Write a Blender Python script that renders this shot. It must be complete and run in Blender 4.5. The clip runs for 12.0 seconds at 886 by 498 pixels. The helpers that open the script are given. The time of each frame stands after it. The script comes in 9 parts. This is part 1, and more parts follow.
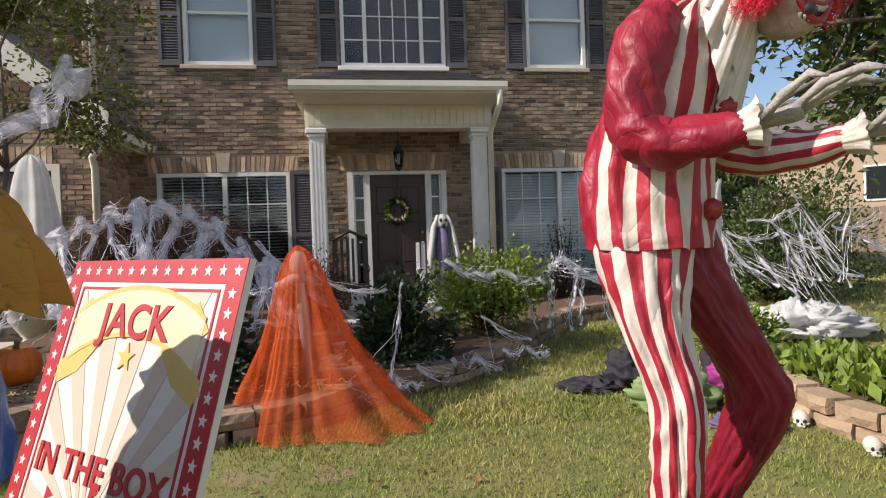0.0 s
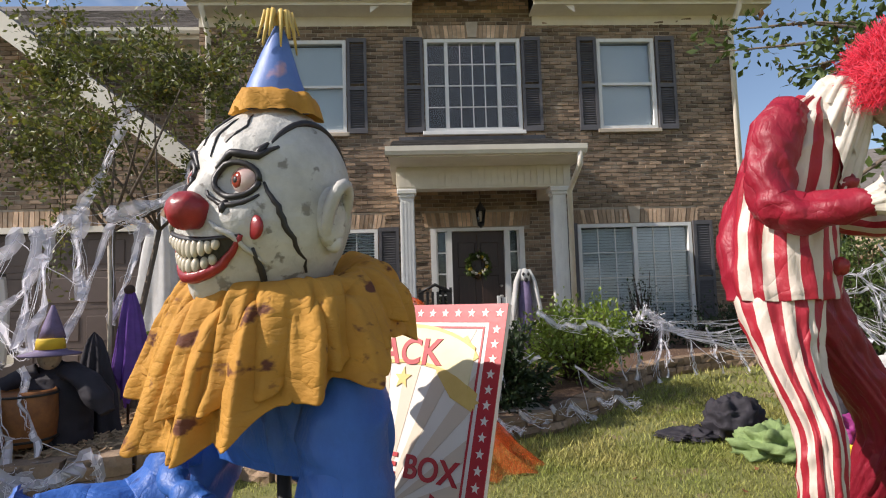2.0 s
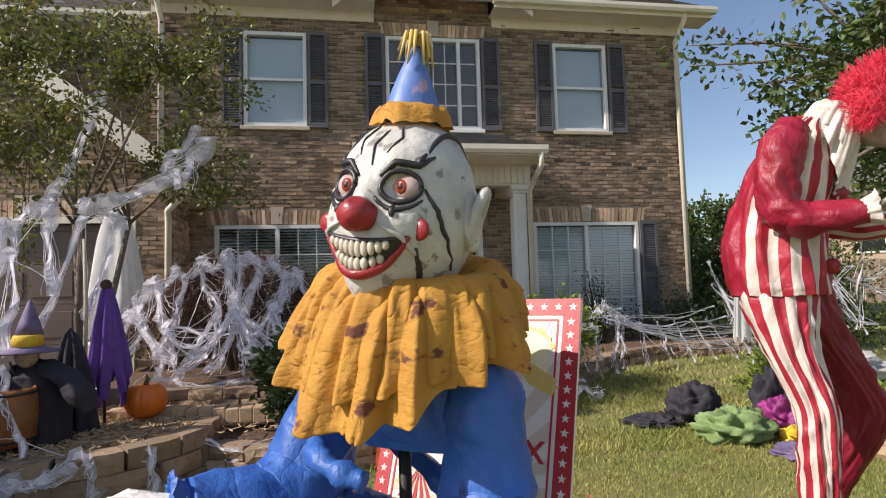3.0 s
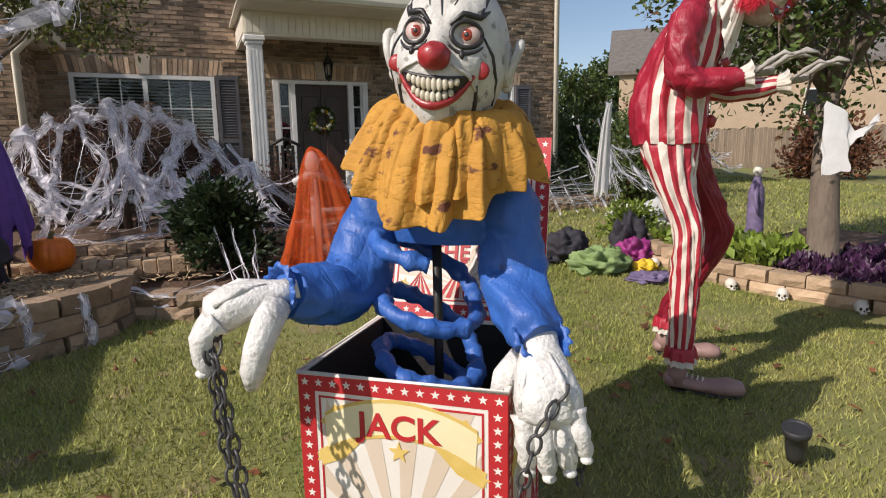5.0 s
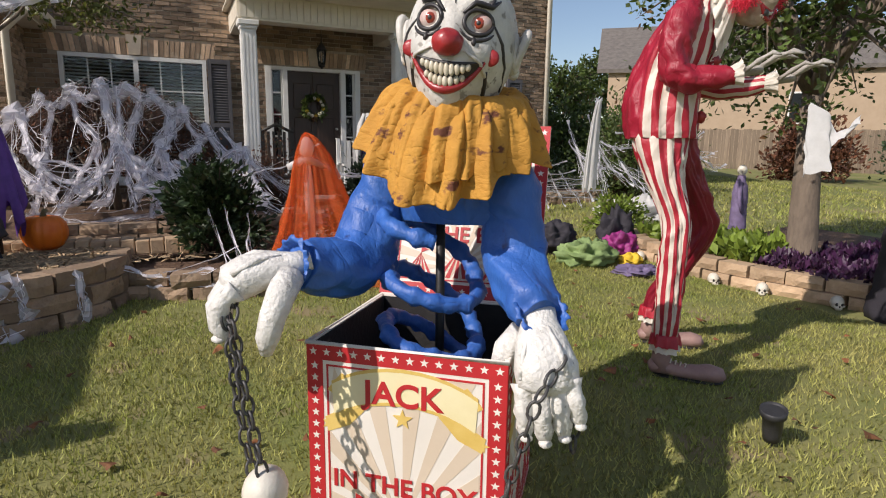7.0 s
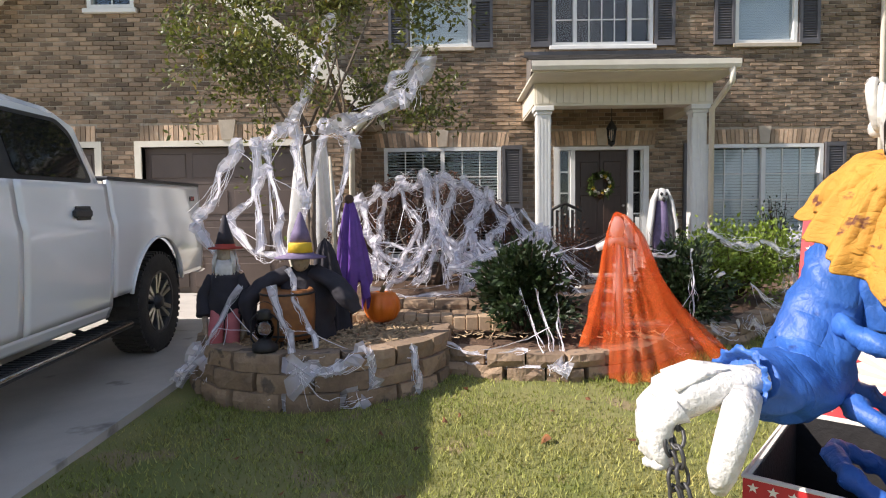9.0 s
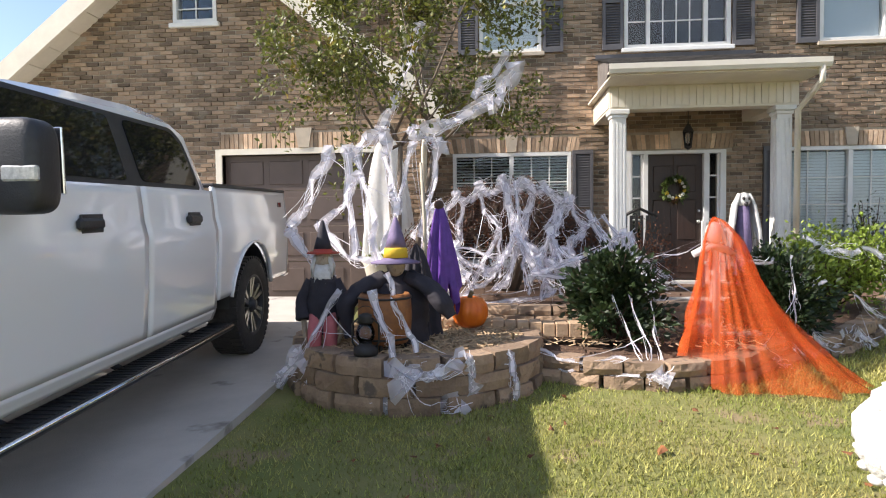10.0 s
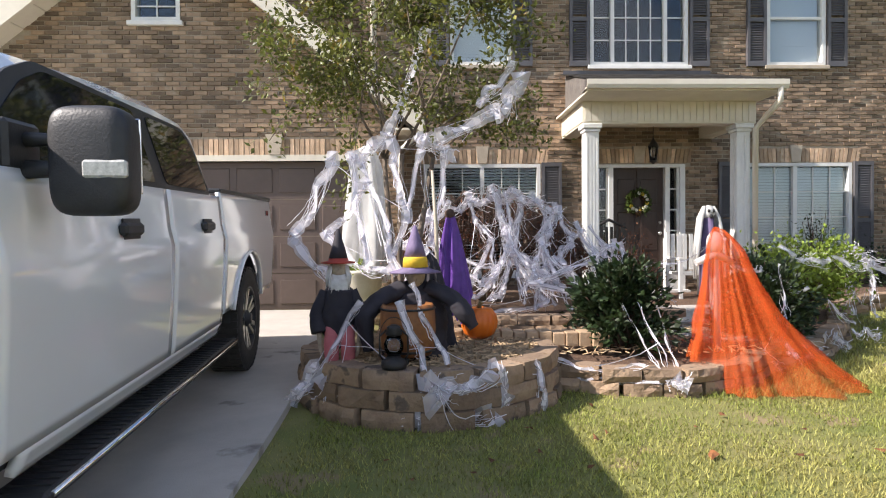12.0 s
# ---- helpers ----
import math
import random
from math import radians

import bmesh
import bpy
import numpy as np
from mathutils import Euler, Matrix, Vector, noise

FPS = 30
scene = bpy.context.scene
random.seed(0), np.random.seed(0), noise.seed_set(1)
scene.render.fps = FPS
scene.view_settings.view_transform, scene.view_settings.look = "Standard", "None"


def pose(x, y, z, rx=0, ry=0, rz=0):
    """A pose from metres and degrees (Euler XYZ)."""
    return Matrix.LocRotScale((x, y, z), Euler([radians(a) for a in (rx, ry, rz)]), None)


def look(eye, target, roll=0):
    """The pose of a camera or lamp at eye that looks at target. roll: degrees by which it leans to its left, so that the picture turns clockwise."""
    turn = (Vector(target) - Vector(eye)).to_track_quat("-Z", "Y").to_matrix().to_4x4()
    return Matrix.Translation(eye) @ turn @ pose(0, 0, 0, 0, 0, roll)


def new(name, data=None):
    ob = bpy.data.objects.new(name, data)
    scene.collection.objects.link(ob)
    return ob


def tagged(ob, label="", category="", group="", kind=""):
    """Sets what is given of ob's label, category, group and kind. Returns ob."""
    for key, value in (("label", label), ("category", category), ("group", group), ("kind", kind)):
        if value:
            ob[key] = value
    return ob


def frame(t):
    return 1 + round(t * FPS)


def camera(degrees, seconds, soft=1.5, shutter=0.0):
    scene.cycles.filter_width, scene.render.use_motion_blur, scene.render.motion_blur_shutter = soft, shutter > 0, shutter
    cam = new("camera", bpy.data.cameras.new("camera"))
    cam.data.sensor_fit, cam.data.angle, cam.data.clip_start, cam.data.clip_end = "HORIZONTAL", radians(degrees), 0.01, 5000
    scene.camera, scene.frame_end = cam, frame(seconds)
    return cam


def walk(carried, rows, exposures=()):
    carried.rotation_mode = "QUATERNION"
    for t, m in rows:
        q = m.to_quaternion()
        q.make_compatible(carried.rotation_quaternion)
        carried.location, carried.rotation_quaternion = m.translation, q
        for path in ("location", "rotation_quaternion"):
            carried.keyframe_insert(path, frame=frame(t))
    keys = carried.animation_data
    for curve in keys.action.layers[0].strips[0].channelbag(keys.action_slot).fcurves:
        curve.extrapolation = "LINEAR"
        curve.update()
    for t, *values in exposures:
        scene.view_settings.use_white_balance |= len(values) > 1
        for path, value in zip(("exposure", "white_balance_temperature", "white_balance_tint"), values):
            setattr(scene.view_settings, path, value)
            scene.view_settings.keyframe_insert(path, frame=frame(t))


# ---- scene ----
cam = camera(74.3, 12.0, soft=1.1)

PATH = [
    (0.3, (0.098, 0.061, 1.49), (0.327, 2.047, 1.503), -1.8),
    (0.5, (0.09, 0.041, 1.489), (0.297, 2.03, 1.517), -1.7),
    (1, (0.014, 0.037, 1.493), (0.155, 2.031, 1.568), -1.9),
    (1.5, (-0.15, 0.063, 1.493), (-0.048, 2.056, 1.618), -1.7),
    (2, (-0.323, 0.038, 1.493), (-0.217, 2.029, 1.657), -1.7),
    (2.5, (-0.542, 0.011, 1.506), (-0.348, 1.995, 1.68), -1.3),
    (2.7, (-0.63, -0.024, 1.507), (-0.386, 1.954, 1.674), -1.4),
    (4.5, (-1.228, -0.177, 1.451), (-0.527, 1.688, 1.279), -1.7),
    (5, (-1.32, -0.304, 1.421), (-0.555, 1.515, 1.097), -1.0),
    (5.5, (-1.365, -0.335, 1.407), (-0.568, 1.443, 0.956), -0.1),
    (6, (-1.388, -0.343, 1.394), (-0.563, 1.409, 0.891), 0.4),
    (6.5, (-1.396, -0.362, 1.394), (-0.556, 1.394, 0.934), 0.7),
    (6.7, (-1.404, -0.363, 1.391), (-0.562, 1.402, 0.973), 0.8),
    (8.3, (-1.53, -0.249, 1.416), (-1.206, 1.721, 1.298), -0.1),
    (8.5, (-1.614, -0.203, 1.43), (-1.394, 1.782, 1.318), -0.2),
    (8.7, (-1.669, -0.223, 1.431), (-1.546, 1.771, 1.333), -0.2),
    (9, (-1.812, -0.074, 1.44), (-1.831, 1.924, 1.342), -0.6),
    (9.5, (-1.996, -0.043, 1.433), (-2.152, 1.949, 1.345), -0.6),
    (10, (-2.191, -0.082, 1.442), (-2.368, 1.909, 1.365), -0.6),
    (10.5, (-2.357, -0.104, 1.43), (-2.482, 1.891, 1.365), -0.6),
    (11, (-2.508, -0.056, 1.428), (-2.536, 1.943, 1.373), -0.8),
    (11.5, (-2.696, -0.007, 1.419), (-2.651, 1.992, 1.375), -0.8),
    (12, (-2.906, -0.005, 1.418), (-2.841, 1.994, 1.382), -0.5),
]
START = (0.0, look((0.14, 0.42, 1.49), (0.425, 2.39, 1.465), -1.9))
walk(cam, [START] + [(t, look(eye, target, roll)) for t, eye, target, roll in PATH],
     exposures=[(t, stops, 6500, 15) for t, stops in ((0.0, 0.2), (2.7, 0.2), (4.5, 0.02), (6.5, -0.06), (8.5, 0.26), (9.5, 0.94), (12.0, 0.86))])


# ---- world ----
SUN_WAY = Vector((1.0, 0.20, -0.79)).normalized()
world = bpy.data.worlds.new("world")
scene.world = world
world.use_nodes = True
wn = world.node_tree.nodes
sky = wn.new("ShaderNodeTexSky")
sky.sky_type, sky.sun_disc = "NISHITA", False
sky.sun_elevation = math.asin(-SUN_WAY.z)
sky.sun_rotation = math.atan2(-SUN_WAY.x, -SUN_WAY.y) % (2 * math.pi)
sky.air_density, sky.dust_density = 1.0, 0.6
# thin white clouds mixed over the clear sky
wl = world.node_tree.links
co = wn.new("ShaderNodeTexCoord")
cl = wn.new("ShaderNodeTexNoise")
cl.inputs["Scale"].default_value, cl.inputs["Detail"].default_value = 2.6, 7
ramp = wn.new("ShaderNodeValToRGB")
ramp.color_ramp.elements[0].position, ramp.color_ramp.elements[1].position = 0.52, 0.72
mixc = wn.new("ShaderNodeMix")
mixc.data_type = "RGBA"
mixc.inputs["B"].default_value = (7.5, 7.7, 8.1, 1)
wl.new(co.outputs["Generated"], cl.inputs["Vector"])
wl.new(cl.outputs["Fac"], ramp.inputs["Fac"])
wl.new(ramp.outputs["Color"], mixc.inputs["Factor"])
wl.new(sky.outputs["Color"], mixc.inputs["A"])
wl.new(mixc.outputs["Result"], wn["Background"].inputs["Color"])
wn["Background"].inputs["Strength"].default_value = 0.118
sun = new("sun", bpy.data.lights.new("sun", "SUN"))
sun.data.energy, sun.data.angle, sun.data.color = 5.0, radians(0.55), (1.0, 0.94, 0.85)
sun.matrix_world = look((0, 0, 30), Vector((0, 0, 30)) + SUN_WAY)


# ---- materials ----
def M(name, c1, c2=None, scale=6.0, rough=0.7, bump=0.15, bscale=60.0, metal=0.0, island=0.0, each=0.0,
      spots=None, spot_at=0.62, spot_scale=9.0, stretch=(1, 1, 1), coat=0.0, sss=0.0, detail=6, alpha=1.0, glass=0.0, ior=1.5, crease=0.0):
    """A procedural surface: two colours mixed by noise at two scales, optional third-colour spots, fine relief."""
    m = bpy.data.materials.new(name)
    m.use_nodes = True
    n, l = m.node_tree.nodes, m.node_tree.links
    p = n["Principled BSDF"]
    c2 = c2 or tuple(c * 0.8 for c in c1)
    geo = n.new("ShaderNodeNewGeometry")
    mp = n.new("ShaderNodeMapping")
    mp.inputs["Scale"].default_value = stretch
    l.new(geo.outputs["Position"], mp.inputs["Vector"])
    big = n.new("ShaderNodeTexNoise")
    big.inputs["Scale"].default_value, big.inputs["Detail"].default_value = scale, detail
    big.inputs["Roughness"].default_value = 0.65
    l.new(mp.outputs["Vector"], big.inputs["Vector"])
    cr = n.new("ShaderNodeValToRGB")
    cr.color_ramp.elements[0].position, cr.color_ramp.elements[1].position = 0.32, 0.68
    cr.color_ramp.elements[0].color, cr.color_ramp.elements[1].color = (*c2, 1), (*c1, 1)
    l.new(big.outputs["Fac"], cr.inputs["Fac"])
    col = cr.outputs["Color"]
    if spots:
        sp = n.new("ShaderNodeTexNoise")
        sp.inputs["Scale"].default_value, sp.inputs["Detail"].default_value = spot_scale, 5
        l.new(mp.outputs["Vector"], sp.inputs["Vector"])
        sr = n.new("ShaderNodeValToRGB")
        sr.color_ramp.elements[0].position, sr.color_ramp.elements[1].position = spot_at, spot_at + 0.06
        l.new(sp.outputs["Fac"], sr.inputs["Fac"])
        mx = n.new("ShaderNodeMix")
        mx.data_type = "RGBA"
        mx.inputs["B"].default_value = (*spots, 1)
        l.new(sr.outputs["Color"], mx.inputs["Factor"])
        l.new(col, mx.inputs["A"])
        col = mx.outputs["Result"]
    for amount, src in ((island, "i"), (each, "e")):
        if amount:
            if src == "i":
                val = geo.outputs["Random Per Island"]
            else:
                val = n.new("ShaderNodeObjectInfo").outputs["Random"]
            rr = n.new("ShaderNodeMapRange")
            rr.inputs["To Min"].default_value, rr.inputs["To Max"].default_value = 1 - amount, 1 + amount
            l.new(val, rr.inputs["Value"])
            hs = n.new("ShaderNodeHueSaturation")
            l.new(rr.outputs["Result"], hs.inputs["Value"])
            l.new(col, hs.inputs["Color"])
            col = hs.outputs["Color"]
    l.new(col, p.inputs["Base Color"])
    p.inputs["Roughness"].default_value, p.inputs["Metallic"].default_value = rough, metal
    p.inputs["Coat Weight"].default_value = coat
    p.inputs["Coat Roughness"].default_value = 0.05
    p.inputs["IOR"].default_value = ior
    if glass:
        p.inputs["Transmission Weight"].default_value = glass
    last = p.outputs["BSDF"]
    if sss:
        # light through a thin leaf or cloth
        tr = n.new("ShaderNodeBsdfTranslucent")
        l.new(col, tr.inputs["Color"])
        ms = n.new("ShaderNodeMixShader")
        ms.inputs["Fac"].default_value = sss
        l.new(p.outputs["BSDF"], ms.inputs[1])
        l.new(tr.outputs["BSDF"], ms.inputs[2])
        last = ms.outputs["Shader"]
        l.new(last, n["Material Output"].inputs["Surface"])
    if alpha < 1:
        # open weave: part of the light passes between the threads
        tp, ma = n.new("ShaderNodeBsdfTransparent"), n.new("ShaderNodeMixShader")
        ma.inputs["Fac"].default_value = alpha
        l.new(tp.outputs["BSDF"], ma.inputs[1])
        l.new(last, ma.inputs[2])
        l.new(ma.outputs["Shader"], n["Material Output"].inputs["Surface"])
    if bump:
        fine = n.new("ShaderNodeTexNoise")
        fine.inputs["Scale"].default_value, fine.inputs["Detail"].default_value = bscale, 4
        l.new(mp.outputs["Vector"], fine.inputs["Vector"])
        b = n.new("ShaderNodeBump")
        b.inputs["Strength"].default_value, b.inputs["Distance"].default_value = min(1, bump), 0.012
        l.new(fine.outputs["Fac"], b.inputs["Height"])
        l.new(b.outputs["Normal"], p.inputs["Normal"])
        if crease:
            # sharp cloth folds: ridges where the noise crosses its middle, at two sizes
            for size, deep in ((crease, 0.011), (crease * 2.7, 0.0035)):
                rn, sb, ab, pw = n.new("ShaderNodeTexNoise"), n.new("ShaderNodeMath"), n.new("ShaderNodeMath"), n.new("ShaderNodeMath")
                rn.inputs["Scale"].default_value, rn.inputs["Detail"].default_value, rn.inputs["Distortion"].default_value = size, 1.5, 0.7
                l.new(mp.outputs["Vector"], rn.inputs["Vector"])
                sb.operation, ab.operation, pw.operation = "SUBTRACT", "ABSOLUTE", "POWER"
                sb.inputs[1].default_value, pw.inputs[1].default_value = 0.5, 0.6
                l.new(rn.outputs["Fac"], sb.inputs[0])
                l.new(sb.outputs[0], ab.inputs[0])
                l.new(ab.outputs[0], pw.inputs[0])
                cb = n.new("ShaderNodeBump")
                cb.inputs["Strength"].default_value, cb.inputs["Distance"].default_value = 1.0, deep
                l.new(pw.outputs[0], cb.inputs["Height"])
                l.new(b.outputs["Normal"], cb.inputs["Normal"])
                l.new(cb.outputs["Normal"], p.inputs["Normal"])
                b = cb
    return m


def glass_mat(name, tint=(0.9, 0.94, 0.96), ior=1.55):
    """Thin window glass: a mirror sheen by Fresnel over a clear pane."""
    m = bpy.data.materials.new(name)
    m.use_nodes = True
    n, l = m.node_tree.nodes, m.node_tree.links
    fr, gl, tr, mx = (n.new("ShaderNode" + k) for k in ("Fresnel", "BsdfGlossy", "BsdfTransparent", "MixShader"))
    fr.inputs["IOR"].default_value = ior
    gl.inputs["Roughness"].default_value = 0.015
    tr.inputs["Color"].default_value = (*tint, 1)
    geo, nz, bp = n.new("ShaderNodeNewGeometry"), n.new("ShaderNodeTexNoise"), n.new("ShaderNodeBump")
    nz.inputs["Scale"].default_value = 1.6
    bp.inputs["Strength"].default_value, bp.inputs["Distance"].default_value = 0.25, 0.02
    l.new(geo.outputs["Position"], nz.inputs["Vector"])
    l.new(nz.outputs["Fac"], bp.inputs["Height"])
    l.new(bp.outputs["Normal"], gl.inputs["Normal"])
    l.new(fr.outputs["Fac"], mx.inputs["Fac"])
    l.new(tr.outputs["BSDF"], mx.inputs[1])
    l.new(gl.outputs["BSDF"], mx.inputs[2])
    l.new(mx.outputs["Shader"], n["Material Output"].inputs["Surface"])
    return m


BRICK = M("brick", (0.43, 0.305, 0.205), (0.27, 0.185, 0.12), 5, 0.9, 0.55, 55, island=0.52, each=0.52, spots=(0.42, 0.33, 0.24), spot_at=0.6, spot_scale=3.2)
MORTAR = M("mortar", (0.42, 0.36, 0.28), (0.32, 0.27, 0.21), 12, 0.95, 0.5, 90)
KEYSTONE = M("cast_stone", (0.52, 0.44, 0.34), (0.42, 0.35, 0.27), 8, 0.85, 0.3, 70)
TRIM = M("cream_paint", (0.78, 0.72, 0.6), (0.68, 0.62, 0.51), 3, 0.5, 0.06, 40)
WHITE = M("white_paint", (0.8, 0.79, 0.75), (0.7, 0.69, 0.66), 4, 0.45, 0.05, 50)
SHUTTER = M("grey_shutter_paint", (0.115, 0.11, 0.115), (0.085, 0.08, 0.085), 5, 0.55, 0.1, 60)
DOOR = M("dark_brown_door", (0.055, 0.03, 0.022), (0.035, 0.02, 0.015), 5, 0.4, 0.1, 40, stretch=(6, 6, 0.6))
GARAGE = M("brown_garage_paint", (0.12, 0.085, 0.07), (0.095, 0.068, 0.056), 3, 0.5, 0.08, 60)
SHINGLE = M("roof_shingle", (0.21, 0.185, 0.16), (0.12, 0.105, 0.095), 4, 0.95, 0.6, 90, island=0.3)
BLIND = M("white_blind", (0.82, 0.83, 0.83), (0.76, 0.77, 0.78), 3, 0.5, 0.03)
# near-black colour standing in for the shade of unlit interiors
DARK = M("painted_interior_dark", (0.02, 0.02, 0.022), (0.012, 0.012, 0.014), 2, 0.9, 0)
GLASS = glass_mat("window_glass")
BLACK = M("black_iron", (0.018, 0.017, 0.016), (0.03, 0.027, 0.025), 20, 0.5, 0.2, metal=0.3)
CONCRETE = M("driveway_concrete", (0.52, 0.48, 0.43), (0.41, 0.38, 0.34), 1.6, 0.9, 0.35, 140, spots=(0.2, 0.18, 0.16), spot_at=0.66, spot_scale=2.3)
STONE = M("retaining_stone", (0.36, 0.255, 0.165), (0.22, 0.15, 0.1), 7, 0.95, 0.8, 45, each=0.28, spots=(0.13, 0.1, 0.075), spot_at=0.6, spot_scale=7)
BEDSTONE = M("tan_edging_stone", (0.52, 0.37, 0.235), (0.38, 0.26, 0.16), 7, 0.95, 0.7, 45, each=0.2)
GRASS = M("lawn_ground", (0.14, 0.165, 0.038), (0.24, 0.215, 0.08), 1.3, 0.95, 0.6, 90, spots=(0.25, 0.195, 0.1), spot_at=0.6, spot_scale=2.5)
BLADE = M("grass_blade", (0.22, 0.265, 0.05), (0.41, 0.37, 0.125), 1.6, 0.7, 0, island=0.5, sss=0.25)
MULCH = M("bark_mulch", (0.15, 0.085, 0.05), (0.07, 0.042, 0.028), 30, 0.95, 0.9, 60, spots=(0.3, 0.2, 0.12), spot_at=0.62, spot_scale=40)
STRAW = M("straw_mulch", (0.5, 0.38, 0.23), (0.3, 0.21, 0.12), 40, 0.95, 0.9, 70)


# ---- mesh helpers ----
def part(name, bm, material, parent=None, label="", smooth=False):
    """Links a bmesh as one mesh object, under a thing where one is given."""
    me = bpy.data.meshes.new(name)
    bm.to_mesh(me)
    bm.free()
    for m in (material if isinstance(material, (list, tuple)) else [material]):
        me.materials.append(m)
    if smooth:
        me.shade_smooth()
    ob = new(name, me)
    if parent:
        ob.parent = parent
    if label:
        ob["label"] = label
    return ob


def thing(name, at, label, category, group="", kind=""):
    """An empty at a thing's base; its parts are given in its own axes."""
    ob = new(name)
    ob.empty_display_size = 0.1
    ob.matrix_basis = at if isinstance(at, Matrix) else Matrix.Translation(at)
    return tagged(ob, label, category, group, kind)


def box(bm, x0, x1, y0, y1, z0, z1, mat=0, m=None, bevel=0.0):
    vs = [bm.verts.new((x, y, z)) for x in (x0, x1) for y in (y0, y1) for z in (z0, z1)]
    fs = [bm.faces.new([vs[i] for i in q]) for q in ((0, 1, 3, 2), (4, 6, 7, 5), (0, 4, 5, 1), (2, 3, 7, 6), (0, 2, 6, 4), (1, 5, 7, 3))]
    for f in fs:
        f.material_index = mat
    if bevel:
        es = list({e for f in fs for e in f.edges})
        got = bmesh.ops.bevel(bm, geom=es, offset=bevel, segments=1, affect="EDGES")
        vs = got["verts"] if not vs[0].is_valid else vs
        for f in got["faces"]:
            f.material_index = mat
        if m:
            every = {v for f in got["faces"] for v in f.verts}
            for v in every:
                v.co = m @ v.co
        return
    if m:
        for v in vs:
            v.co = m @ v.co


def ring_tube(bm, pts, radii, seg=8, mat=0, caps=True, flat=1.0, closed=False):
    """A tube along points, with one radius each; flat squeezes it along its second axis."""
    pts = [Vector(p) for p in pts]
    rings, up, prev = [], Vector((0, 0, 1)), None
    for i, p in enumerate(pts):
        a = pts[i - 1] if (i > 0 or closed) else p
        b = pts[(i + 1) % len(pts)] if (i < len(pts) - 1 or closed) else p
        d = (b - a).normalized()
        s = d.cross(up) if prev is None else prev - d * prev.dot(d)
        if s.length < 0.05:
            s = d.cross(Vector((0, 1, 0)))
        s.normalize()
        prev = s
        u = s.cross(d).normalized()
        r = radii[i] if isinstance(radii, (list, tuple)) else radii
        rings.append([bm.verts.new(p + s * r * math.cos(2 * math.pi * k / seg) + u * r * flat * math.sin(2 * math.pi * k / seg)) for k in range(seg)])
    pairs = list(zip(rings, rings[1:])) + ([(rings[-1], rings[0])] if closed else [])
    for r0, r1 in pairs:
        for k in range(seg):
            f = bm.faces.new((r0[k], r0[(k + 1) % seg], r1[(k + 1) % seg], r1[k]))
            f.material_index, f.smooth = mat, True
    if caps and not closed:
        bm.faces.new(rings[0][::-1]).material_index = mat
        bm.faces.new(rings[-1]).material_index = mat
    return rings


def lathe(bm, profile, seg=20, c=(0, 0, 0), mat=0, sx=1.0, sy=1.0, m=None, wob=None, caps=True):
    """A turned shape: profile of (radius, z). wob(angle, i) scales the radius."""
    rings = []
    for i, (r, z) in enumerate(profile):
        ring = []
        for k in range(seg):
            a = 2 * math.pi * k / seg
            q = r * (wob(a, i) if wob else 1)
            v = Vector((c[0] + q * sx * math.cos(a), c[1] + q * sy * math.sin(a), c[2] + z))
            ring.append(bm.verts.new(m @ v if m else v))
        rings.append(ring)
    for r0, r1 in zip(rings, rings[1:]):
        for k in range(seg):
            f = bm.faces.new((r0[k], r0[(k + 1) % seg], r1[(k + 1) % seg], r1[k]))
            f.material_index, f.smooth = mat, True
    if caps:
        bm.faces.new(rings[0][::-1]).material_index = mat
        bm.faces.new(rings[-1]).material_index = mat
    return rings


def ball(bm, c, r, seg=16, rows=10, mat=0, m=None, lump=0.0, freq=4.0):
    r = (r, r, r) if not isinstance(r, (tuple, list)) else r
    prof = [(math.sin(math.pi * (i + 0.02) / (rows + 0.04)), -math.cos(math.pi * (i + 0.02) / (rows + 0.04))) for i in range(rows + 1)]
    before = len(bm.verts)
    rings = lathe(bm, prof, seg, mat=mat)
    for ring in rings:
        for v in ring:
            d = v.co.copy()
            k = 1 + lump * noise.noise(d * freq + Vector(c) * 7)
            p = Vector((d.x * r[0] * k, d.y * r[1] * k, d.z * r[2] * k))
            p = (m @ p if m else p) + Vector(c)
            v.co = p
    return rings


def soup(name, verts, faces, material, parent=None, label="", smooth=False):
    """A mesh from computed vertices and faces (fast, for very many small pieces)."""
    me = bpy.data.meshes.new(name)
    me.from_pydata([tuple(v) for v in verts], [], faces)
    for m in (material if isinstance(material, (list, tuple)) else [material]):
        me.materials.append(m)
    me.update()
    if smooth:
        me.shade_smooth()
    ob = new(name, me)
    if parent:
        ob.parent = parent
    if label:
        ob["label"] = label
    return ob


def B():
    return bmesh.new()


def boxpart(name, x0, x1, y0, y1, z0, z1, material, parent, label="", bevel=0.0):
    bm = B()
    box(bm, x0, x1, y0, y1, z0, z1, bevel=bevel)
    return part(name, bm, material, parent, label)


# ---- ground ----
def smooth(a, b, x):
    t = max(0.0, min(1.0, (x - a) / (b - a)))
    return t * t * (3 - 2 * t)


def lawn_z(x, y):
    """Height of the ground: a flat front lawn that rises gently behind the beds and towards the garage."""
    z = 0.13 + 0.08 * smooth(3.4, 5.2, y) * smooth(-2.6, -1.6, x)
    z += 0.22 * smooth(5.2, 9.0, y) * smooth(-1.0, 1.0, x)
    drive = 0.085 + 0.032 * max(-3.0, min(9.0, y))
    z += (drive - z) * (1 - smooth(-4.15, -3.75, x))
    z += 0.30 * smooth(6.0, 22.0, y) * smooth(3.0, 6.0, x)
    z += 0.012 * noise.noise(Vector((x * 0.9, y * 0.9, 0.3)))
    return z


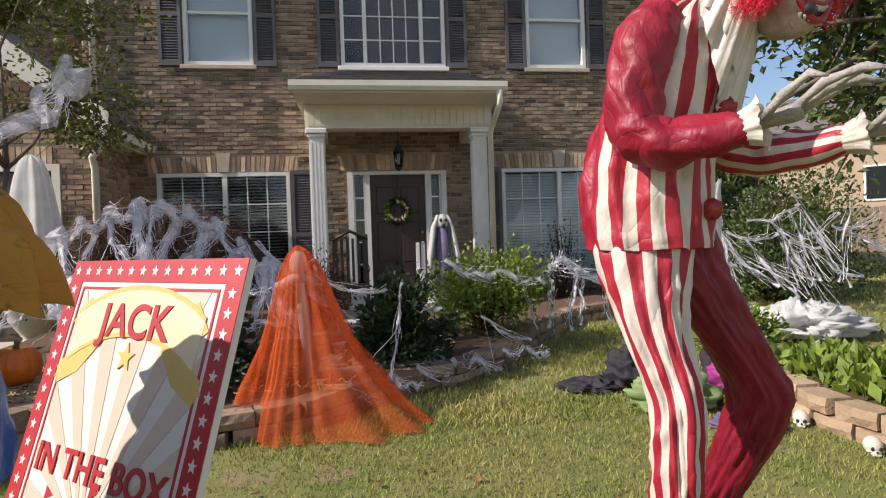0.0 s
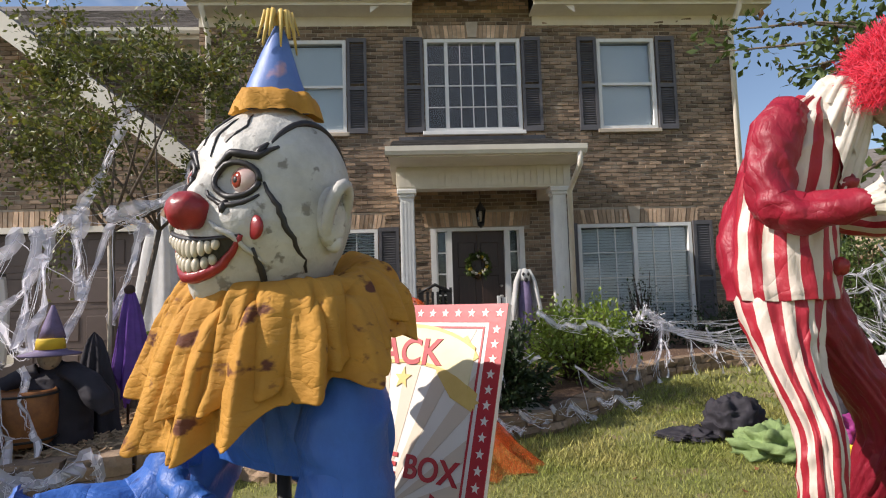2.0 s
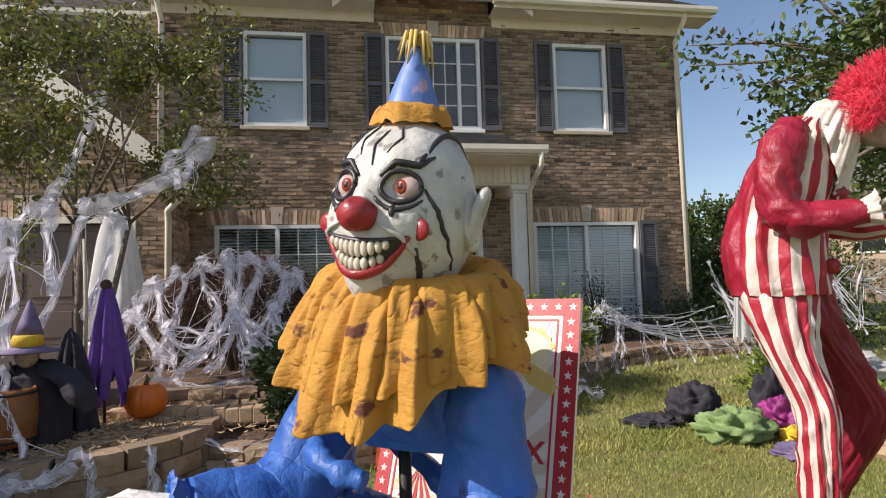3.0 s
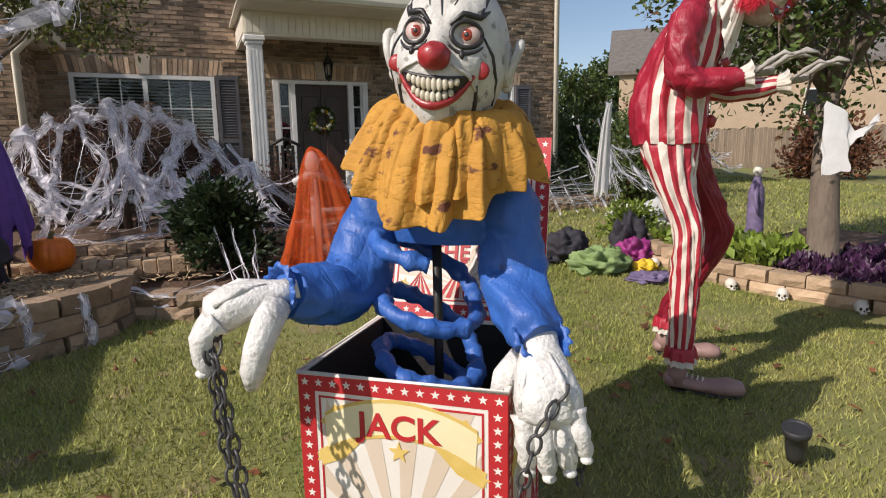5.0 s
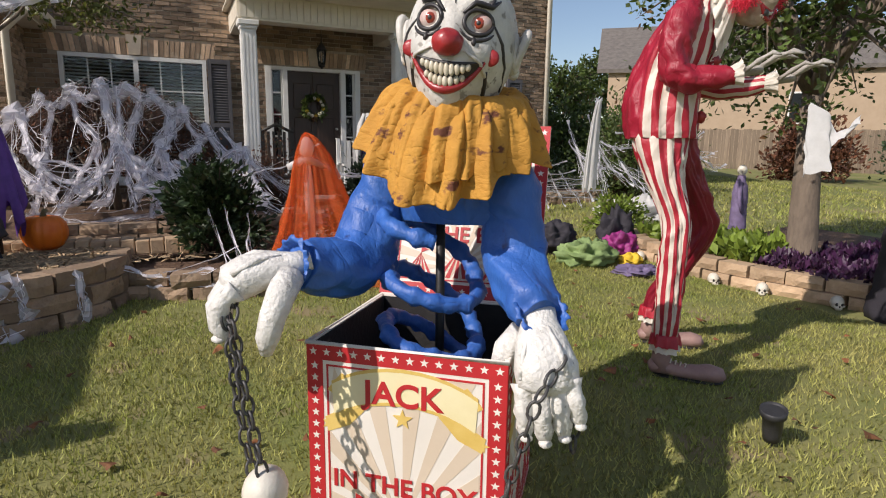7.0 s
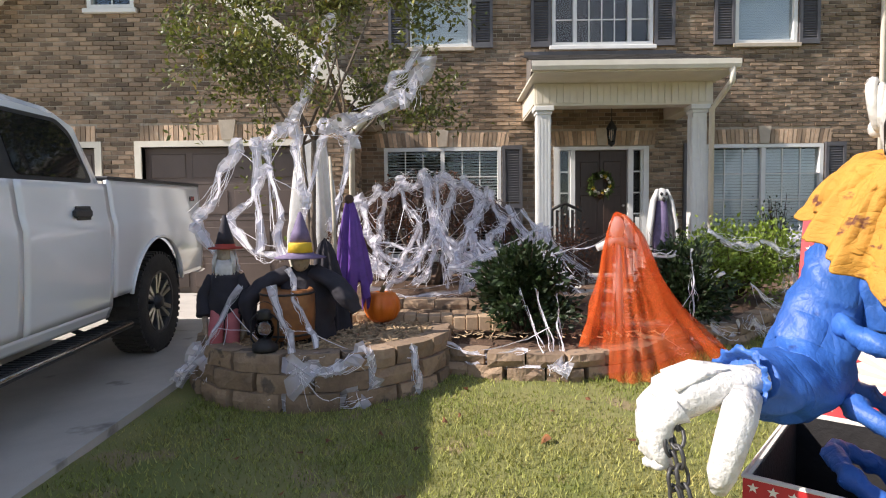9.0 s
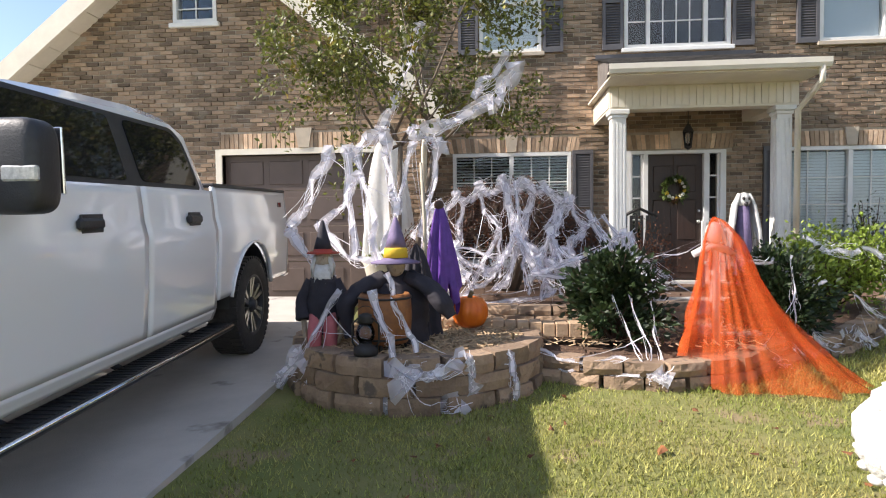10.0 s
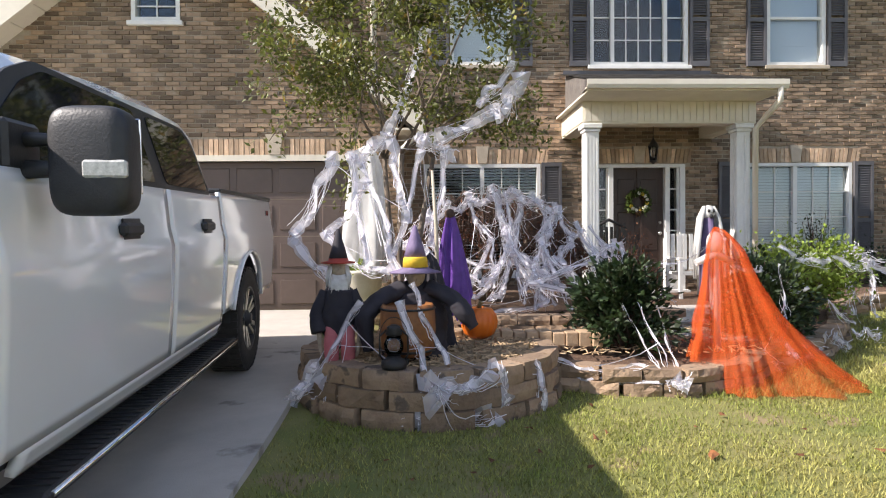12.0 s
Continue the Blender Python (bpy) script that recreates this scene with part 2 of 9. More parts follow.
def ground_sheet():
    bm = B()
    xs = [-400, -150, -60, -30, -18] + [-12 + 0.4 * i for i in range(76)] + [22, 30, 45, 80, 160, 400]
    ys = [-400, -150, -60, -30, -15, -8] + [-5 + 0.4 * i for i in range(76)] + [30, 40, 60, 100, 200, 400]
    grid = [[bm.verts.new((x, y, lawn_z(x, y))) for y in ys] for x in xs]
    for i in range(len(xs) - 1):
        for j in range(len(ys) - 1):
            bm.faces.new((grid[i][j], grid[i + 1][j], grid[i + 1][j + 1], grid[i][j + 1]))
    ob = part("ground", bm, GRASS, smooth=True)
    return tagged(ob, "sunlit green and straw-coloured lawn ground", "ground", kind="structure")


ground_sheet()


def driveway_edge(y):
    return -3.86 - 0.06 * (y - 3) - 0.04 * math.sin(y * 1.1)


def driveway():
    top = tagged(new("road"), "grey concrete driveway with joints beside the lawn", "driveway", kind="structure")
    # slabs with open joints
    for y0, y1 in ((-12, -5), (-5, -1.2), (-1.2, 2.4), (2.4, 6.1), (6.1, 8.72)):
        for side in (0, 1):
            bm = B()
            n = 8
            rows = []
            for i in range(n + 1):
                y = y0 + 0.008 + (y1 - y0 - 0.016) * i / n
                xa, xb = (-10.2, -7.0) if side == 0 else (-6.985, driveway_edge(y))
                rows.append([(xa, y), (xb, y)])
            vt = [[bm.verts.new((x, y, lawn_z(-6, y) + 0.018)) for x, y in r] for r in rows]
            vb = [[bm.verts.new((x, y, lawn_z(-6, y) - 0.12)) for x, y in r] for r in rows]
            for i in range(n):
                bm.faces.new((vt[i][0], vt[i][1], vt[i + 1][1], vt[i + 1][0]))
                bm.faces.new((vt[i][1], vb[i][1], vb[i + 1][1], vt[i + 1][1]))
                bm.faces.new((vt[i][0], vt[i + 1][0], vb[i + 1][0], vb[i][0]))
            bm.faces.new((vt[0][0], vb[0][0], vb[0][1], vt[0][1]))
            bm.faces.new((vt[n][0], vt[n][1], vb[n][1], vb[n][0]))
            part("slab", bm, CONCRETE, top)


driveway()




# ---- house ----
FY = 10.0      # main front wall
GY = 8.72      # garage wing front
OPEN_MAIN = []  # (x0, x1, z0, z1)
WINDOWS = {"upper_left": (-2.43, -1.39, 4.36, 6.01), "upper_mid": (-0.03, 1.67, 4.36, 6.02), "upper_right": (3.05, 4.09, 4.36, 6.01),
           "lower_left": (-2.90, -0.90, 0.80, 2.68), "lower_right": (2.555, 4.57, 0.80, 2.68)}
DOOR_BOX = (0.0, 1.615, 0.50, 2.665)
GARAGE_WIN = (-7.13, -6.43, 4.62, 5.42)
GARAGE_DOORS = [(-6.40, -3.78, 0.36, 2.58), (-9.72, -7.10, 0.36, 2.58)]


def wall_mesh(name, x0, x1, z0, z1, y0, y1, holes, label):
    """A wall slab whose openings go right through."""
    xs = sorted({x0, x1, *[h[0] for h in holes], *[h[1] for h in holes]})
    zs = sorted({z0, z1, *[h[2] for h in holes], *[h[3] for h in holes]})
    xs, zs = [x for x in xs if x0 <= x <= x1], [z for z in zs if z0 <= z <= z1]
    bm = B()
    for xa, xb in zip(xs, xs[1:]):
        for za, zb in zip(zs, zs[1:]):
            cx, cz = (xa + xb) / 2, (za + zb) / 2
            if not any(h[0] < cx < h[1] and h[2] < cz < h[3] for h in holes):
                box(bm, xa, xb, y0, y1, za, zb)
    bmesh.ops.remove_doubles(bm, verts=bm.verts, dist=0.0005)
    seen = {}
    for f in bm.faces:
        seen.setdefault(tuple(sorted(v.index for v in f.verts)), []).append(f)
    ob = part(name, bm, MORTAR)
    return tagged(ob, label, "wall", kind="structure")


def brick_rows(x0, x1, z0, z1, inside, holes, face, keep_near=None, proud=0.012, along="x", rnd=None):
    """Boxes of a running bond: lists of (a0, a1, z0, z1, depth)."""
    rnd = rnd or random.Random(5)
    out, h, L, j = [], 0.0675, 0.203, 0.010
    rows = int((z1 - z0) / h)
    for r in range(rows):
        za, zb = z0 + r * h + j / 2, z0 + (r + 1) * h - j / 2
        x = x0 - (L / 2 if r % 2 else 0) - rnd.random() * 0.01
        while x < x1:
            xa, xb = max(x + j / 2, x0), min(x + L - j / 2, x1)
            pieces = [(xa, xb)] if xb - xa > 0.02 else []
            for hx0, hx1, hz0, hz1 in holes:
                if hz0 < zb and hz1 > za:
                    nxt = []
                    for a, b in pieces:
                        if hx1 <= a or hx0 >= b:
                            nxt.append((a, b))
                        else:
                            if hx0 - a > 0.02:
                                nxt.append((a, hx0))
                            if b - hx1 > 0.02:
                                nxt.append((hx1, b))
                    pieces = nxt
            for a, b in pieces:
                if inside is None or inside((a + b) / 2, zb):
                    out.append((a, b, za + rnd.uniform(-.0025, .0025), zb + rnd.uniform(-.0025, .0025), proud + rnd.uniform(-0.008, 0.013)))
            x += L
    return out


def brick_mesh(name, bricks, face, wall, axis="y", sign=-1, parent_near=None):
    """All bricks of a wall face as one part; a stretch near the porch as single parts."""
    vs, fs = [], []
    rnd = random.Random(9)
    for a, b, za, zb, d in bricks:
        k = len(vs)
        e = 0.004
        t = [d + rnd.uniform(-0.003, 0.003) for _ in range(4)]
        front = [(a + e, za + e, t[0]), (b - e, za + e, t[1]), (b - e, zb - e, t[2]), (a + e, zb - e, t[3])]
        back = [(a, za, -0.004), (b, za, -0.004), (b, zb, -0.004), (a, zb, -0.004)]
        for u, z, dd in front + back:
            vs.append((u, face + sign * dd, z) if axis == "y" else (face + sign * dd, u, z))
        quads = [(0, 1, 2, 3), (4, 5, 1, 0), (5, 6, 2, 1), (6, 7, 3, 2), (7, 4, 0, 3)]
        fs += [tuple(k + i for i in (q if (axis == "y") == (sign < 0) else q[::-1])) for q in quads]
    ob = soup(name, vs, fs, BRICK, wall)
    ob["kind"] = "stuff"
    return ob


def house_walls():
    holes = [WINDOWS[k] for k in WINDOWS] + [DOOR_BOX]
    main = wall_mesh("wall_main", -3.9, 5.55, -0.2, 6.5, FY, FY + 0.28, holes, "brown brick front wall of a two-storey house")
    # soldier arches over the ground-floor windows and the porch door are laid separately
    arches = [(-3.02, -0.78, 2.69, 2.93), (2.43, 4.69, 2.69, 2.93), (-0.1, 1.72, 2.69, 2.93), (-0.1, 1.75, 6.04, 6.27)]
    bricks = brick_rows(-3.9, 5.55, 0.0, 6.5, None, holes + arches, FY)
    near = [b for b in bricks if -1.0 < b[0] < -0.02 and 2.9 < b[2] < 4.3][:250]
    rest = [b for b in bricks if b not in near]
    brick_mesh("brickwork", rest, FY, main)
    for b in near:
        e = brick_mesh("brick", [b], FY, main)
        del e["kind"]
    for x0, x1, z0, z1 in arches:
        n = int((x1 - x0) / 0.072)
        for i in range(n):
            a = x0 + (x1 - x0) * i / n
            bm = B()
            lean = ((a + 0.035) - (x0 + x1) / 2) / (x1 - x0) * 0.10
            box(bm, a + 0.005, a + (x1 - x0) / n - 0.005, FY - 0.016 - 0.004 * (i % 2), FY + 0.02, z0, z1)
            for v in bm.verts:
                if v.co.z > z1 - 0.01:
                    v.co.x += lean
            part("brick", bm, BRICK, main)
        bm = B()
        c = (x0 + x1) / 2
        box(bm, c - 0.075, c + 0.075, FY - 0.05, FY + 0.02, z0, z1 + 0.05)
        for v in bm.verts:
            if v.co.z > z1:
                v.co.x = c + (v.co.x - c) * 1.45
        part("keystone", bm, KEYSTONE, main)
    # right side wall, back and inner closing walls
    side = boxpart("wall_east", 5.27, 5.55, FY + 0.28, 19.0, -0.2, 6.5, MORTAR, None)
    tagged(side, "brown brick side wall of the house", "wall", kind="structure")
    brick_mesh("brickwork", brick_rows(FY + 0.02, 19.0, 0.0, 6.5, None, [], 5.55), 5.55, side, axis="x", sign=1)
    back = boxpart("wall_rear", -10.0, 5.27, 18.7, 19.0, -0.2, 6.5, MORTAR, None)
    tagged(back, "plain rear wall of the house", "wall", kind="structure")
    # upper left wall, set back behind the garage wing
    up = boxpart("wall_upper_west", -10.0, -3.9, 10.7, 10.95, 2.5, 6.3, MORTAR, None)
    tagged(up, "brown brick upper wall above the garage wing", "wall", kind="structure")
    brick_mesh("brickwork", brick_rows(-10.0, -3.9, 2.6, 6.3, None, [], 10.7), 10.7, up)
    ret = boxpart("wall_return", -3.9, -3.65, 10.28, 10.7, 2.5, 6.3, MORTAR, None)
    tagged(ret, "short brick return wall", "wall", kind="structure")
    # garage wing
    peak, slope, half = (-6.75, 6.0), 0.78, 3.45
    def under(x, z):
        return z < peak[1] - slope * abs(x - peak[0]) - 0.02
    holes = GARAGE_DOORS + [GARAGE_WIN]
    wing = wall_mesh("wall_garage", -10.2, -3.3, -0.2, 3.3, GY, GY + 0.28, GARAGE_DOORS, "brown brick front wall of the garage wing")
    bm = B()
    x0, x1, z0, z1 = GARAGE_WIN
    def roof_at(x):
        return peak[1] - slope * abs(x - peak[0])
    for a, b, lo in ((-10.2, x0, 3.3), (x1, -3.3, 3.3)):
        n = 6
        for i in range(n):
            xa, xb = a + (b - a) * i / n, a + (b - a) * (i + 1) / n
            vs = [bm.verts.new((x, y, z)) for y in (GY, GY + 0.28) for x, z in ((xa, lo), (xb, lo), (xb, max(lo + .01, roof_at(xb))), (xa, max(lo + .01, roof_at(xa))))]
            for q in ((0, 1, 2, 3), (7, 6, 5, 4), (0, 4, 5, 1), (1, 5, 6, 2), (2, 6, 7, 3), (3, 7, 4, 0)):
                bm.faces.new([vs[k] for k in q])
    box(bm, x0, x1, GY, GY + 0.28, 3.3, z0)
    box(bm, x0, x1, GY, GY + 0.28, z1, 5.72)
    tagged(part("wall_garage_gable", bm, MORTAR), "brown brick gable of the garage wing", "wall", kind="structure")
    heads = [(g[0] - 0.02, g[1] + 0.02, 2.66, 2.90) for g in GARAGE_DOORS]
    trims = [(g[0] - 0.11, g[1] + 0.11, g[2], g[3] + 0.09) for g in GARAGE_DOORS]
    bricks = brick_rows(-10.2, -3.3, 0.1, 6.0, under, trims + heads + [GARAGE_WIN], GY)
    brick_mesh("brickwork", bricks, GY, wing)
    for hx0, hx1, hz0, hz1 in heads:
        n = int((hx1 - hx0) / 0.072)
        for i in range(n):
            a = hx0 + (hx1 - hx0) * i / n
            boxpart("brick", a + 0.005, a + 0.067, GY - 0.016 - 0.004 * (i % 2), GY + 0.02, hz0 + 0.012, hz1, BRICK, wing)
        c = (hx0 + hx1) / 2
        bm = B()
        box(bm, c - 0.085, c + 0.085, GY - 0.045, GY + 0.02, hz0 + 0.012, hz1 + 0.07)
        for v in bm.verts:
            if v.co.z > hz1:
                v.co.x = c + (v.co.x - c) * 1.5
        part("keystone", bm, KEYSTONE, wing)
    gs = boxpart("wall_garage_east", -3.58, -3.3, GY + 0.28, FY, -0.2, 3.25, MORTAR, None)
    tagged(gs, "brick side wall of the garage wing", "wall", kind="structure")
    brick_mesh("brickwork", brick_rows(GY + 0.02, FY, 0.1, 3.25, None, [], -3.3), -3.3, gs, axis="x", sign=1)
    gw = boxpart("wall_garage_west", -10.2, -9.92, GY + 0.28, 18.7, -0.2, 3.3, MORTAR, None)
    tagged(gw, "side wall of the garage wing", "wall", kind="structure")
    # wing roof
    for s in (-1, 1):
        bm = B()
        ex = peak[0] + s * 3.85
        ez = peak[1] - slope * 3.85 + 0.12
        y0, y1 = GY - 0.42, (12.5 if s < 0 else 10.9)
        vs = [bm.verts.new(p) for p in ((peak[0], y0, peak[1] + 0.12), (ex, y0, ez), (ex, y1, ez), (peak[0], y1, peak[1] + 0.12),
                                        (peak[0], y0, peak[1] + 0.26), (ex, y0, ez + 0.12), (ex, y1, ez + 0.12), (peak[0], y1, peak[1] + 0.26))]
        for q in ((0, 1, 2, 3), (4, 7, 6, 5), (0, 4, 5, 1), (1, 5, 6, 2), (2, 6, 7, 3), (3, 7, 4, 0)):
            bm.faces.new([vs[k] for k in q])
        rf = part("roof_garage", bm, SHINGLE)
        tagged(rf, "brown asphalt shingle roof slope over the garage", "roof", kind="structure")
        # rake board and soffit along the gable
        bm = B()
        vs = []
        for y, dz0, dz1 in ((GY - 0.46, -0.16, 0.14), (GY - 0.40, -0.16, 0.14)):
            vs += [bm.verts.new(p) for p in ((peak[0], y, peak[1] + dz0 + 0.06), (ex, y, ez + dz0 - 0.06), (ex, y, ez + dz1), (peak[0], y, peak[1] + dz1 + 0.12))]
        for q in ((0, 1, 2, 3), (7, 6, 5, 4), (0, 4, 5, 1), (1, 5, 6, 2), (2, 6, 7, 3), (3, 7, 4, 0)):
            bm.faces.new([vs[k] for k in q])
        part("rake_board", bm, TRIM, rf)
        for i in range(12):
            bm = B()
            t0, t1 = i / 12, (i + 0.96) / 12
            pts = []
            for t in (t0, t1):
                x = peak[0] + (ex - peak[0]) * t
                z = peak[1] + 0.0 + (ez - 0.12 - peak[1]) * t
                pts += [(x, GY - 0.40, z), (x, GY + 0.0, z), (x, GY - 0.40, z + 0.02), (x, GY + 0.0, z + 0.02)]
            v = [bm.verts.new(p) for p in pts]
            for q in ((0, 4, 5, 1), (2, 3, 7, 6), (0, 2, 6, 4), (1, 5, 7, 3), (0, 1, 3, 2), (4, 6, 7, 5)):
                bm.faces.new([v[k] for k in q])
            part("soffit_board", bm, TRIM, rf)
    bm = B()
    box(bm, -3.02, -2.88, GY - 0.44, 10.0, 2.98, 3.10)
    box(bm, -3.30, -3.02, GY - 0.40, 10.0, 2.96, 2.99)
    g = part("gutter", bm, TRIM)
    tagged(g, "cream eave gutter and soffit of the garage wing", "gutter", kind="structure")
    bm = B()
    ring_tube(bm, [(-2.95, GY - 0.33, 3.0), (-2.97, GY - 0.33, 2.92), (-3.2, GY - 0.22, 2.72), (-3.24, GY - 0.05, 2.6), (-3.24, GY - 0.05, 0.4)], 0.045, 8)
    tagged(part("downspout", bm, TRIM), "cream metal downspout on the garage corner", "downspout", kind="structure")


house_walls()


def shingle_slope(parent, x0, x1, y0, z0, y1, z1, course=0.14, width=0.3, name="shingles"):
    """Rows of tilted shingles on a roof plane rising from (y0, z0) to (y1, z1); one joined part."""
    rnd = random.Random(3)
    L = math.hypot(y1 - y0, z1 - z0)
    uy, uz = (y1 - y0) / L, (z1 - z0) / L
    vs, fs = [], []
    n = int(L / course)
    for r in range(n):
        s0, s1 = r * course, min(L, (r + 1.25) * course)
        x = x0 - rnd.random() * width
        while x < x1:
            w = width * rnd.uniform(0.6, 1.1)
            a, b = max(x0, x + 0.003), min(x1, x + w - 0.003)
            if b > a:
                k = len(vs)
                up = 0.014 + rnd.uniform(0, 0.006)
                for px, s, h in ((a, s0, up), (b, s0, up), (b, s1, 0.004), (a, s1, 0.004), (a, s0, 0), (b, s0, 0)):
                    vs.append((px, y0 + uy * s - uz * h, z0 + uz * s + uy * h))
                fs += [(k, k + 1, k + 2, k + 3), (k + 4, k + 5, k + 1, k)]
            x += w
    ob = soup(name, vs, fs, SHINGLE, parent)
    ob["kind"] = "stuff"
    return ob


def main_roof():
    # slope over the main front
    for x0, x1, ye, ze, nm in ((-3.95, 6.05, 9.55, 6.62, "roof_main"), (-10.6, -3.95, 10.3, 6.38, "roof_west")):
        bm = B()
        yb, zb = 14.5, ze + (14.5 - ye) * 0.62
        vs = [bm.verts.new(p) for p in ((x0, ye, ze), (x1, ye, ze), (x1, yb, zb), (x0, yb, zb), (x0, ye, ze - 0.1), (x1, ye, ze - 0.1), (x1, yb, zb - 0.1), (x0, yb, zb - 0.1),
                                        (x0, 19.6, ze), (x1, 19.6, ze))]
        for q in ((0, 1, 2, 3), (7, 6, 5, 4), (4, 5, 1, 0), (5, 6, 2, 1), (7, 4, 0, 3), (3, 2, 9, 8)):
            bm.faces.new([vs[k] for k in q])
        rf = part(nm, bm, SHINGLE)
        tagged(rf, "grey-brown asphalt shingle roof of the house", "roof", kind="structure")
        shingle_slope(rf, x0, x1, ye - 0.01, ze + 0.004, ye + 3.2, ze + 3.2 * 0.62, 0.16, 0.34)
        # soffit, fascia and gutter: two runs with the middle gable between them
        runs = ((x0, -0.22), (1.86, x1)) if nm == "roof_main" else ((x0, x1),)
        for a, b in runs:
            boxpart("soffit", a, b, ye + 0.02, (10.0 if nm == "roof_main" else 10.7), ze - 0.19, ze - 0.16, TRIM, rf)
            boxpart("fascia", a, b, ye + 0.0, ye + 0.03, ze - 0.19, ze + 0.0, TRIM, rf)
            bm = B()
            prof = [(0.0, 0.0), (-0.10, 0.0), (-0.125, 0.05), (-0.125, 0.11), (-0.11, 0.11), (-0.11, 0.06), (-0.09, 0.02), (0.0, 0.02)]
            ra = [bm.verts.new((a - 0.03, ye + dy, ze - 0.13 + dz)) for dy, dz in prof]
            rb = [bm.verts.new((b + 0.03, ye + dy, ze - 0.13 + dz)) for dy, dz in prof]
            for i in range(8):
                bm.faces.new((ra[i], rb[i], rb[(i + 1) % 8], ra[(i + 1) % 8]))
            bm.faces.new(ra)
            bm.faces.new(rb[::-1])
            part("gutter", bm, TRIM, rf)
            boxpart("frieze_board", a + 0.05, b - 0.45 if b > 3 else b, (9.975 if nm == "roof_main" else 10.67), (10.0 if nm == "roof_main" else 10.7), ze - 0.36, ze - 0.19, TRIM, rf)
    # middle gable with a round vent
    bm = B()
    c, zt, sl, h = 0.82, 7.75, 0.78, 1.05
    pr = [(-0.22, 6.5), (1.86, 6.5), (1.86, zt - sl * 1.04), (c, zt), (-0.22, zt - sl * 1.04)]
    f0 = [bm.verts.new((x, FY, z)) for x, z in pr]
    f1 = [bm.verts.new((x, FY + 2.6, z)) for x, z in pr]
    bm.faces.new(f0)
    bm.faces.new(f1[::-1])
    for i in range(5):
        bm.faces.new((f0[i], f1[i], f1[(i + 1) % 5], f0[(i + 1) % 5]))
    gab = part("wall_gable", bm, MORTAR)
    tagged(gab, "brick gable over the middle upper window", "wall", kind="structure")
    brick_mesh("brickwork", brick_rows(-0.22, 1.86, 6.5, 7.7, lambda x, z: z < zt - sl * abs(x - c) - 0.03, [(c - 0.3, c + 0.3, 6.78, 7.25)], FY), FY, gab)
    bm = B()
    ring_tube(bm, [(c + 0.27 * math.cos(a), FY - 0.03, 7.02 + 0.27 * math.sin(a)) for a in [2 * math.pi * i / 24 for i in range(24)]], 0.045, 8, closed=True)
    vent = part("vent", bm, WHITE, gab, "round white gable vent frame")
    for i in range(6):
        z = 6.83 + i * 0.075
        w = math.sqrt(max(0.0, 0.26 ** 2 - (z - 7.02) ** 2))
        bm = B()
        box(bm, c - w, c + w, FY - 0.035, FY + 0.01, z - 0.006, z + 0.03)
        part("slat", bm, WHITE, vent)
    for s in (-1, 1):
        bm = B()
        ex = c + s * 1.75
        ez = zt - sl * 1.75
        pts = [(c, zt + 0.1), (ex, ez + 0.1), (ex, ez + 0.2), (c, zt + 0.22)]
        f0 = [bm.verts.new((x, FY - 0.38, z)) for x, z in pts]
        f1 = [bm.verts.new((x, FY + 2.6, z)) for x, z in pts]
        for q in (f0, f1[::-1]):
            bm.faces.new(q)
        for i in range(4):
            bm.faces.new((f0[i], f1[i], f1[(i + 1) % 4], f0[(i + 1) % 4]))
        rf = part("roof_gable", bm, SHINGLE)
        tagged(rf, "shingle roof slope of the middle gable", "roof", kind="structure")
        bm = B()
        pts = [(c, zt - 0.08), (ex, ez - 0.08), (ex, ez + 0.12), (c, zt + 0.12)]
        f0 = [bm.verts.new((x, FY - 0.42, z)) for x, z in pts]
        f1 = [bm.verts.new((x, FY - 0.385, z)) for x, z in pts]
        bm.faces.new(f0)
        bm.faces.new(f1[::-1])
        for i in range(4):
            bm.faces.new((f0[i], f1[i], f1[(i + 1) % 4], f0[(i + 1) % 4]))
        part("rake_board", bm, TRIM, rf)
    for x, y, zt, zb in ((5.48, 9.9, 6.45, 0.35), (-3.72, 9.92, 6.45, 3.3)):
        bm = B()
        ring_tube(bm, [(x, y - 0.35, zt + 0.1), (x, y - 0.33, zt - 0.05), (x, y, zt - 0.35), (x, y, zb)], 0.05, 8)
        tagged(part("downspout", bm, TRIM), "cream metal downspout on the brick front", "downspout", kind="structure")


main_roof()


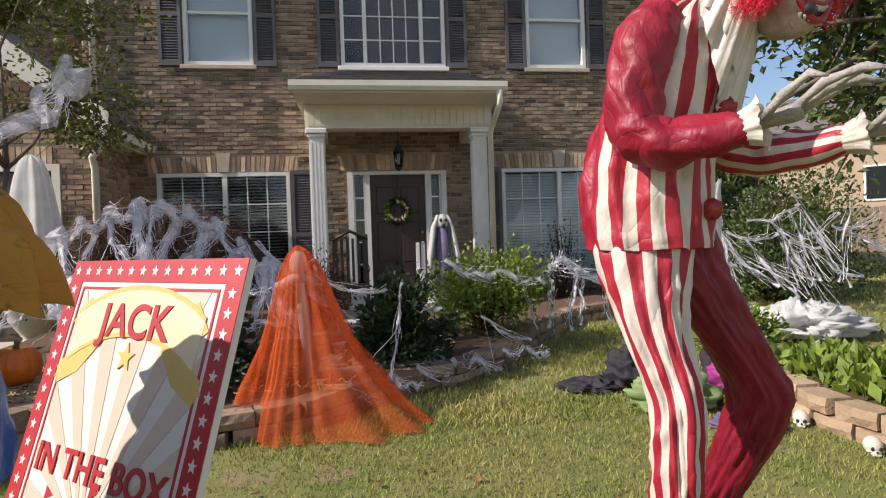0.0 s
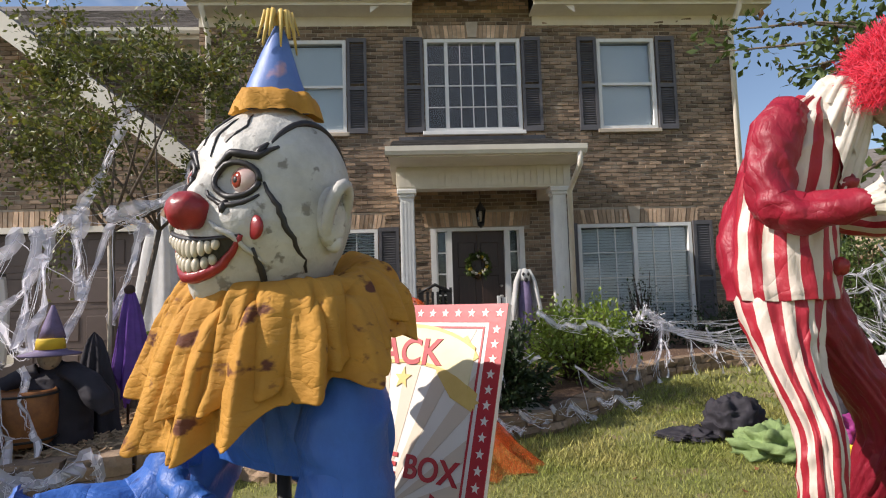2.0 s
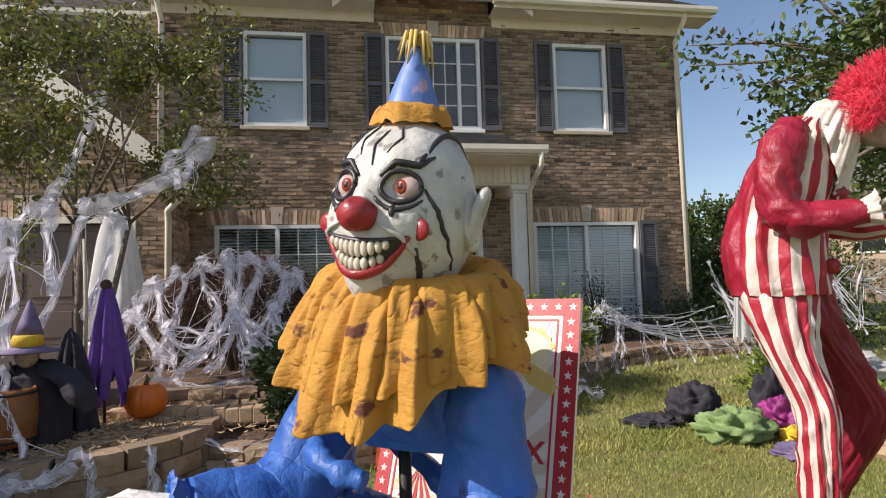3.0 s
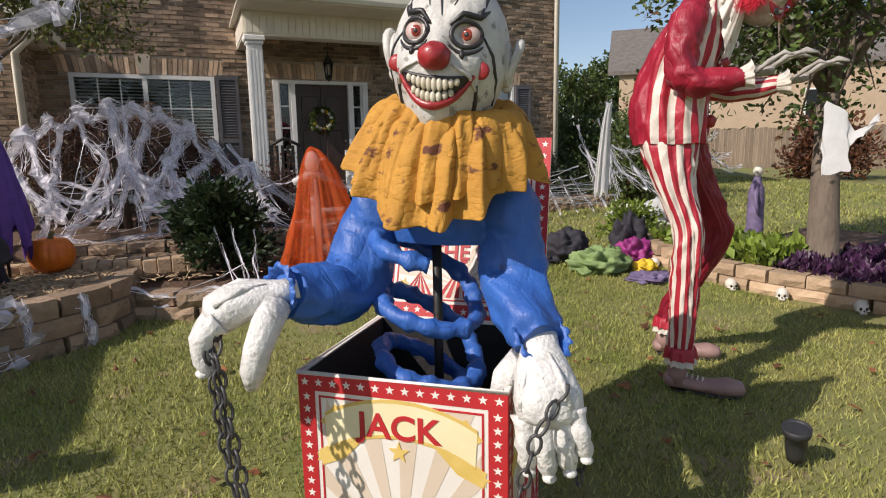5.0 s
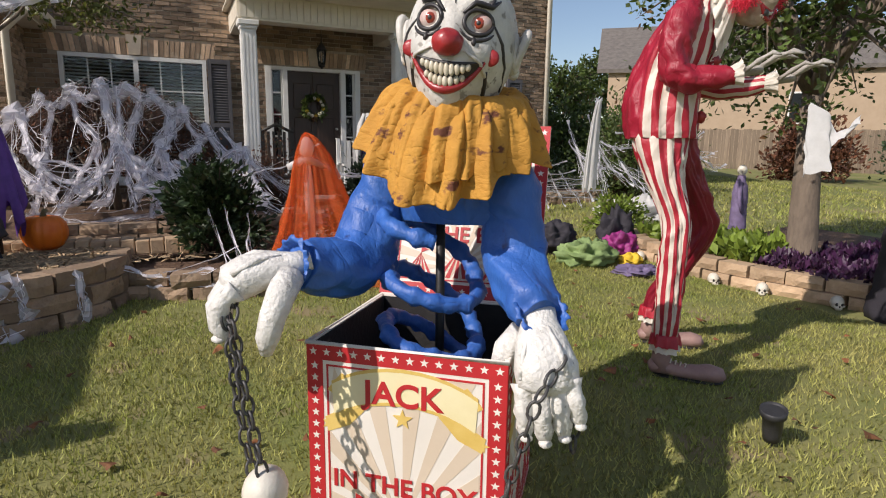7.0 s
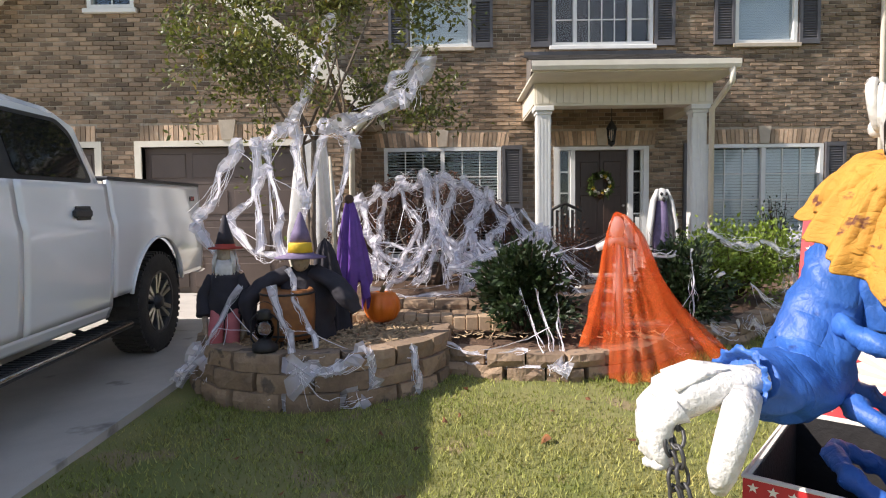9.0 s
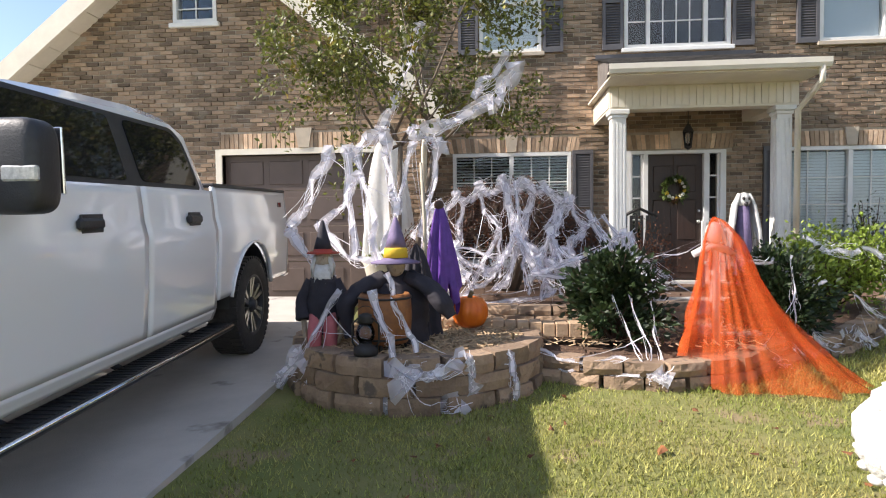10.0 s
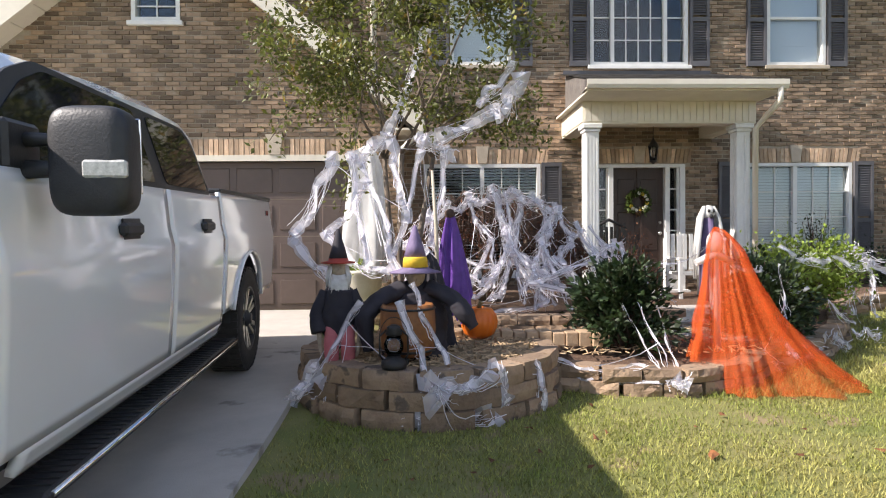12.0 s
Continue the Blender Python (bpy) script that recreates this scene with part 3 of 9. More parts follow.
def window(name, rect, y, cols, kind, label, sash=False, sections=None):
    """A framed window: casing, sill, muntins, panes and what hangs behind the glass."""
    x0, x1, z0, z1 = rect
    w = tagged(new(name), label, "window", kind="structure")
    fr = 0.06
    bm = B()
    for a, b, c, d in ((x0, x0 + fr, z0, z1), (x1 - fr, x1, z0, z1), (x0 + fr, x1 - fr, z1 - fr, z1), (x0 + fr, x1 - fr, z0, z0 + fr)):
        box(bm, a, b, y - 0.025, y + 0.1, c, d)
    part("window_frame", bm, WHITE, w)
    sl = B()
    box(sl, x0 - 0.05, x1 + 0.05, y - 0.075, y + 0.08, z0 - 0.07, z0 - 0.002, bevel=0.008)
    part("window_sill", sl, WHITE if kind != "blind_up" else KEYSTONE, w)
    sections = sections or [(x0 + fr, x1 - fr, cols)]
    for i, (a, b, n) in enumerate(sections):
        if i:
            boxpart("mullion", sections[i - 1][1], a, y - 0.015, y + 0.08, z0 + fr, z1 - fr, WHITE, w)
        rows = 4 if kind != "sash" else 2
        zz = [z0 + fr + (z1 - z0 - 2 * fr) * r / rows for r in range(rows + 1)]
        if n:
            for k in range(1, n):
                x = a + (b - a) * k / n
                boxpart("muntin", x - 0.009, x + 0.009, y + 0.022, y + 0.04, z0 + fr, z1 - fr, WHITE, w)
            for z in zz[1:-1]:
                boxpart("muntin", a, b, y + 0.020, y + 0.038, z - 0.009, z + 0.009, WHITE, w)
        if sash:
            zm = (z0 + z1) / 2
            boxpart("meeting_rail", a, b, y + 0.0, y + 0.05, zm - 0.022, zm + 0.022, WHITE, w)
        bm = B()
        box(bm, a, b, y + 0.045, y + 0.052, z0 + fr, z1 - fr)
        p = part("pane", bm, GLASS, w)
        p.visible_shadow = False
    if kind in ("blinds", "blind_up", "sash"):
        n = int((z1 - z0 - 2 * fr) / 0.05)
        tilt = 0.018 if kind == "blinds" else 0.045
        bm = B()
        for i in range(n):
            z = z1 - fr - 0.02 - i * 0.05
            dy = 0.022 if kind == "blinds" else 0.006
            vs = [bm.verts.new(p) for p in ((x0 + fr, y + 0.11 - dy, z), (x1 - fr, y + 0.11 - dy, z), (x1 - fr, y + 0.11 + dy, z - tilt), (x0 + fr, y + 0.11 + dy, z - tilt))]
            bm.faces.new(vs)
        bd = part("blind", bm, BLIND, w, "white slatted window blind")
        bd["kind"] = "stuff"
    # no interior is built: a near-black sheet paints its darkness behind the panes
    boxpart("dark_sheet", x0 - 0.05, x1 + 0.05, y + 0.285, y + 0.33, z0 - 0.05, z1 + 0.05, DARK, w, "near-black sheet painted as the unlit inside behind the glass")


um = WINDOWS["upper_mid"]
window("window_1", WINDOWS["upper_left"], FY, 0, "blind_up", "white sash window with closed white blind", sash=True)
window("window_2", um, FY, 0, "plain", "wide white window with grid panes reflecting the sky",
       sections=[(um[0] + 0.06, um[0] + 0.36, 1), (um[0] + 0.42, um[1] - 0.42, 4), (um[1] - 0.36, um[1] - 0.06, 1)])
window("window_3", WINDOWS["upper_right"], FY, 0, "blind_up", "white sash window with closed white blind", sash=True)
ll, lr = WINDOWS["lower_left"], WINDOWS["lower_right"]
window("window_4", ll, FY, 0, "blinds", "double white window with grid panes and half-open blinds",
       sections=[(ll[0] + 0.06, (ll[0] + ll[1]) / 2 - 0.035, 3), ((ll[0] + ll[1]) / 2 + 0.035, ll[1] - 0.06, 3)])
window("window_5", lr, FY, 0, "blind_up", "double white window with grid panes and closed blinds",
       sections=[(lr[0] + 0.06, (lr[0] + lr[1]) / 2 - 0.035, 3), ((lr[0] + lr[1]) / 2 + 0.035, lr[1] - 0.06, 3)])
window("window_6", GARAGE_WIN, GY, 0, "plain", "small white grid window in the garage gable", sections=[(GARAGE_WIN[0] + 0.06, GARAGE_WIN[1] - 0.06, 2)])


def shutter(x0, x1, z0, z1):
    top = thing("shutter", ((x0 + x1) / 2, FY - 0.045, z0), "dark grey louvred window shutter on brick wall", "shutter", "window shutters")
    w, h = (x1 - x0) / 2, z1 - z0
    bm = B()
    for a, b, c, d in ((-w, -w + 0.05, 0, h), (w - 0.05, w, 0, h), (-w + .05, w - .05, 0, 0.08), (-w + .05, w - .05, h - 0.07, h), (-w + .05, w - .05, h * 0.45, h * 0.45 + 0.07)):
        box(bm, a, b, -0.02, 0.035, c, d)
    part("frame", bm, SHUTTER, top)
    n = int(h / 0.042)
    base = None
    for i in range(n):
        z = 0.08 + i * 0.042
        if z > h - 0.1 or abs(z - h * 0.45 - 0.03) < 0.05:
            continue
        if base is None:
            bm = B()
            vs = [bm.verts.new(p) for p in ((-w + .05, -0.012, 0), (w - .05, -0.012, 0), (w - .05, 0.02, 0.04), (-w + .05, 0.02, 0.04), (-w + .05, -0.012, 0.007), (w - .05, -0.012, 0.007), (w - .05, 0.02, 0.047), (-w + .05, 0.02, 0.047))]
            for q in ((0, 3, 2, 1), (4, 5, 6, 7), (0, 1, 5, 4), (2, 3, 7, 6)):
                bm.faces.new([vs[k] for k in q])
            base = part("slat", bm, SHUTTER, top)
            base.location.z = z
        else:
            o = new("slat", base.data)
            o.parent, o.location.z = top, z


for key, sides in (("upper_left", (1, 1)), ("upper_mid", (1, 1)), ("upper_right", (1, 1)), ("lower_left", (0, 1)), ("lower_right", (1, 1))):
    r = WINDOWS[key]
    if sides[0]:
        shutter(r[0] - 0.36, r[0] - 0.02, r[2] - 0.02, r[3] + 0.02)
    if sides[1]:
        shutter(r[1] + 0.02, r[1] + 0.36, r[2] - 0.02, r[3] + 0.02)


def front_door():
    x0, x1, z0, z1 = DOOR_BOX
    d = tagged(new("door_1"), "dark brown panelled front door with white sidelights", "door", kind="structure")
    fr = 0.09
    dl, dr = x0 + 0.36, x1 - 0.35
    bm = B()
    for a, b, c, e in ((x0, x0 + fr, z0, z1), (x1 - fr, x1, z0, z1), (x0 + fr, x1 - fr, z1 - fr * 0.6, z1), (dl - 0.075, dl, z0, z1 - fr * .6), (dr, dr + 0.075, z0, z1 - fr * .6)):
        box(bm, a, b, FY - 0.03, FY + 0.14, c, e)
    part("door_frame", bm, WHITE, d)
    for a, b in ((x0 + fr, dl - 0.075), (dr + 0.075, x1 - fr)):
        bm = B()
        box(bm, a, b, FY + 0.02, FY + 0.06, z0, z0 + 0.30)
        part("kick_panel", bm, WHITE, d)
        for k in range(1, 5):
            z = z0 + 0.30 + (z1 - 0.06 - z0 - 0.30) * k / 5
            boxpart("muntin", a, b, FY + 0.03, FY + 0.055, z - 0.012, z + 0.012, WHITE, d)
        for u in (a, b - 0.03):
            boxpart("stile", u, u + 0.03, FY + 0.028, FY + 0.058, z0 + 0.3, z1 - fr * .6, WHITE, d)
        bm = B()
        box(bm, a, b, FY + 0.06, FY + 0.066, z0 + 0.30, z1 - fr * .6)
        part("pane", bm, GLASS, d).visible_shadow = False
        # near-black sheet behind the sidelight, interior shade given as colour
        boxpart("dark_sheet", a - .03, b + .03, FY + 0.285, FY + 0.3, z0, z1, DARK, d)
    bm = B()
    box(bm, dl, dr, FY + 0.07, FY + 0.12, z0 + 0.02, z1 - fr * .6)
    leaf = part("door_leaf", bm, DOOR, d)
    w = (dr - dl)
    for cx in (0.28, 0.72):
        for za, zb in ((0.12, 0.55), (0.68, 1.35), (1.48, 1.92)):
            bm = B()
            box(bm, dl + w * cx - 0.15, dl + w * cx + 0.15, FY + 0.058, FY + 0.075, z0 + za, z0 + zb, bevel=0.012)
            part("door_panel", bm, DOOR, leaf)
    for z, r in ((0.98, 0.032), (1.16, 0.026)):
        bm = B()
        ball(bm, (dr - 0.07, FY + 0.03, z0 + z), (r, r, r), 12, 8)
        ring_tube(bm, [(dr - 0.07, FY + 0.07, z0 + z), (dr - 0.07, FY + 0.03, z0 + z)], 0.014, 8)
        part("door_knob", bm, M("brushed_steel", (0.55, 0.53, 0.5), None, 20, 0.3, 0, metal=1.0), leaf, "brushed steel knob")
    boxpart("threshold", x0 - 0.03, x1 + 0.03, FY - 0.16, FY + 0.1, z0 - 0.05, z0, WHITE, d)


front_door()


def garage_door(i, rect):
    x0, x1, z0, z1 = rect
    d = tagged(new("door_%d" % (i + 2)), "brown panelled garage door with white trim", "garage door", kind="structure")
    bm = B()
    for a, b, c, e in ((x0 - 0.10, x0, z0, z1 + 0.09), (x1, x1 + 0.10, z0, z1 + 0.09), (x0, x1, z1, z1 + 0.09)):
        box(bm, a, b, GY - 0.03, GY + 0.15, c, e)
    part("door_frame", bm, TRIM, d)
    n = 4
    for k in range(n):
        za, zb = z0 + (z1 - z0) * k / n + 0.004, z0 + (z1 - z0) * (k + 1) / n - 0.004
        bm = B()
        box(bm, x0, x1, GY + 0.1, GY + 0.15, za, zb)
        sec = part("door_section", bm, GARAGE, d)
        for q in range(4):
            xa = x0 + 0.08 + (x1 - x0 - 0.1) * q / 4
            bm = B()
            box(bm, xa, xa + (x1 - x0) / 4 - 0.12, GY + 0.088, GY + 0.105, za + 0.09, zb - 0.09, bevel=0.01)
            part("door_panel", bm, GARAGE, sec)


for i, r in enumerate(GARAGE_DOORS):
    garage_door(i, r)


def porch():
    pz = 0.44
    fl = boxpart("floor_porch", -0.85, 2.35, 8.05, FY, 0.0, pz, CONCRETE, None)
    tagged(fl, "concrete porch floor before the front door", "porch", kind="structure")
    p = thing("porch_roof", (0, 0, 0), "cream porch roof with shingle top and panelled beam", "porch roof", kind="structure")
    # beam on three sides, with upright panel boards
    for a, b, c, d, nm in ((-0.52, 2.10, 8.66, 8.90, "beam"), (-0.52, -0.28, 8.90, FY, "beam"), (1.86, 2.10, 8.90, FY, "beam")):
        boxpart(nm, a, b, c, d, 3.11, 3.44, TRIM, p)
    for i in range(26):
        x = -0.50 + i * (2.58 / 26)
        boxpart("panel_board", x + 0.006, x + 2.58 / 26 - 0.006, 8.646, 8.66, 3.14, 3.42, TRIM, p)
    for i in range(11):
        y = 8.68 + i * 0.118
        boxpart("panel_board", -0.532, -0.52, y + 0.006, y + 0.112, 3.14, 3.42, TRIM, p)
    boxpart("ceiling_board", -0.28, 1.86, 8.90, FY, 3.30, 3.33, TRIM, p)
    boxpart("soffit", -0.62, 2.16, 8.02, FY, 3.44, 3.47, TRIM, p)
    bm = B()
    prof = [(0.0, 0.0), (-0.10, 0.0), (-0.125, 0.05), (-0.125, 0.12), (-0.11, 0.12), (-0.11, 0.06), (-0.09, 0.02), (0.0, 0.02)]
    ra = [bm.verts.new((-0.66, 8.06 + dy, 3.46 + dz)) for dy, dz in prof]
    rb = [bm.verts.new((2.16, 8.06 + dy, 3.46 + dz)) for dy, dz in prof]
    for i in range(8):
        bm.faces.new((ra[i], rb[i], rb[(i + 1) % 8], ra[(i + 1) % 8]))
    bm.faces.new(ra)
    bm.faces.new(rb[::-1])
    part("gutter", bm, TRIM, p)
    bm = B()
    ring_tube(bm, [(2.06, 7.99, 3.48), (2.06, 7.99, 3.3), (2.06, 8.30, 3.16), (2.06, 8.60, 3.02), (2.06, 8.62, 0.45)], 0.042, 8)
    part("downspout", bm, TRIM, p)
    bm = B()
    vs = [bm.verts.new(q) for q in ((-0.66, 8.02, 3.58), (2.18, 8.02, 3.58), (2.02, FY, 4.20), (-0.46, FY, 4.20), (-0.66, 8.02, 3.47), (2.18, 8.02, 3.47), (2.02, FY, 3.47), (-0.46, FY, 3.47))]
    for q in ((0, 1, 2, 3), (4, 7, 6, 5), (0, 4, 5, 1), (1, 5, 6, 2), (3, 7, 4, 0)):
        bm.faces.new([vs[k] for k in q])
    part("roof", bm, SHINGLE, p)
    shingle_slope(p, -0.60, 2.12, 8.02, 3.588, FY, 4.208, 0.14, 0.3)
    boxpart("flashing", -0.5, 2.06, FY - 0.03, FY, 4.20, 4.27, SHUTTER, p)
    # columns: fluted shaft, base and capital
    for cx in (-0.38, 1.92):
        col = thing("column", Matrix.Translation((cx, 8.78, pz)) @ Matrix.Diagonal((1, 1, 1.019, 1)), "white fluted square porch column", "column", "porch columns", kind="structure")
        bm = B()
        box(bm, -0.10, 0.10, -0.10, 0.10, 0.12, 2.50)
        for k in range(4):
            u = -0.075 + k * 0.05
            for s in (-1, 1):
                box(bm, u - 0.012, u + 0.012, s * 0.10 - 0.008, s * 0.10 + 0.008, 0.22, 2.44)
                box(bm, s * 0.10 - 0.008, s * 0.10 + 0.008, u - 0.012, u + 0.012, 0.22, 2.44)
        part("shaft", bm, WHITE, col)
        bm = B()
        box(bm, -0.135, 0.135, -0.135, 0.135, 0.0, 0.12, bevel=0.012)
        part("base", bm, WHITE, col)
        bm = B()
        box(bm, -0.12, 0.12, -0.12, 0.12, 2.50, 2.55, bevel=0.01)
        box(bm, -0.145, 0.145, -0.145, 0.145, 2.55, 2.62, bevel=0.01)
        part("capital", bm, WHITE, col)
    # hanging lantern under the porch ceiling
    lp = thing("porch_lantern", (0.79, 9.3, 2.62), "black hanging porch lantern with glass panes", "lantern")
    bm = B()
    for k in range(6):
        a = 2 * math.pi * k / 6
        ring_tube(bm, [(0.05 * math.cos(a), 0.05 * math.sin(a), 0.02), (0.075 * math.cos(a), 0.075 * math.sin(a), 0.24)], 0.006, 5)
    lathe(bm, [(0.012, -0.04), (0.02, -0.02), (0.055, 0.0), (0.055, 0.025)], 12)
    lathe(bm, [(0.085, 0.24), (0.08, 0.26), (0.04, 0.33), (0.012, 0.37), (0.012, 0.40)], 12)
    ring_tube(bm, [(0, 0, 0.4), (0, 0, 0.68)], 0.006, 6)
    part("cage", bm, BLACK, lp)
    bm = B()
    lathe(bm, [(0.047, 0.025), (0.07, 0.24)], 6)
    part("glass", bm, GLASS, lp)


porch()




# ---- the jack-in-the-box ----
RED = M("red_print", (0.50, 0.025, 0.03), (0.40, 0.02, 0.025), 6, 0.45, 0.05)
PAPER = M("printed_white_vinyl", (0.78, 0.73, 0.66), (0.70, 0.65, 0.58), 3, 0.4, 0.06, 30)
RAY = M("beige_print", (0.66, 0.55, 0.43), (0.60, 0.49, 0.37), 3, 0.4, 0.04)
GOLD = M("gold_print", (0.72, 0.52, 0.16), (0.62, 0.42, 0.10), 10, 0.45, 0.05)
PALEGOLD = M("pale_gold_print", (0.80, 0.72, 0.46), (0.74, 0.64, 0.36), 6, 0.45, 0.05)
BOXBLACK = M("black_fabric", (0.012, 0.011, 0.012), (0.02, 0.018, 0.018), 20, 0.85, 0.3)
MASK = M("cracked_white_latex", (0.62, 0.60, 0.55), (0.43, 0.41, 0.37), 11, 0.5, 0.45, 42, spots=(0.24, 0.22, 0.19), spot_at=0.60, spot_scale=30)
PAINTBLACK = M("black_mask_paint", (0.02, 0.018, 0.018), (0.035, 0.03, 0.03), 20, 0.45, 0.1)
NOSE = M("dark_red_latex", (0.42, 0.035, 0.035), (0.22, 0.015, 0.018), 16, 0.35, 0.2, 50)
EYEW = M("eye_white", (0.62, 0.52, 0.47), (0.5, 0.3, 0.27), 30, 0.15, 0)
IRIS = M("red_iris", (0.35, 0.06, 0.03), (0.2, 0.03, 0.02), 60, 0.12, 0)
TOOTH = M("old_teeth", (0.62, 0.57, 0.46), (0.45, 0.39, 0.28), 18, 0.35, 0.1)
COLLAR = M("mustard_collar_cloth", (0.64, 0.325, 0.05), (0.53, 0.255, 0.038), 5, 0.8, 0.3, 60, crease=7.0, spots=(0.15, 0.05, 0.025), spot_at=0.60, spot_scale=13, sss=0.2, stretch=(1, 1, 1.7))
BLUE = M("blue_satin_cloth", (0.035, 0.135, 0.46), (0.024, 0.09, 0.33), 5, 0.5, 0.25, 70, crease=4.5, stretch=(1.3, 1.3, 0.8), spots=(0.02, 0.03, 0.12), spot_at=0.66, spot_scale=8)
BLUELIGHT = M("pale_blue_hat_cloth", (0.13, 0.23, 0.55), (0.09, 0.16, 0.42), 8, 0.5, 0.2, 30, spots=(0.5, 0.3, 0.35), spot_at=0.68, spot_scale=9)
HAND = M("white_wrinkled_latex", (0.72, 0.70, 0.66), (0.55, 0.53, 0.49), 22, 0.55, 0.7, 60, spots=(0.36, 0.34, 0.31), spot_at=0.66, spot_scale=55)
SKULL = M("bone_plastic", (0.70, 0.66, 0.57), (0.55, 0.50, 0.41), 10, 0.5, 0.2)
CHAIN = M("black_plastic_chain", (0.035, 0.034, 0.034), (0.06, 0.057, 0.055), 30, 0.45, 0.1)

BOX_AT = pose(-0.653, 1.392, 0.13, 0, 0, -39.8)
HW, HH = 0.308, 0.672


def flat_poly(bm, pts, depth, m, mat=0):
    """A thin printed shape lying on a panel's face (panel plane: x across, z up; y out of it)."""
    a = [bm.verts.new(m @ Vector((x, -depth, z))) for x, z in pts]
    b = [bm.verts.new(m @ Vector((x, 0.001, z))) for x, z in pts]
    f = bm.faces.new(a)
    f.material_index = mat
    n = len(pts)
    for i in range(n):
        g = bm.faces.new((a[i], b[i], b[(i + 1) % n], a[(i + 1) % n]))
        g.material_index = mat


def star_pts(x, z, r, turn=0.0):
    return [(x + (r if i % 2 == 0 else r * 0.42) * math.sin(i * math.pi / 5 + turn), z + (r if i % 2 == 0 else r * 0.42) * math.cos(i * math.pi / 5 + turn)) for i in range(10)]


def lettering(text, size, m, material, parent, squeeze=1.0):
    """Raised printed letters as a mesh, centred."""
    cu = bpy.data.curves.new("letters", "FONT")
    cu.body, cu.size, cu.align_x, cu.align_y, cu.extrude, cu.offset = text, size, "CENTER", "CENTER", 0.0012, size * 0.022
    cu.space_character = 1.02
    tmp = bpy.data.objects.new("tmp", cu)
    me = bpy.data.meshes.new_from_object(tmp)
    bpy.data.objects.remove(tmp)
    me.transform(m @ Matrix.Rotation(radians(90), 4, "X") @ Matrix.Diagonal((squeeze, 1, 1, 1)))
    me.materials.clear()
    me.materials.append(material)
    ob = new("letters", me)
    ob.parent = parent
    ob["label"] = 'red printed words "%s"' % text
    return ob


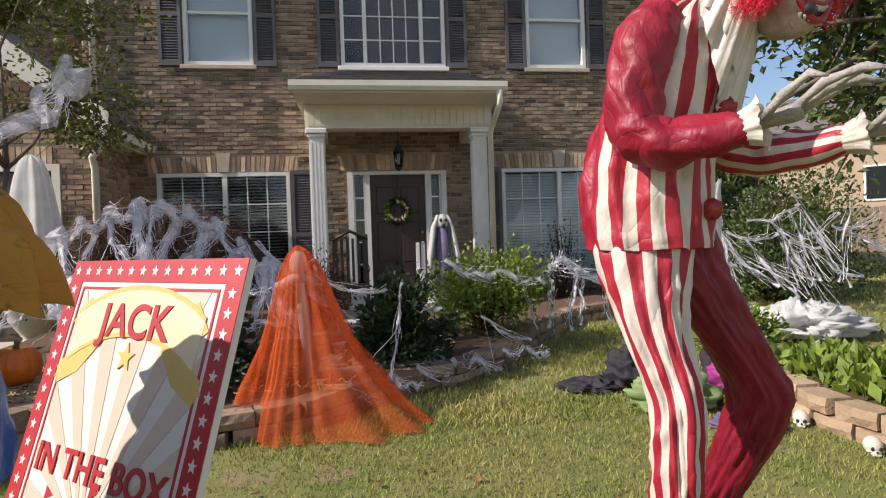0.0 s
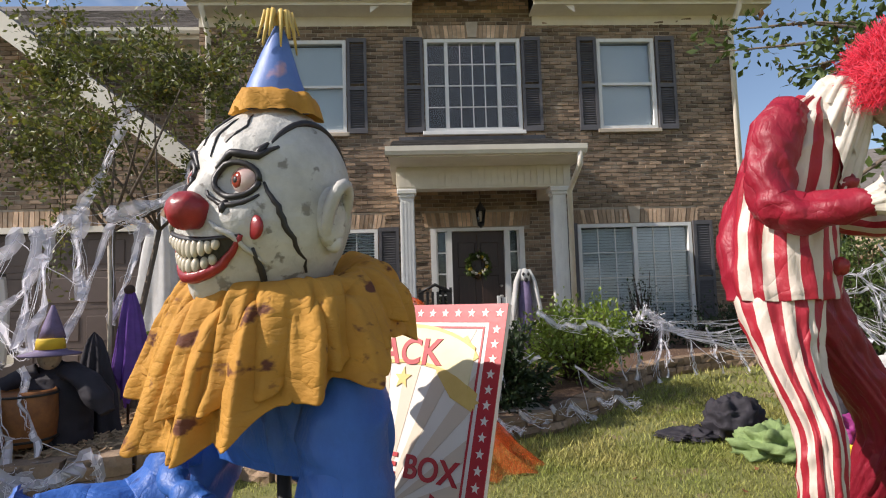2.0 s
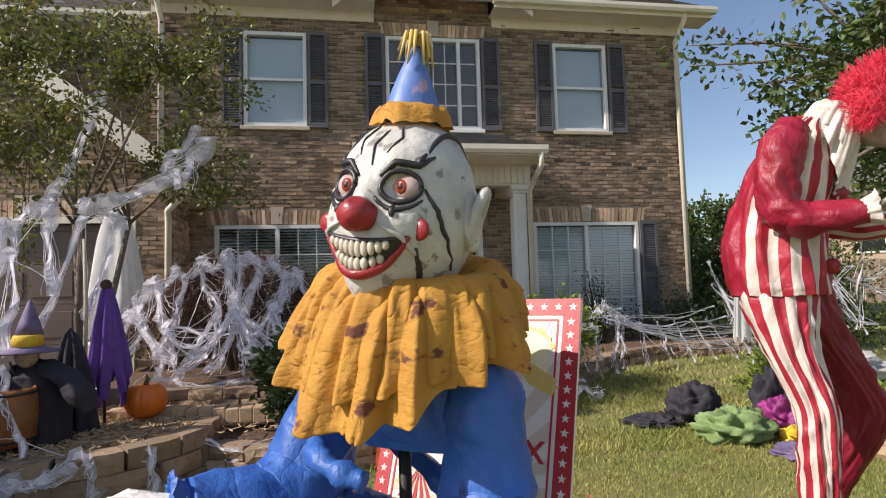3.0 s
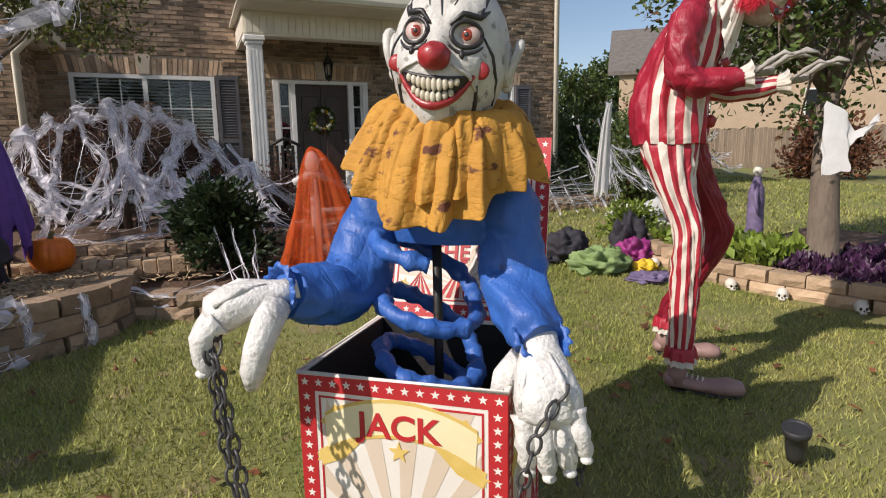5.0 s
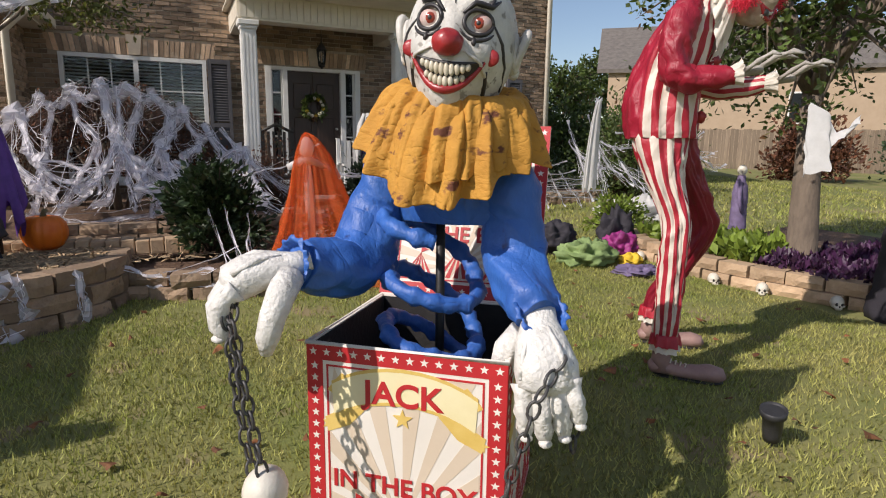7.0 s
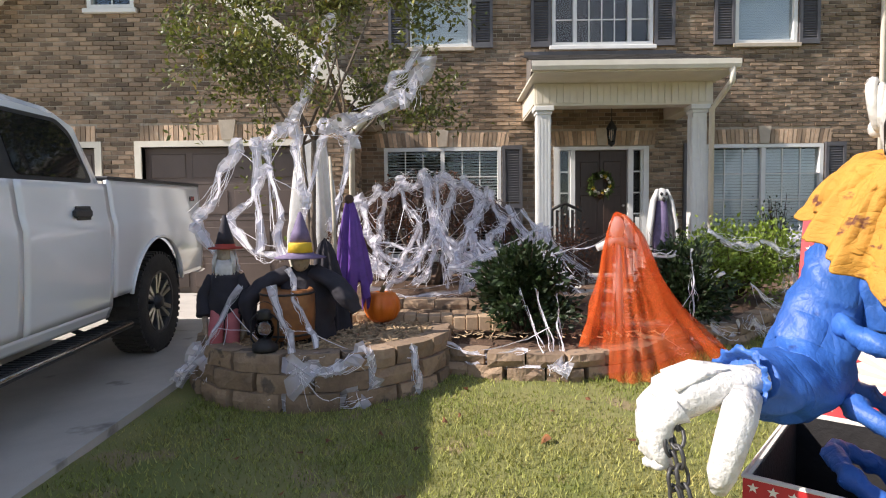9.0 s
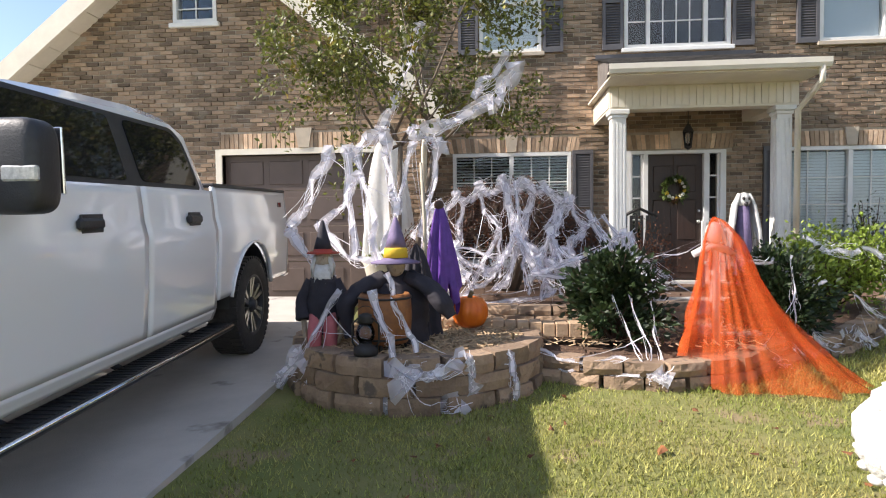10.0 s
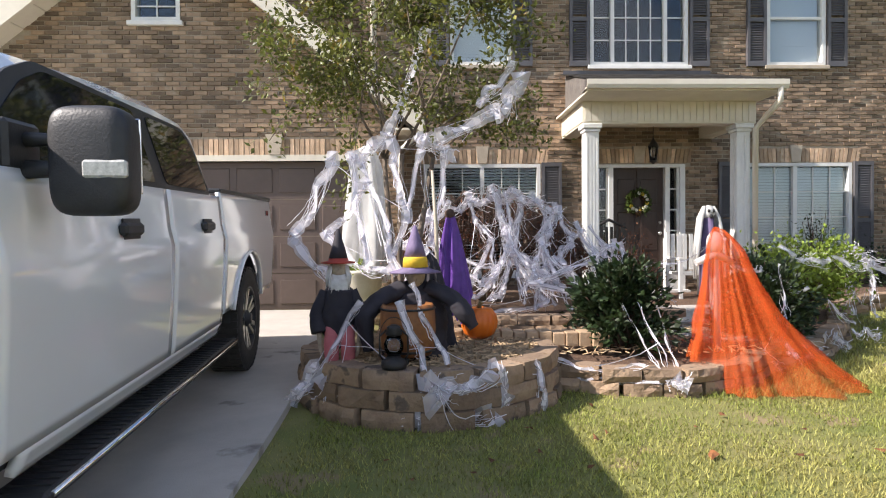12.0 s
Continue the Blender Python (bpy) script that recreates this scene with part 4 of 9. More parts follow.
def poster(panel, m, w, h):
    """Circus print: border with stars, rays, ribbon banner, words and tents. m: panel plane, origin at its bottom middle."""
    bw = 0.052
    bm = B()
    for a, b, c, d in ((-w / 2, w / 2, h - bw, h), (-w / 2, w / 2, 0, bw), (-w / 2, -w / 2 + bw, bw, h - bw), (w / 2 - bw, w / 2, bw, h - bw)):
        flat_poly(bm, [(a, c), (b, c), (b, d), (a, d)], 0.0016, m)
    part("border", bm, RED, panel, "red border print")
    bm = B()
    for a, b, c, d in ((-w / 2 + bw + .012, w / 2 - bw - .012, h - bw - .018, h - bw - .012), (-w / 2 + bw + .012, w / 2 - bw - .012, bw + .012, bw + .018),
                       (-w / 2 + bw + .012, -w / 2 + bw + .018, bw + .018, h - bw - .018), (w / 2 - bw - .018, w / 2 - bw - .012, bw + .018, h - bw - .018)):
        flat_poly(bm, [(a, c), (b, c), (b, d), (a, d)], 0.0018, m)
    part("inner_line", bm, RED, panel)
    # rays fan out from the middle
    bm = B()
    cx, cz = 0.0, h * 0.18
    for k in range(22):
        a0, a1 = math.pi * 2 * k / 22, math.pi * 2 * (k + 0.5) / 22
        pts = []
        for a in (a0, a1):
            dx, dz = math.cos(a), math.sin(a)
            t = min((w / 2 - bw - .02) / abs(dx) if abs(dx) > 1e-6 else 9, ((h - bw - .02 - cz) / dz) if dz > 1e-6 else ((bw + .02 - cz) / dz if dz < -1e-6 else 9))
            pts.append((cx + dx * t, cz + dz * t))
        flat_poly(bm, [(cx, cz), pts[0], pts[1]], 0.0012, m)
    part("sun_ray", bm, RAY, panel, "beige sunburst rays")["kind"] = "stuff"
    n = max(8, int(w / 0.044))
    star = None
    spots = [(-w / 2 + w * (i + 0.5) / n, z) for i in range(n) for z in (bw / 2, h - bw / 2)]
    k = max(8, int(h / 0.044))
    spots += [(x, bw + (h - 2 * bw) * (i + 0.5) / k) for i in range(k) for x in (-w / 2 + bw / 2, w / 2 - bw / 2)]
    for x, z in spots:
        if star is None:
            bm = B()
            flat_poly(bm, star_pts(0, 0, 0.0135), 0.0026, Matrix())
            star = part("star", bm, PAPER, panel)
        else:
            o = new("star", star.data)
            o.parent = panel
            star_ob = o
        (star if (x, z) == spots[0] else star_ob).matrix_local = m @ Matrix.Translation((x, 0, z))
    # arched banner with folded ribbon tails
    def arc(r, a):
        return (r * math.sin(a) * 1.0, h * 0.545 + r * math.cos(a) * 0.72)
    bm = B()
    N = 10
    outer = [arc(0.335 * w / 0.6, -0.72 + 1.44 * i / N) for i in range(N + 1)]
    inner = [(x * 0.97, z - 0.105) for x, z in outer]
    for i in range(N):
        flat_poly(bm, [inner[i], inner[i + 1], outer[i + 1], outer[i]], 0.0030, m)
    bmesh.ops.remove_doubles(bm, verts=bm.verts, dist=0.0004)
    part("banner", bm, PALEGOLD, panel, "pale gold ribbon banner")
    for line in (outer, inner):
        bm = B()
        for (xa, za), (xb, zb) in zip(line, line[1:]):
            flat_poly(bm, [(xa, za - 0.005), (xb, zb - 0.005), (xb, zb + 0.005), (xa, za + 0.005)], 0.0036, m)
        part("banner_edge", bm, GOLD, panel, "darker gold edge of the banner")
    for s in (-1, 1):
        bm = B()
        base = [(0.10, 0.36), (0.19, 0.415), (0.235, 0.36), (0.17, 0.315), (0.245, 0.27), (0.235, 0.225), (0.165, 0.255), (0.11, 0.315)]
        pts = [(s * x * w / 0.6, h * (z + 0.16) / 0.66) for x, z in base]
        flat_poly(bm, pts if s > 0 else pts[::-1], 0.0024, m)
        part("ribbon_tail", bm, GOLD, panel, "gold ribbon tail")
    for x, z, r, lift, turn in ((0, 0.69, 0.032, 0.0040, 0.0), (0.235, 0.62, 0.022, 0.0020, 0.3), (-0.235, 0.62, 0.022, 0.0020, 0.3), (0.2, 0.2, 0.022, 0.0020, 0.3), (-0.21, 0.18, 0.022, 0.0020, 0.3)):
        bm = B()
        flat_poly(bm, star_pts(x * w / 0.6, h * z, r, turn), lift, m)
        part("gold_star", bm, GOLD, panel)
    lettering("JACK", 0.098 * w / 0.6, m @ Matrix.Translation((0, -0.0042, h * 0.795)), RED, panel, 1.05)
    lettering("IN THE BOX", 0.078 * w / 0.6, m @ Matrix.Translation((0, -0.0026, h * 0.355)), RED, panel, 1.02)
    bm = B()
    for cx, s in ((-0.15, 0.8), (0.0, 1.0), (0.15, 0.8)):
        for i in range(5):
            a0, a1 = -1 + 2 * i / 5, -1 + 2 * (i + 0.55) / 5
            top = (cx * w / 0.6, bw + 0.02 + 0.125 * s)
            flat_poly(bm, [(cx * w / 0.6 + 0.085 * s * a0, bw + 0.025), (cx * w / 0.6 + 0.085 * s * a1, bw + 0.025), top], 0.0022, m)
        flat_poly(bm, [(cx * w / 0.6, bw + 0.02 + 0.125 * s), (cx * w / 0.6 + 0.03, bw + 0.16 * s + 0.005), (cx * w / 0.6, bw + 0.17 * s + 0.01)], 0.0022, m)
    part("tent", bm, RED, panel, "red striped circus tents")["kind"] = "stuff"


def jack_box():
    top = thing("prop_box", BOX_AT, "open red and white printed circus prop box on the lawn", "toy box")
    faces = {"front_panel": Matrix.Translation((0, -HW, 0)), "back_panel": pose(0, HW, 0, 0, 0, 180), "side_panel": pose(HW, 0, 0, 0, 0, 90), "side_panel.001": pose(-HW, 0, 0, 0, 0, -90)}
    for nm, m in faces.items():
        bm = B()
        box(bm, -HW, HW, 0.0, 0.014, 0, HH, m=m)
        p = part(nm.split(".")[0], bm, PAPER, top, "white vinyl panel with circus print")
        bm = B()
        box(bm, -HW + 0.016, HW - 0.016, 0.0145, 0.018, 0.01, HH - 0.004, m=m)
        part("lining", bm, BOXBLACK, p, "black fabric lining")
        poster(p, m, 2 * HW, HH)
    boxpart("bottom_panel", -HW + .015, HW - .015, -HW + .015, HW - .015, 0.0, 0.012, BOXBLACK, top)
    # lid stands open at the back, leaning away
    lm = Matrix.Translation((0, HW + 0.002, HH + 0.005)) @ Matrix.Rotation(radians(-18.5), 4, "X")
    bm = B()
    box(bm, -HW - 0.01, HW + 0.01, 0.0, 0.016, 0, 0.70, m=lm)
    lid = part("lid", bm, PAPER, top, "raised white lid with circus print")
    poster(lid, lm, 2 * HW + 0.02, 0.70)
    bm = B()
    ring_tube(bm, [(-HW, -HW, HH), (HW, -HW, HH), (HW, HW, HH), (-HW, HW, HH)], 0.007, 6, closed=True)
    part("rim", bm, PAPER, top)


jack_box()


def big_hand(bm, wrist, toward, up, size, mat, curl=0.9, flip=1, spread=1.0):
    """A large bony hand: back of the hand, thumb, four bent fingers with knuckles and nails."""
    wrist, f = Vector(wrist), Vector(toward).normalized()
    s = f.cross(Vector(up)).normalized() * flip
    n = (s.cross(f) * flip).normalized()
    def P(a, b, c):
        return wrist + (f * a + s * b + n * c) * size
    ring_tube(bm, [P(-0.12, 0, 0), P(0.0, 0, 0.01), P(0.16, 0.0, 0.03), P(0.34, 0.01, 0.03), P(0.47, 0.01, 0.0), P(0.52, 0.0, -0.02)], [0.13 * size, 0.135 * size, 0.19 * size, 0.235 * size, 0.225 * size, 0.12 * size], 14, mat, flat=0.66)
    for i, (b, L, th) in enumerate(((-0.165, 0.44, 0.078), (-0.055, 0.5, 0.082), (0.06, 0.47, 0.080), (0.165, 0.38, 0.072))):
        pts, rr = [], []
        ang, p = 0.15, P(0.44, b, 0.0)
        q = f.copy()
        for j in range(8):
            pts.append(p.copy())
            knuckle = 1.22 if j in (0, 3, 5) else 0.95
            rr.append(th * size * knuckle * (1 - 0.05 * j))
            ang += curl * (0.32 if j in (2, 4) else 0.13)
            d = f * math.cos(ang) - n * math.sin(ang) + s * (b * 0.5 * spread)
            q = d.normalized()
            p = p + q * (L / 7) * size
        rr[-1] *= 0.6
        ring_tube(bm, pts, rr, 9, mat)
        ball(bm, pts[-2] + (n * math.cos(ang) + f * math.sin(ang)) * th * size * 0.62, (th * size * 0.62, th * size * 0.62, th * size * 0.4), 8, 5, mat)
    pts = [P(0.06, -0.13 * 1, -0.03), P(0.16, -0.27, -0.10), P(0.26, -0.33, -0.22), P(0.34, -0.34, -0.36), P(0.38, -0.33, -0.47)]
    ring_tube(bm, pts, [0.11 * size, 0.105 * size, 0.095 * size, 0.085 * size, 0.045 * size], 10, mat)
    for k in range(3):
        a = -0.13 + k * 0.12
        ring_tube(bm, [P(0.08, a * 0.5, 0.115), P(0.26, a, 0.155), P(0.44, a * 1.35, 0.12)], [0.012 * size, 0.024 * size, 0.02 * size], 6, mat)


def ruffle(bm, c, m, r0, r1, z0, z1, folds, depth, mat, seg=120, rows=9, sag=None):
    """A gathered cloth collar: rings from the neck outwards, with deep folds at the hem."""
    rings = []
    for i in range(rows + 1):
        t = i / rows
        ring = []
        for k in range(seg):
            a = 2 * math.pi * k / seg
            w = math.sin(a * folds + 1.3 * math.sin(2 * a)) * depth * (0.25 + 0.75 * t) + 0.35 * depth * t * math.sin(a * 5 + 1)
            w += depth * 0.34 * math.sin(a * (2 * folds + 5) + 2.0 * math.sin(3 * a) + t) + depth * 0.55 * noise.noise(Vector((math.cos(a) * 7, math.sin(a) * 7, t * 2.5)))
            r = r0 + (r1 - r0) * (t ** 0.8) + w * 0.6 * (0.3 + 0.7 * t)
            z = z0 + (z1 - z0) * (t ** 1.7) + 0.03 * math.sin(math.pi * t) - w * 0.10 * t + 0.012 * t * noise.noise(Vector((math.cos(a) * 4, math.sin(a) * 4, t * 3))) + (sag(a, t) if sag else 0)
            ring.append(bm.verts.new(m @ (Vector(c) + Vector((r * math.cos(a), r * math.sin(a), z)))))
        rings.append(ring)
    for r_a, r_b in zip(rings, rings[1:]):
        for k in range(seg):
            f = bm.faces.new((r_a[k], r_a[(k + 1) % seg], r_b[(k + 1) % seg], r_b[k]))
            f.material_index, f.smooth = mat, True
    return rings


def pleated_collar(bm, m, r0, r1, z0, z1, folds, depth, mat, seed, seg=400, rows=24, lift=0.125):
    """A gathered cloth collar: narrow gathers at the neck that run straight out into wide pleats; sides held up, front hanging."""
    rings = []
    for i in range(rows + 1):
        t = i / rows
        ring = []
        for k in range(seg):
            a = 2 * math.pi * k / seg
            ca, sa = math.cos(a), math.sin(a)
            n1 = noise.noise(Vector((ca * 1.7, sa * 1.7, seed)))
            n2 = noise.noise(Vector((ca * 5, sa * 5, seed + 3)))
            n3 = noise.noise(Vector((ca * 3, sa * 3, t * 2.4 + seed + 7)))
            ph = a * folds + 3.4 * n1 + 0.9 * n2
            tri = math.asin(0.94 * math.sin(ph)) / 1.2
            fine = math.sin(ph * 2.0 + 2.2 * n2 + seed)
            w = depth * ((0.30 + 0.75 * t) * (0.72 + 0.8 * n2) * tri + 0.42 * (1 - 0.75 * t) * fine + 0.7 * t * n3)
            crease = max(0.0, 0.10 - abs(noise.noise(Vector((ca * 5 + t, sa * 5 - t, t * 3.5 + seed))))) / 0.10
            w -= depth * 0.22 * t * crease
            r = r0 + (r1 - r0) * (0.55 * t ** 0.8 + 0.45 * math.sin(1.8 * t)) * (1 - 0.10 * max(0.0, -sa)) + w * (0.35 + 0.65 * t)
            z = z0 + (z1 - z0) * (0.30 * t + 0.70 * t * t) + 0.05 * math.sin(math.pi * min(1.0, t * 1.15)) + lift * ca * ca * t * (0.5 + 0.5 * t) + 0.20 * t * max(0.0, sa) - 0.35 * w * t + 0.018 * t * n3
            ring.append(bm.verts.new(m @ Vector((r * ca, r * sa, z))))
        rings.append(ring)
    # the hem has a narrow fold
    for dr, dz in ((0.0, -0.004), (-0.006, -0.002), (-0.03, 0.012)):
        ring = []
        for k in range(seg):
            p = m.inverted() @ rings[rows][k].co
            q = Vector((p.x, p.y, 0)).normalized()
            ring.append(bm.verts.new(m @ Vector((p.x + q.x * dr, p.y + q.y * dr, p.z + dz))))
        rings.append(ring)
    for r_a, r_b in zip(rings, rings[1:]):
        for k in range(seg):
            f = bm.faces.new((r_a[k], r_a[(k + 1) % seg], r_b[(k + 1) % seg], r_b[k]))
            f.material_index, f.smooth = mat, True


def wrinkle_tube(bm, pts, radii, seg, mat, amp=0.06, freq=9.0, stripe=None, flat=1.0):
    """A sleeve or trouser leg with cloth folds; stripe(k, seg) may pick a second material."""
    n = len(pts)
    fine_p, fine_r = [], []
    for i in range(n - 1):
        for j in range(10):
            t = j / 10
            fine_p.append(Vector(pts[i]).lerp(Vector(pts[i + 1]), t))
            fine_r.append(radii[i] + (radii[i + 1] - radii[i]) * (t * t * (3 - 2 * t)))
    fine_p.append(Vector(pts[-1]))
    fine_r.append(radii[-1])
    # soften the bends
    for _ in range(3):
        fine_p = [fine_p[0]] + [(fine_p[i - 1] + fine_p[i] * 2 + fine_p[i + 1]) / 4 for i in range(1, len(fine_p) - 1)] + [fine_p[-1]]
    rings = ring_tube(bm, fine_p, fine_r, seg, mat, flat=flat)
    for ring, c, r in zip(rings, fine_p, fine_r):
        for v in ring:
            d = v.co - c
            q = v.co * freq
            k = noise.noise(v.co * freq * 0.5) * 0.22 + 0.5 - 1.25 * abs(noise.noise(Vector((q.x * 1.1 + q.z * 0.7, q.y * 1.1 - q.z * 0.5, q.z * 0.55)))) - 0.5 * abs(noise.noise(Vector((q.x * 0.9, q.y * 0.9, q.z * 2.6 + q.x))))
            v.co = c + d * (1 + amp * 1.6 * k)
    if stripe:
        for r_a, r_b in zip(rings, rings[1:]):
            for k in range(seg):
                f = next((g for g in r_a[k].link_faces if r_b[k] in g.verts and r_a[(k + 1) % seg] in g.verts), None)
                if f:
                    f.material_index = stripe(k, seg)
    return rings


def cloth_loft(bm, rings_at, seg, pick, amp=0.012, seed=0.0, step=14):
    """A garment through oval rings (centre, half width, half depth), with creases that run down from the gathers."""
    n, rings = len(rings_at), []
    for i in range((n - 1) * step + 1):
        u = i / step
        k = min(int(u), n - 2)
        f = u - k
        p0, p1, p2, p3 = (rings_at[max(0, min(n - 1, k + d))] for d in (-1, 0, 1, 2))
        def blend(a, b, c, d):
            return 0.5 * (2 * b + (c - a) * f + (2 * a - 5 * b + 4 * c - d) * f * f + (3 * b - a - 3 * c + d) * f ** 3)
        cx, cy, cz, hx, hy = (blend(p0[q], p1[q], p2[q], p3[q]) for q in range(5))
        ring = []
        for j in range(seg):
            a = 2 * math.pi * j / seg
            ca, sa = math.cos(a), math.sin(a)
            q = Vector((ca * 2.2, sa * 2.2, cz * 3.0 + seed))
            ridge = 0.5 - abs(noise.noise(Vector((ca * 3.4 + cz * 2.2, sa * 3.4 - cz * 1.2, cz * 1.6 + seed)))) * 2.2
            fold = 0.4 - abs(noise.noise(Vector((ca * 1.6, sa * 1.6 + cz * 5.0, cz * 7.0 + seed)))) * 1.8
            w = amp * (0.8 * noise.noise(q) + 0.9 * ridge + 0.6 * fold)
            ring.append(bm.verts.new((cx + (hx + w) * ca, cy + (hy + w) * sa, cz + 0.3 * w)))
        rings.append(ring)
    for i, (r0, r1) in enumerate(zip(rings, rings[1:])):
        for j in range(seg):
            f = bm.faces.new((r0[j], r0[(j + 1) % seg], r1[(j + 1) % seg], r1[j]))
            f.smooth, f.material_index = True, pick(j, i / step)
    bm.faces.new(rings[0][::-1]).material_index = pick(0, 0)
    bm.faces.new(rings[-1]).material_index = pick(0, n - 1)


def jack_doll():
    mats = [MASK, PAINTBLACK, NOSE, EYEW, IRIS, TOOTH, COLLAR, BLUE, BLUELIGHT, HAND, BLACK, GOLD]
    bm = B()
    hc = Vector((0.095, -0.06, 1.55))        # middle of the head, over the box floor
    turn = Matrix.Translation(hc) @ Matrix.Rotation(radians(8), 4, "Y") @ Matrix.Rotation(radians(4), 4, "Z") @ Matrix.Diagonal((0.92, 0.95, 0.94, 1))
    # skull: wide cranium, narrow jaw, jutting chin
    prof = []
    rows, seg = 40, 64
    rings = []
    for i in range(rows + 1):
        th = math.pi * (i + 0.15) / (rows + 0.3)
        z = math.cos(th)
        ring = []
        for k in range(seg):
            a = 2 * math.pi * k / seg
            x, y = math.sin(th) * math.cos(a), math.sin(th) * math.sin(a)
            wx, wy, wz = 0.180, 0.178, 0.245
            front = max(0.0, -y)
            low = max(0.0, -z)
            sx = wx * (1 - 0.20 * low ** 1.6) * (1 + 0.05 * max(0, z))
            sy = wy * (1 - 0.18 * low * max(0, y))
            p = Vector((x * sx, y * sy, z * wz - 0.005))
            # chin, cheeks, brow, eye sockets, mouth
            def bump_at(cx, cz, r, amt):
                d2 = ((p.x - cx) / r) ** 2 + ((p.z - cz) / r) ** 2
                return amt * math.exp(-d2) * (front ** 0.5)
            out = bump_at(0, -0.205, 0.075, 0.060) + bump_at(0.105, -0.035, 0.055, 0.03) + bump_at(-0.105, -0.035, 0.055, 0.03)
            out += bump_at(0.07, 0.115, 0.05, 0.018) + bump_at(-0.07, 0.115, 0.05, 0.018) - bump_at(0.075, 0.055, 0.038, 0.028) - bump_at(-0.075, 0.055, 0.038, 0.028)
            out += bump_at(0, 0.02, 0.035, 0.03) + bump_at(0, -0.10, 0.09, 0.02) - bump_at(0.155, -0.12, 0.03, 0.025) - bump_at(-0.155, -0.12, 0.03, 0.025)
            p.y -= out
            p += p.normalized() * 0.004 * noise.noise(p * 22)
            ring.append(bm.verts.new(turn @ p))
        rings.append(ring)
    for r0, r1 in zip(rings, rings[1:]):
        for k in range(seg):
            f = bm.faces.new((r0[k], r1[k], r1[(k + 1) % seg], r0[(k + 1) % seg]))
            f.smooth = True
    bm.faces.new(rings[0])
    bm.faces.new(rings[-1][::-1])

    inv = turn.inverted()
    facepts = [q for q in (inv @ v.co for ring in rings for v in ring) if q.y < 0]

    def surf(x, z):
        """A place on the front of the face."""
        near = sorted(((q.x - x) ** 2 + (q.z - z) ** 2, i) for i, q in enumerate(facepts))[:6]
        w = [1 / (d + 1e-5) for d, _ in near]
        y = sum(k * facepts[i].y for k, (_, i) in zip(w, near)) / sum(w)
        return Vector((x, y, z))

    def stroke(pts, r, mat, lift=0.002, taper=True):
        ps = []
        for i, (x, z) in enumerate(pts):
            q = surf(x, z)
            ps.append(turn @ (Vector((x, q.y - lift, z))))
        n = len(ps)
        rr = [r * (0.35 + 0.65 * math.sin(math.pi * (i + 0.3) / (n - 0.4))) if taper else r for i in range(n)]
        ring_tube(bm, ps, rr, 6, mat, flat=1.0)

    def arcpts(cx, cz, rx, rz, a0, a1, n=12):
        return [(cx + rx * math.cos(a0 + (a1 - a0) * i / n), cz + rz * math.sin(a0 + (a1 - a0) * i / n)) for i in range(n + 1)]

    def curve(*pts):
        out = []
        for (x0, z0), (x1, z1) in zip(pts, pts[1:]):
            out += [(x0 + (x1 - x0) * t / 5, z0 + (z1 - z0) * t / 5) for t in range(5)]
        return out + [pts[-1]]

    for s in (-1, 1):
        ex, ez = s * 0.075, 0.055
        y = surf(ex, ez).y
        ball(bm, turn @ Vector((ex, y + 0.012, ez)), (0.036, 0.030, 0.032), 18, 12, 3)
        ball(bm, turn @ Vector((ex, y - 0.0125, ez)), (0.0165, 0.0075, 0.0165), 14, 8, 4)
        ball(bm, turn @ Vector((ex, y - 0.0185, ez)), (0.007, 0.0035, 0.007), 10, 6, 1)
        stroke(arcpts(ex, ez, 0.040, 0.035, 0, 2 * math.pi, 20), 0.0062, 1, 0.006, False)
        stroke(arcpts(ex, ez - 0.004, 0.052, 0.048, math.pi * 1.15, math.pi * 1.85, 8), 0.006, 1)
        stroke(curve((s * 0.028, 0.075), (s * 0.06, 0.108), (s * 0.105, 0.105), (s * 0.122, 0.130)), 0.0085, 1)
        stroke(curve((s * 0.10, 0.10), (s * 0.108, 0.135)), 0.0065, 1)
        stroke(curve((s * 0.12, 0.055), (s * 0.148, 0.01), (s * 0.160, -0.05), (s * 0.150, -0.12)), 0.0065, 1)
        stroke(curve((s * 0.07, 0.012), (s * 0.075, -0.012)), 0.008, 1)
        # red cheek dots
        q = surf(s * 0.125, -0.035)
        ball(bm, turn @ Vector((q.x, q.y + 0.004, q.z)), (0.024, 0.009, 0.023), 14, 8, 2)
        # jaw cut lines and laugh folds
        stroke(curve((s * 0.118, -0.075), (s * 0.110, -0.135), (s * 0.090, -0.200)), 0.0075, 1)
        stroke(curve((s * 0.050, -0.030), (s * 0.100, -0.055), (s * 0.122, -0.105)), 0.006, 0, 0.004)
        # ears
        em = turn @ Matrix.Translation((s * 0.170, 0.005, -0.005)) @ Matrix.Rotation(radians(s * 24), 4, "Z") @ Matrix.Scale(0.82, 4)
        pts = [em @ Vector((s * 0.02 * math.cos(t) + s * 0.026, 0.048 * math.sin(t * 1.0) * 0.9 - 0.0, 0.075 * math.cos(t + 0.3) + 0.015)) for t in [2 * math.pi * i / 18 for i in range(18)]]
        ring_tube(bm, pts, 0.013, 8, 0, closed=True)
        ball(bm, em @ Vector((s * 0.012, 0.0, 0.01)), (0.018, 0.04, 0.062), 14, 10, 0)
        ball(bm, em @ Vector((s * 0.02, 0.01, -0.055)), (0.018, 0.02, 0.024), 10, 8, 0)
        # long black seams over the crown
        pts = []
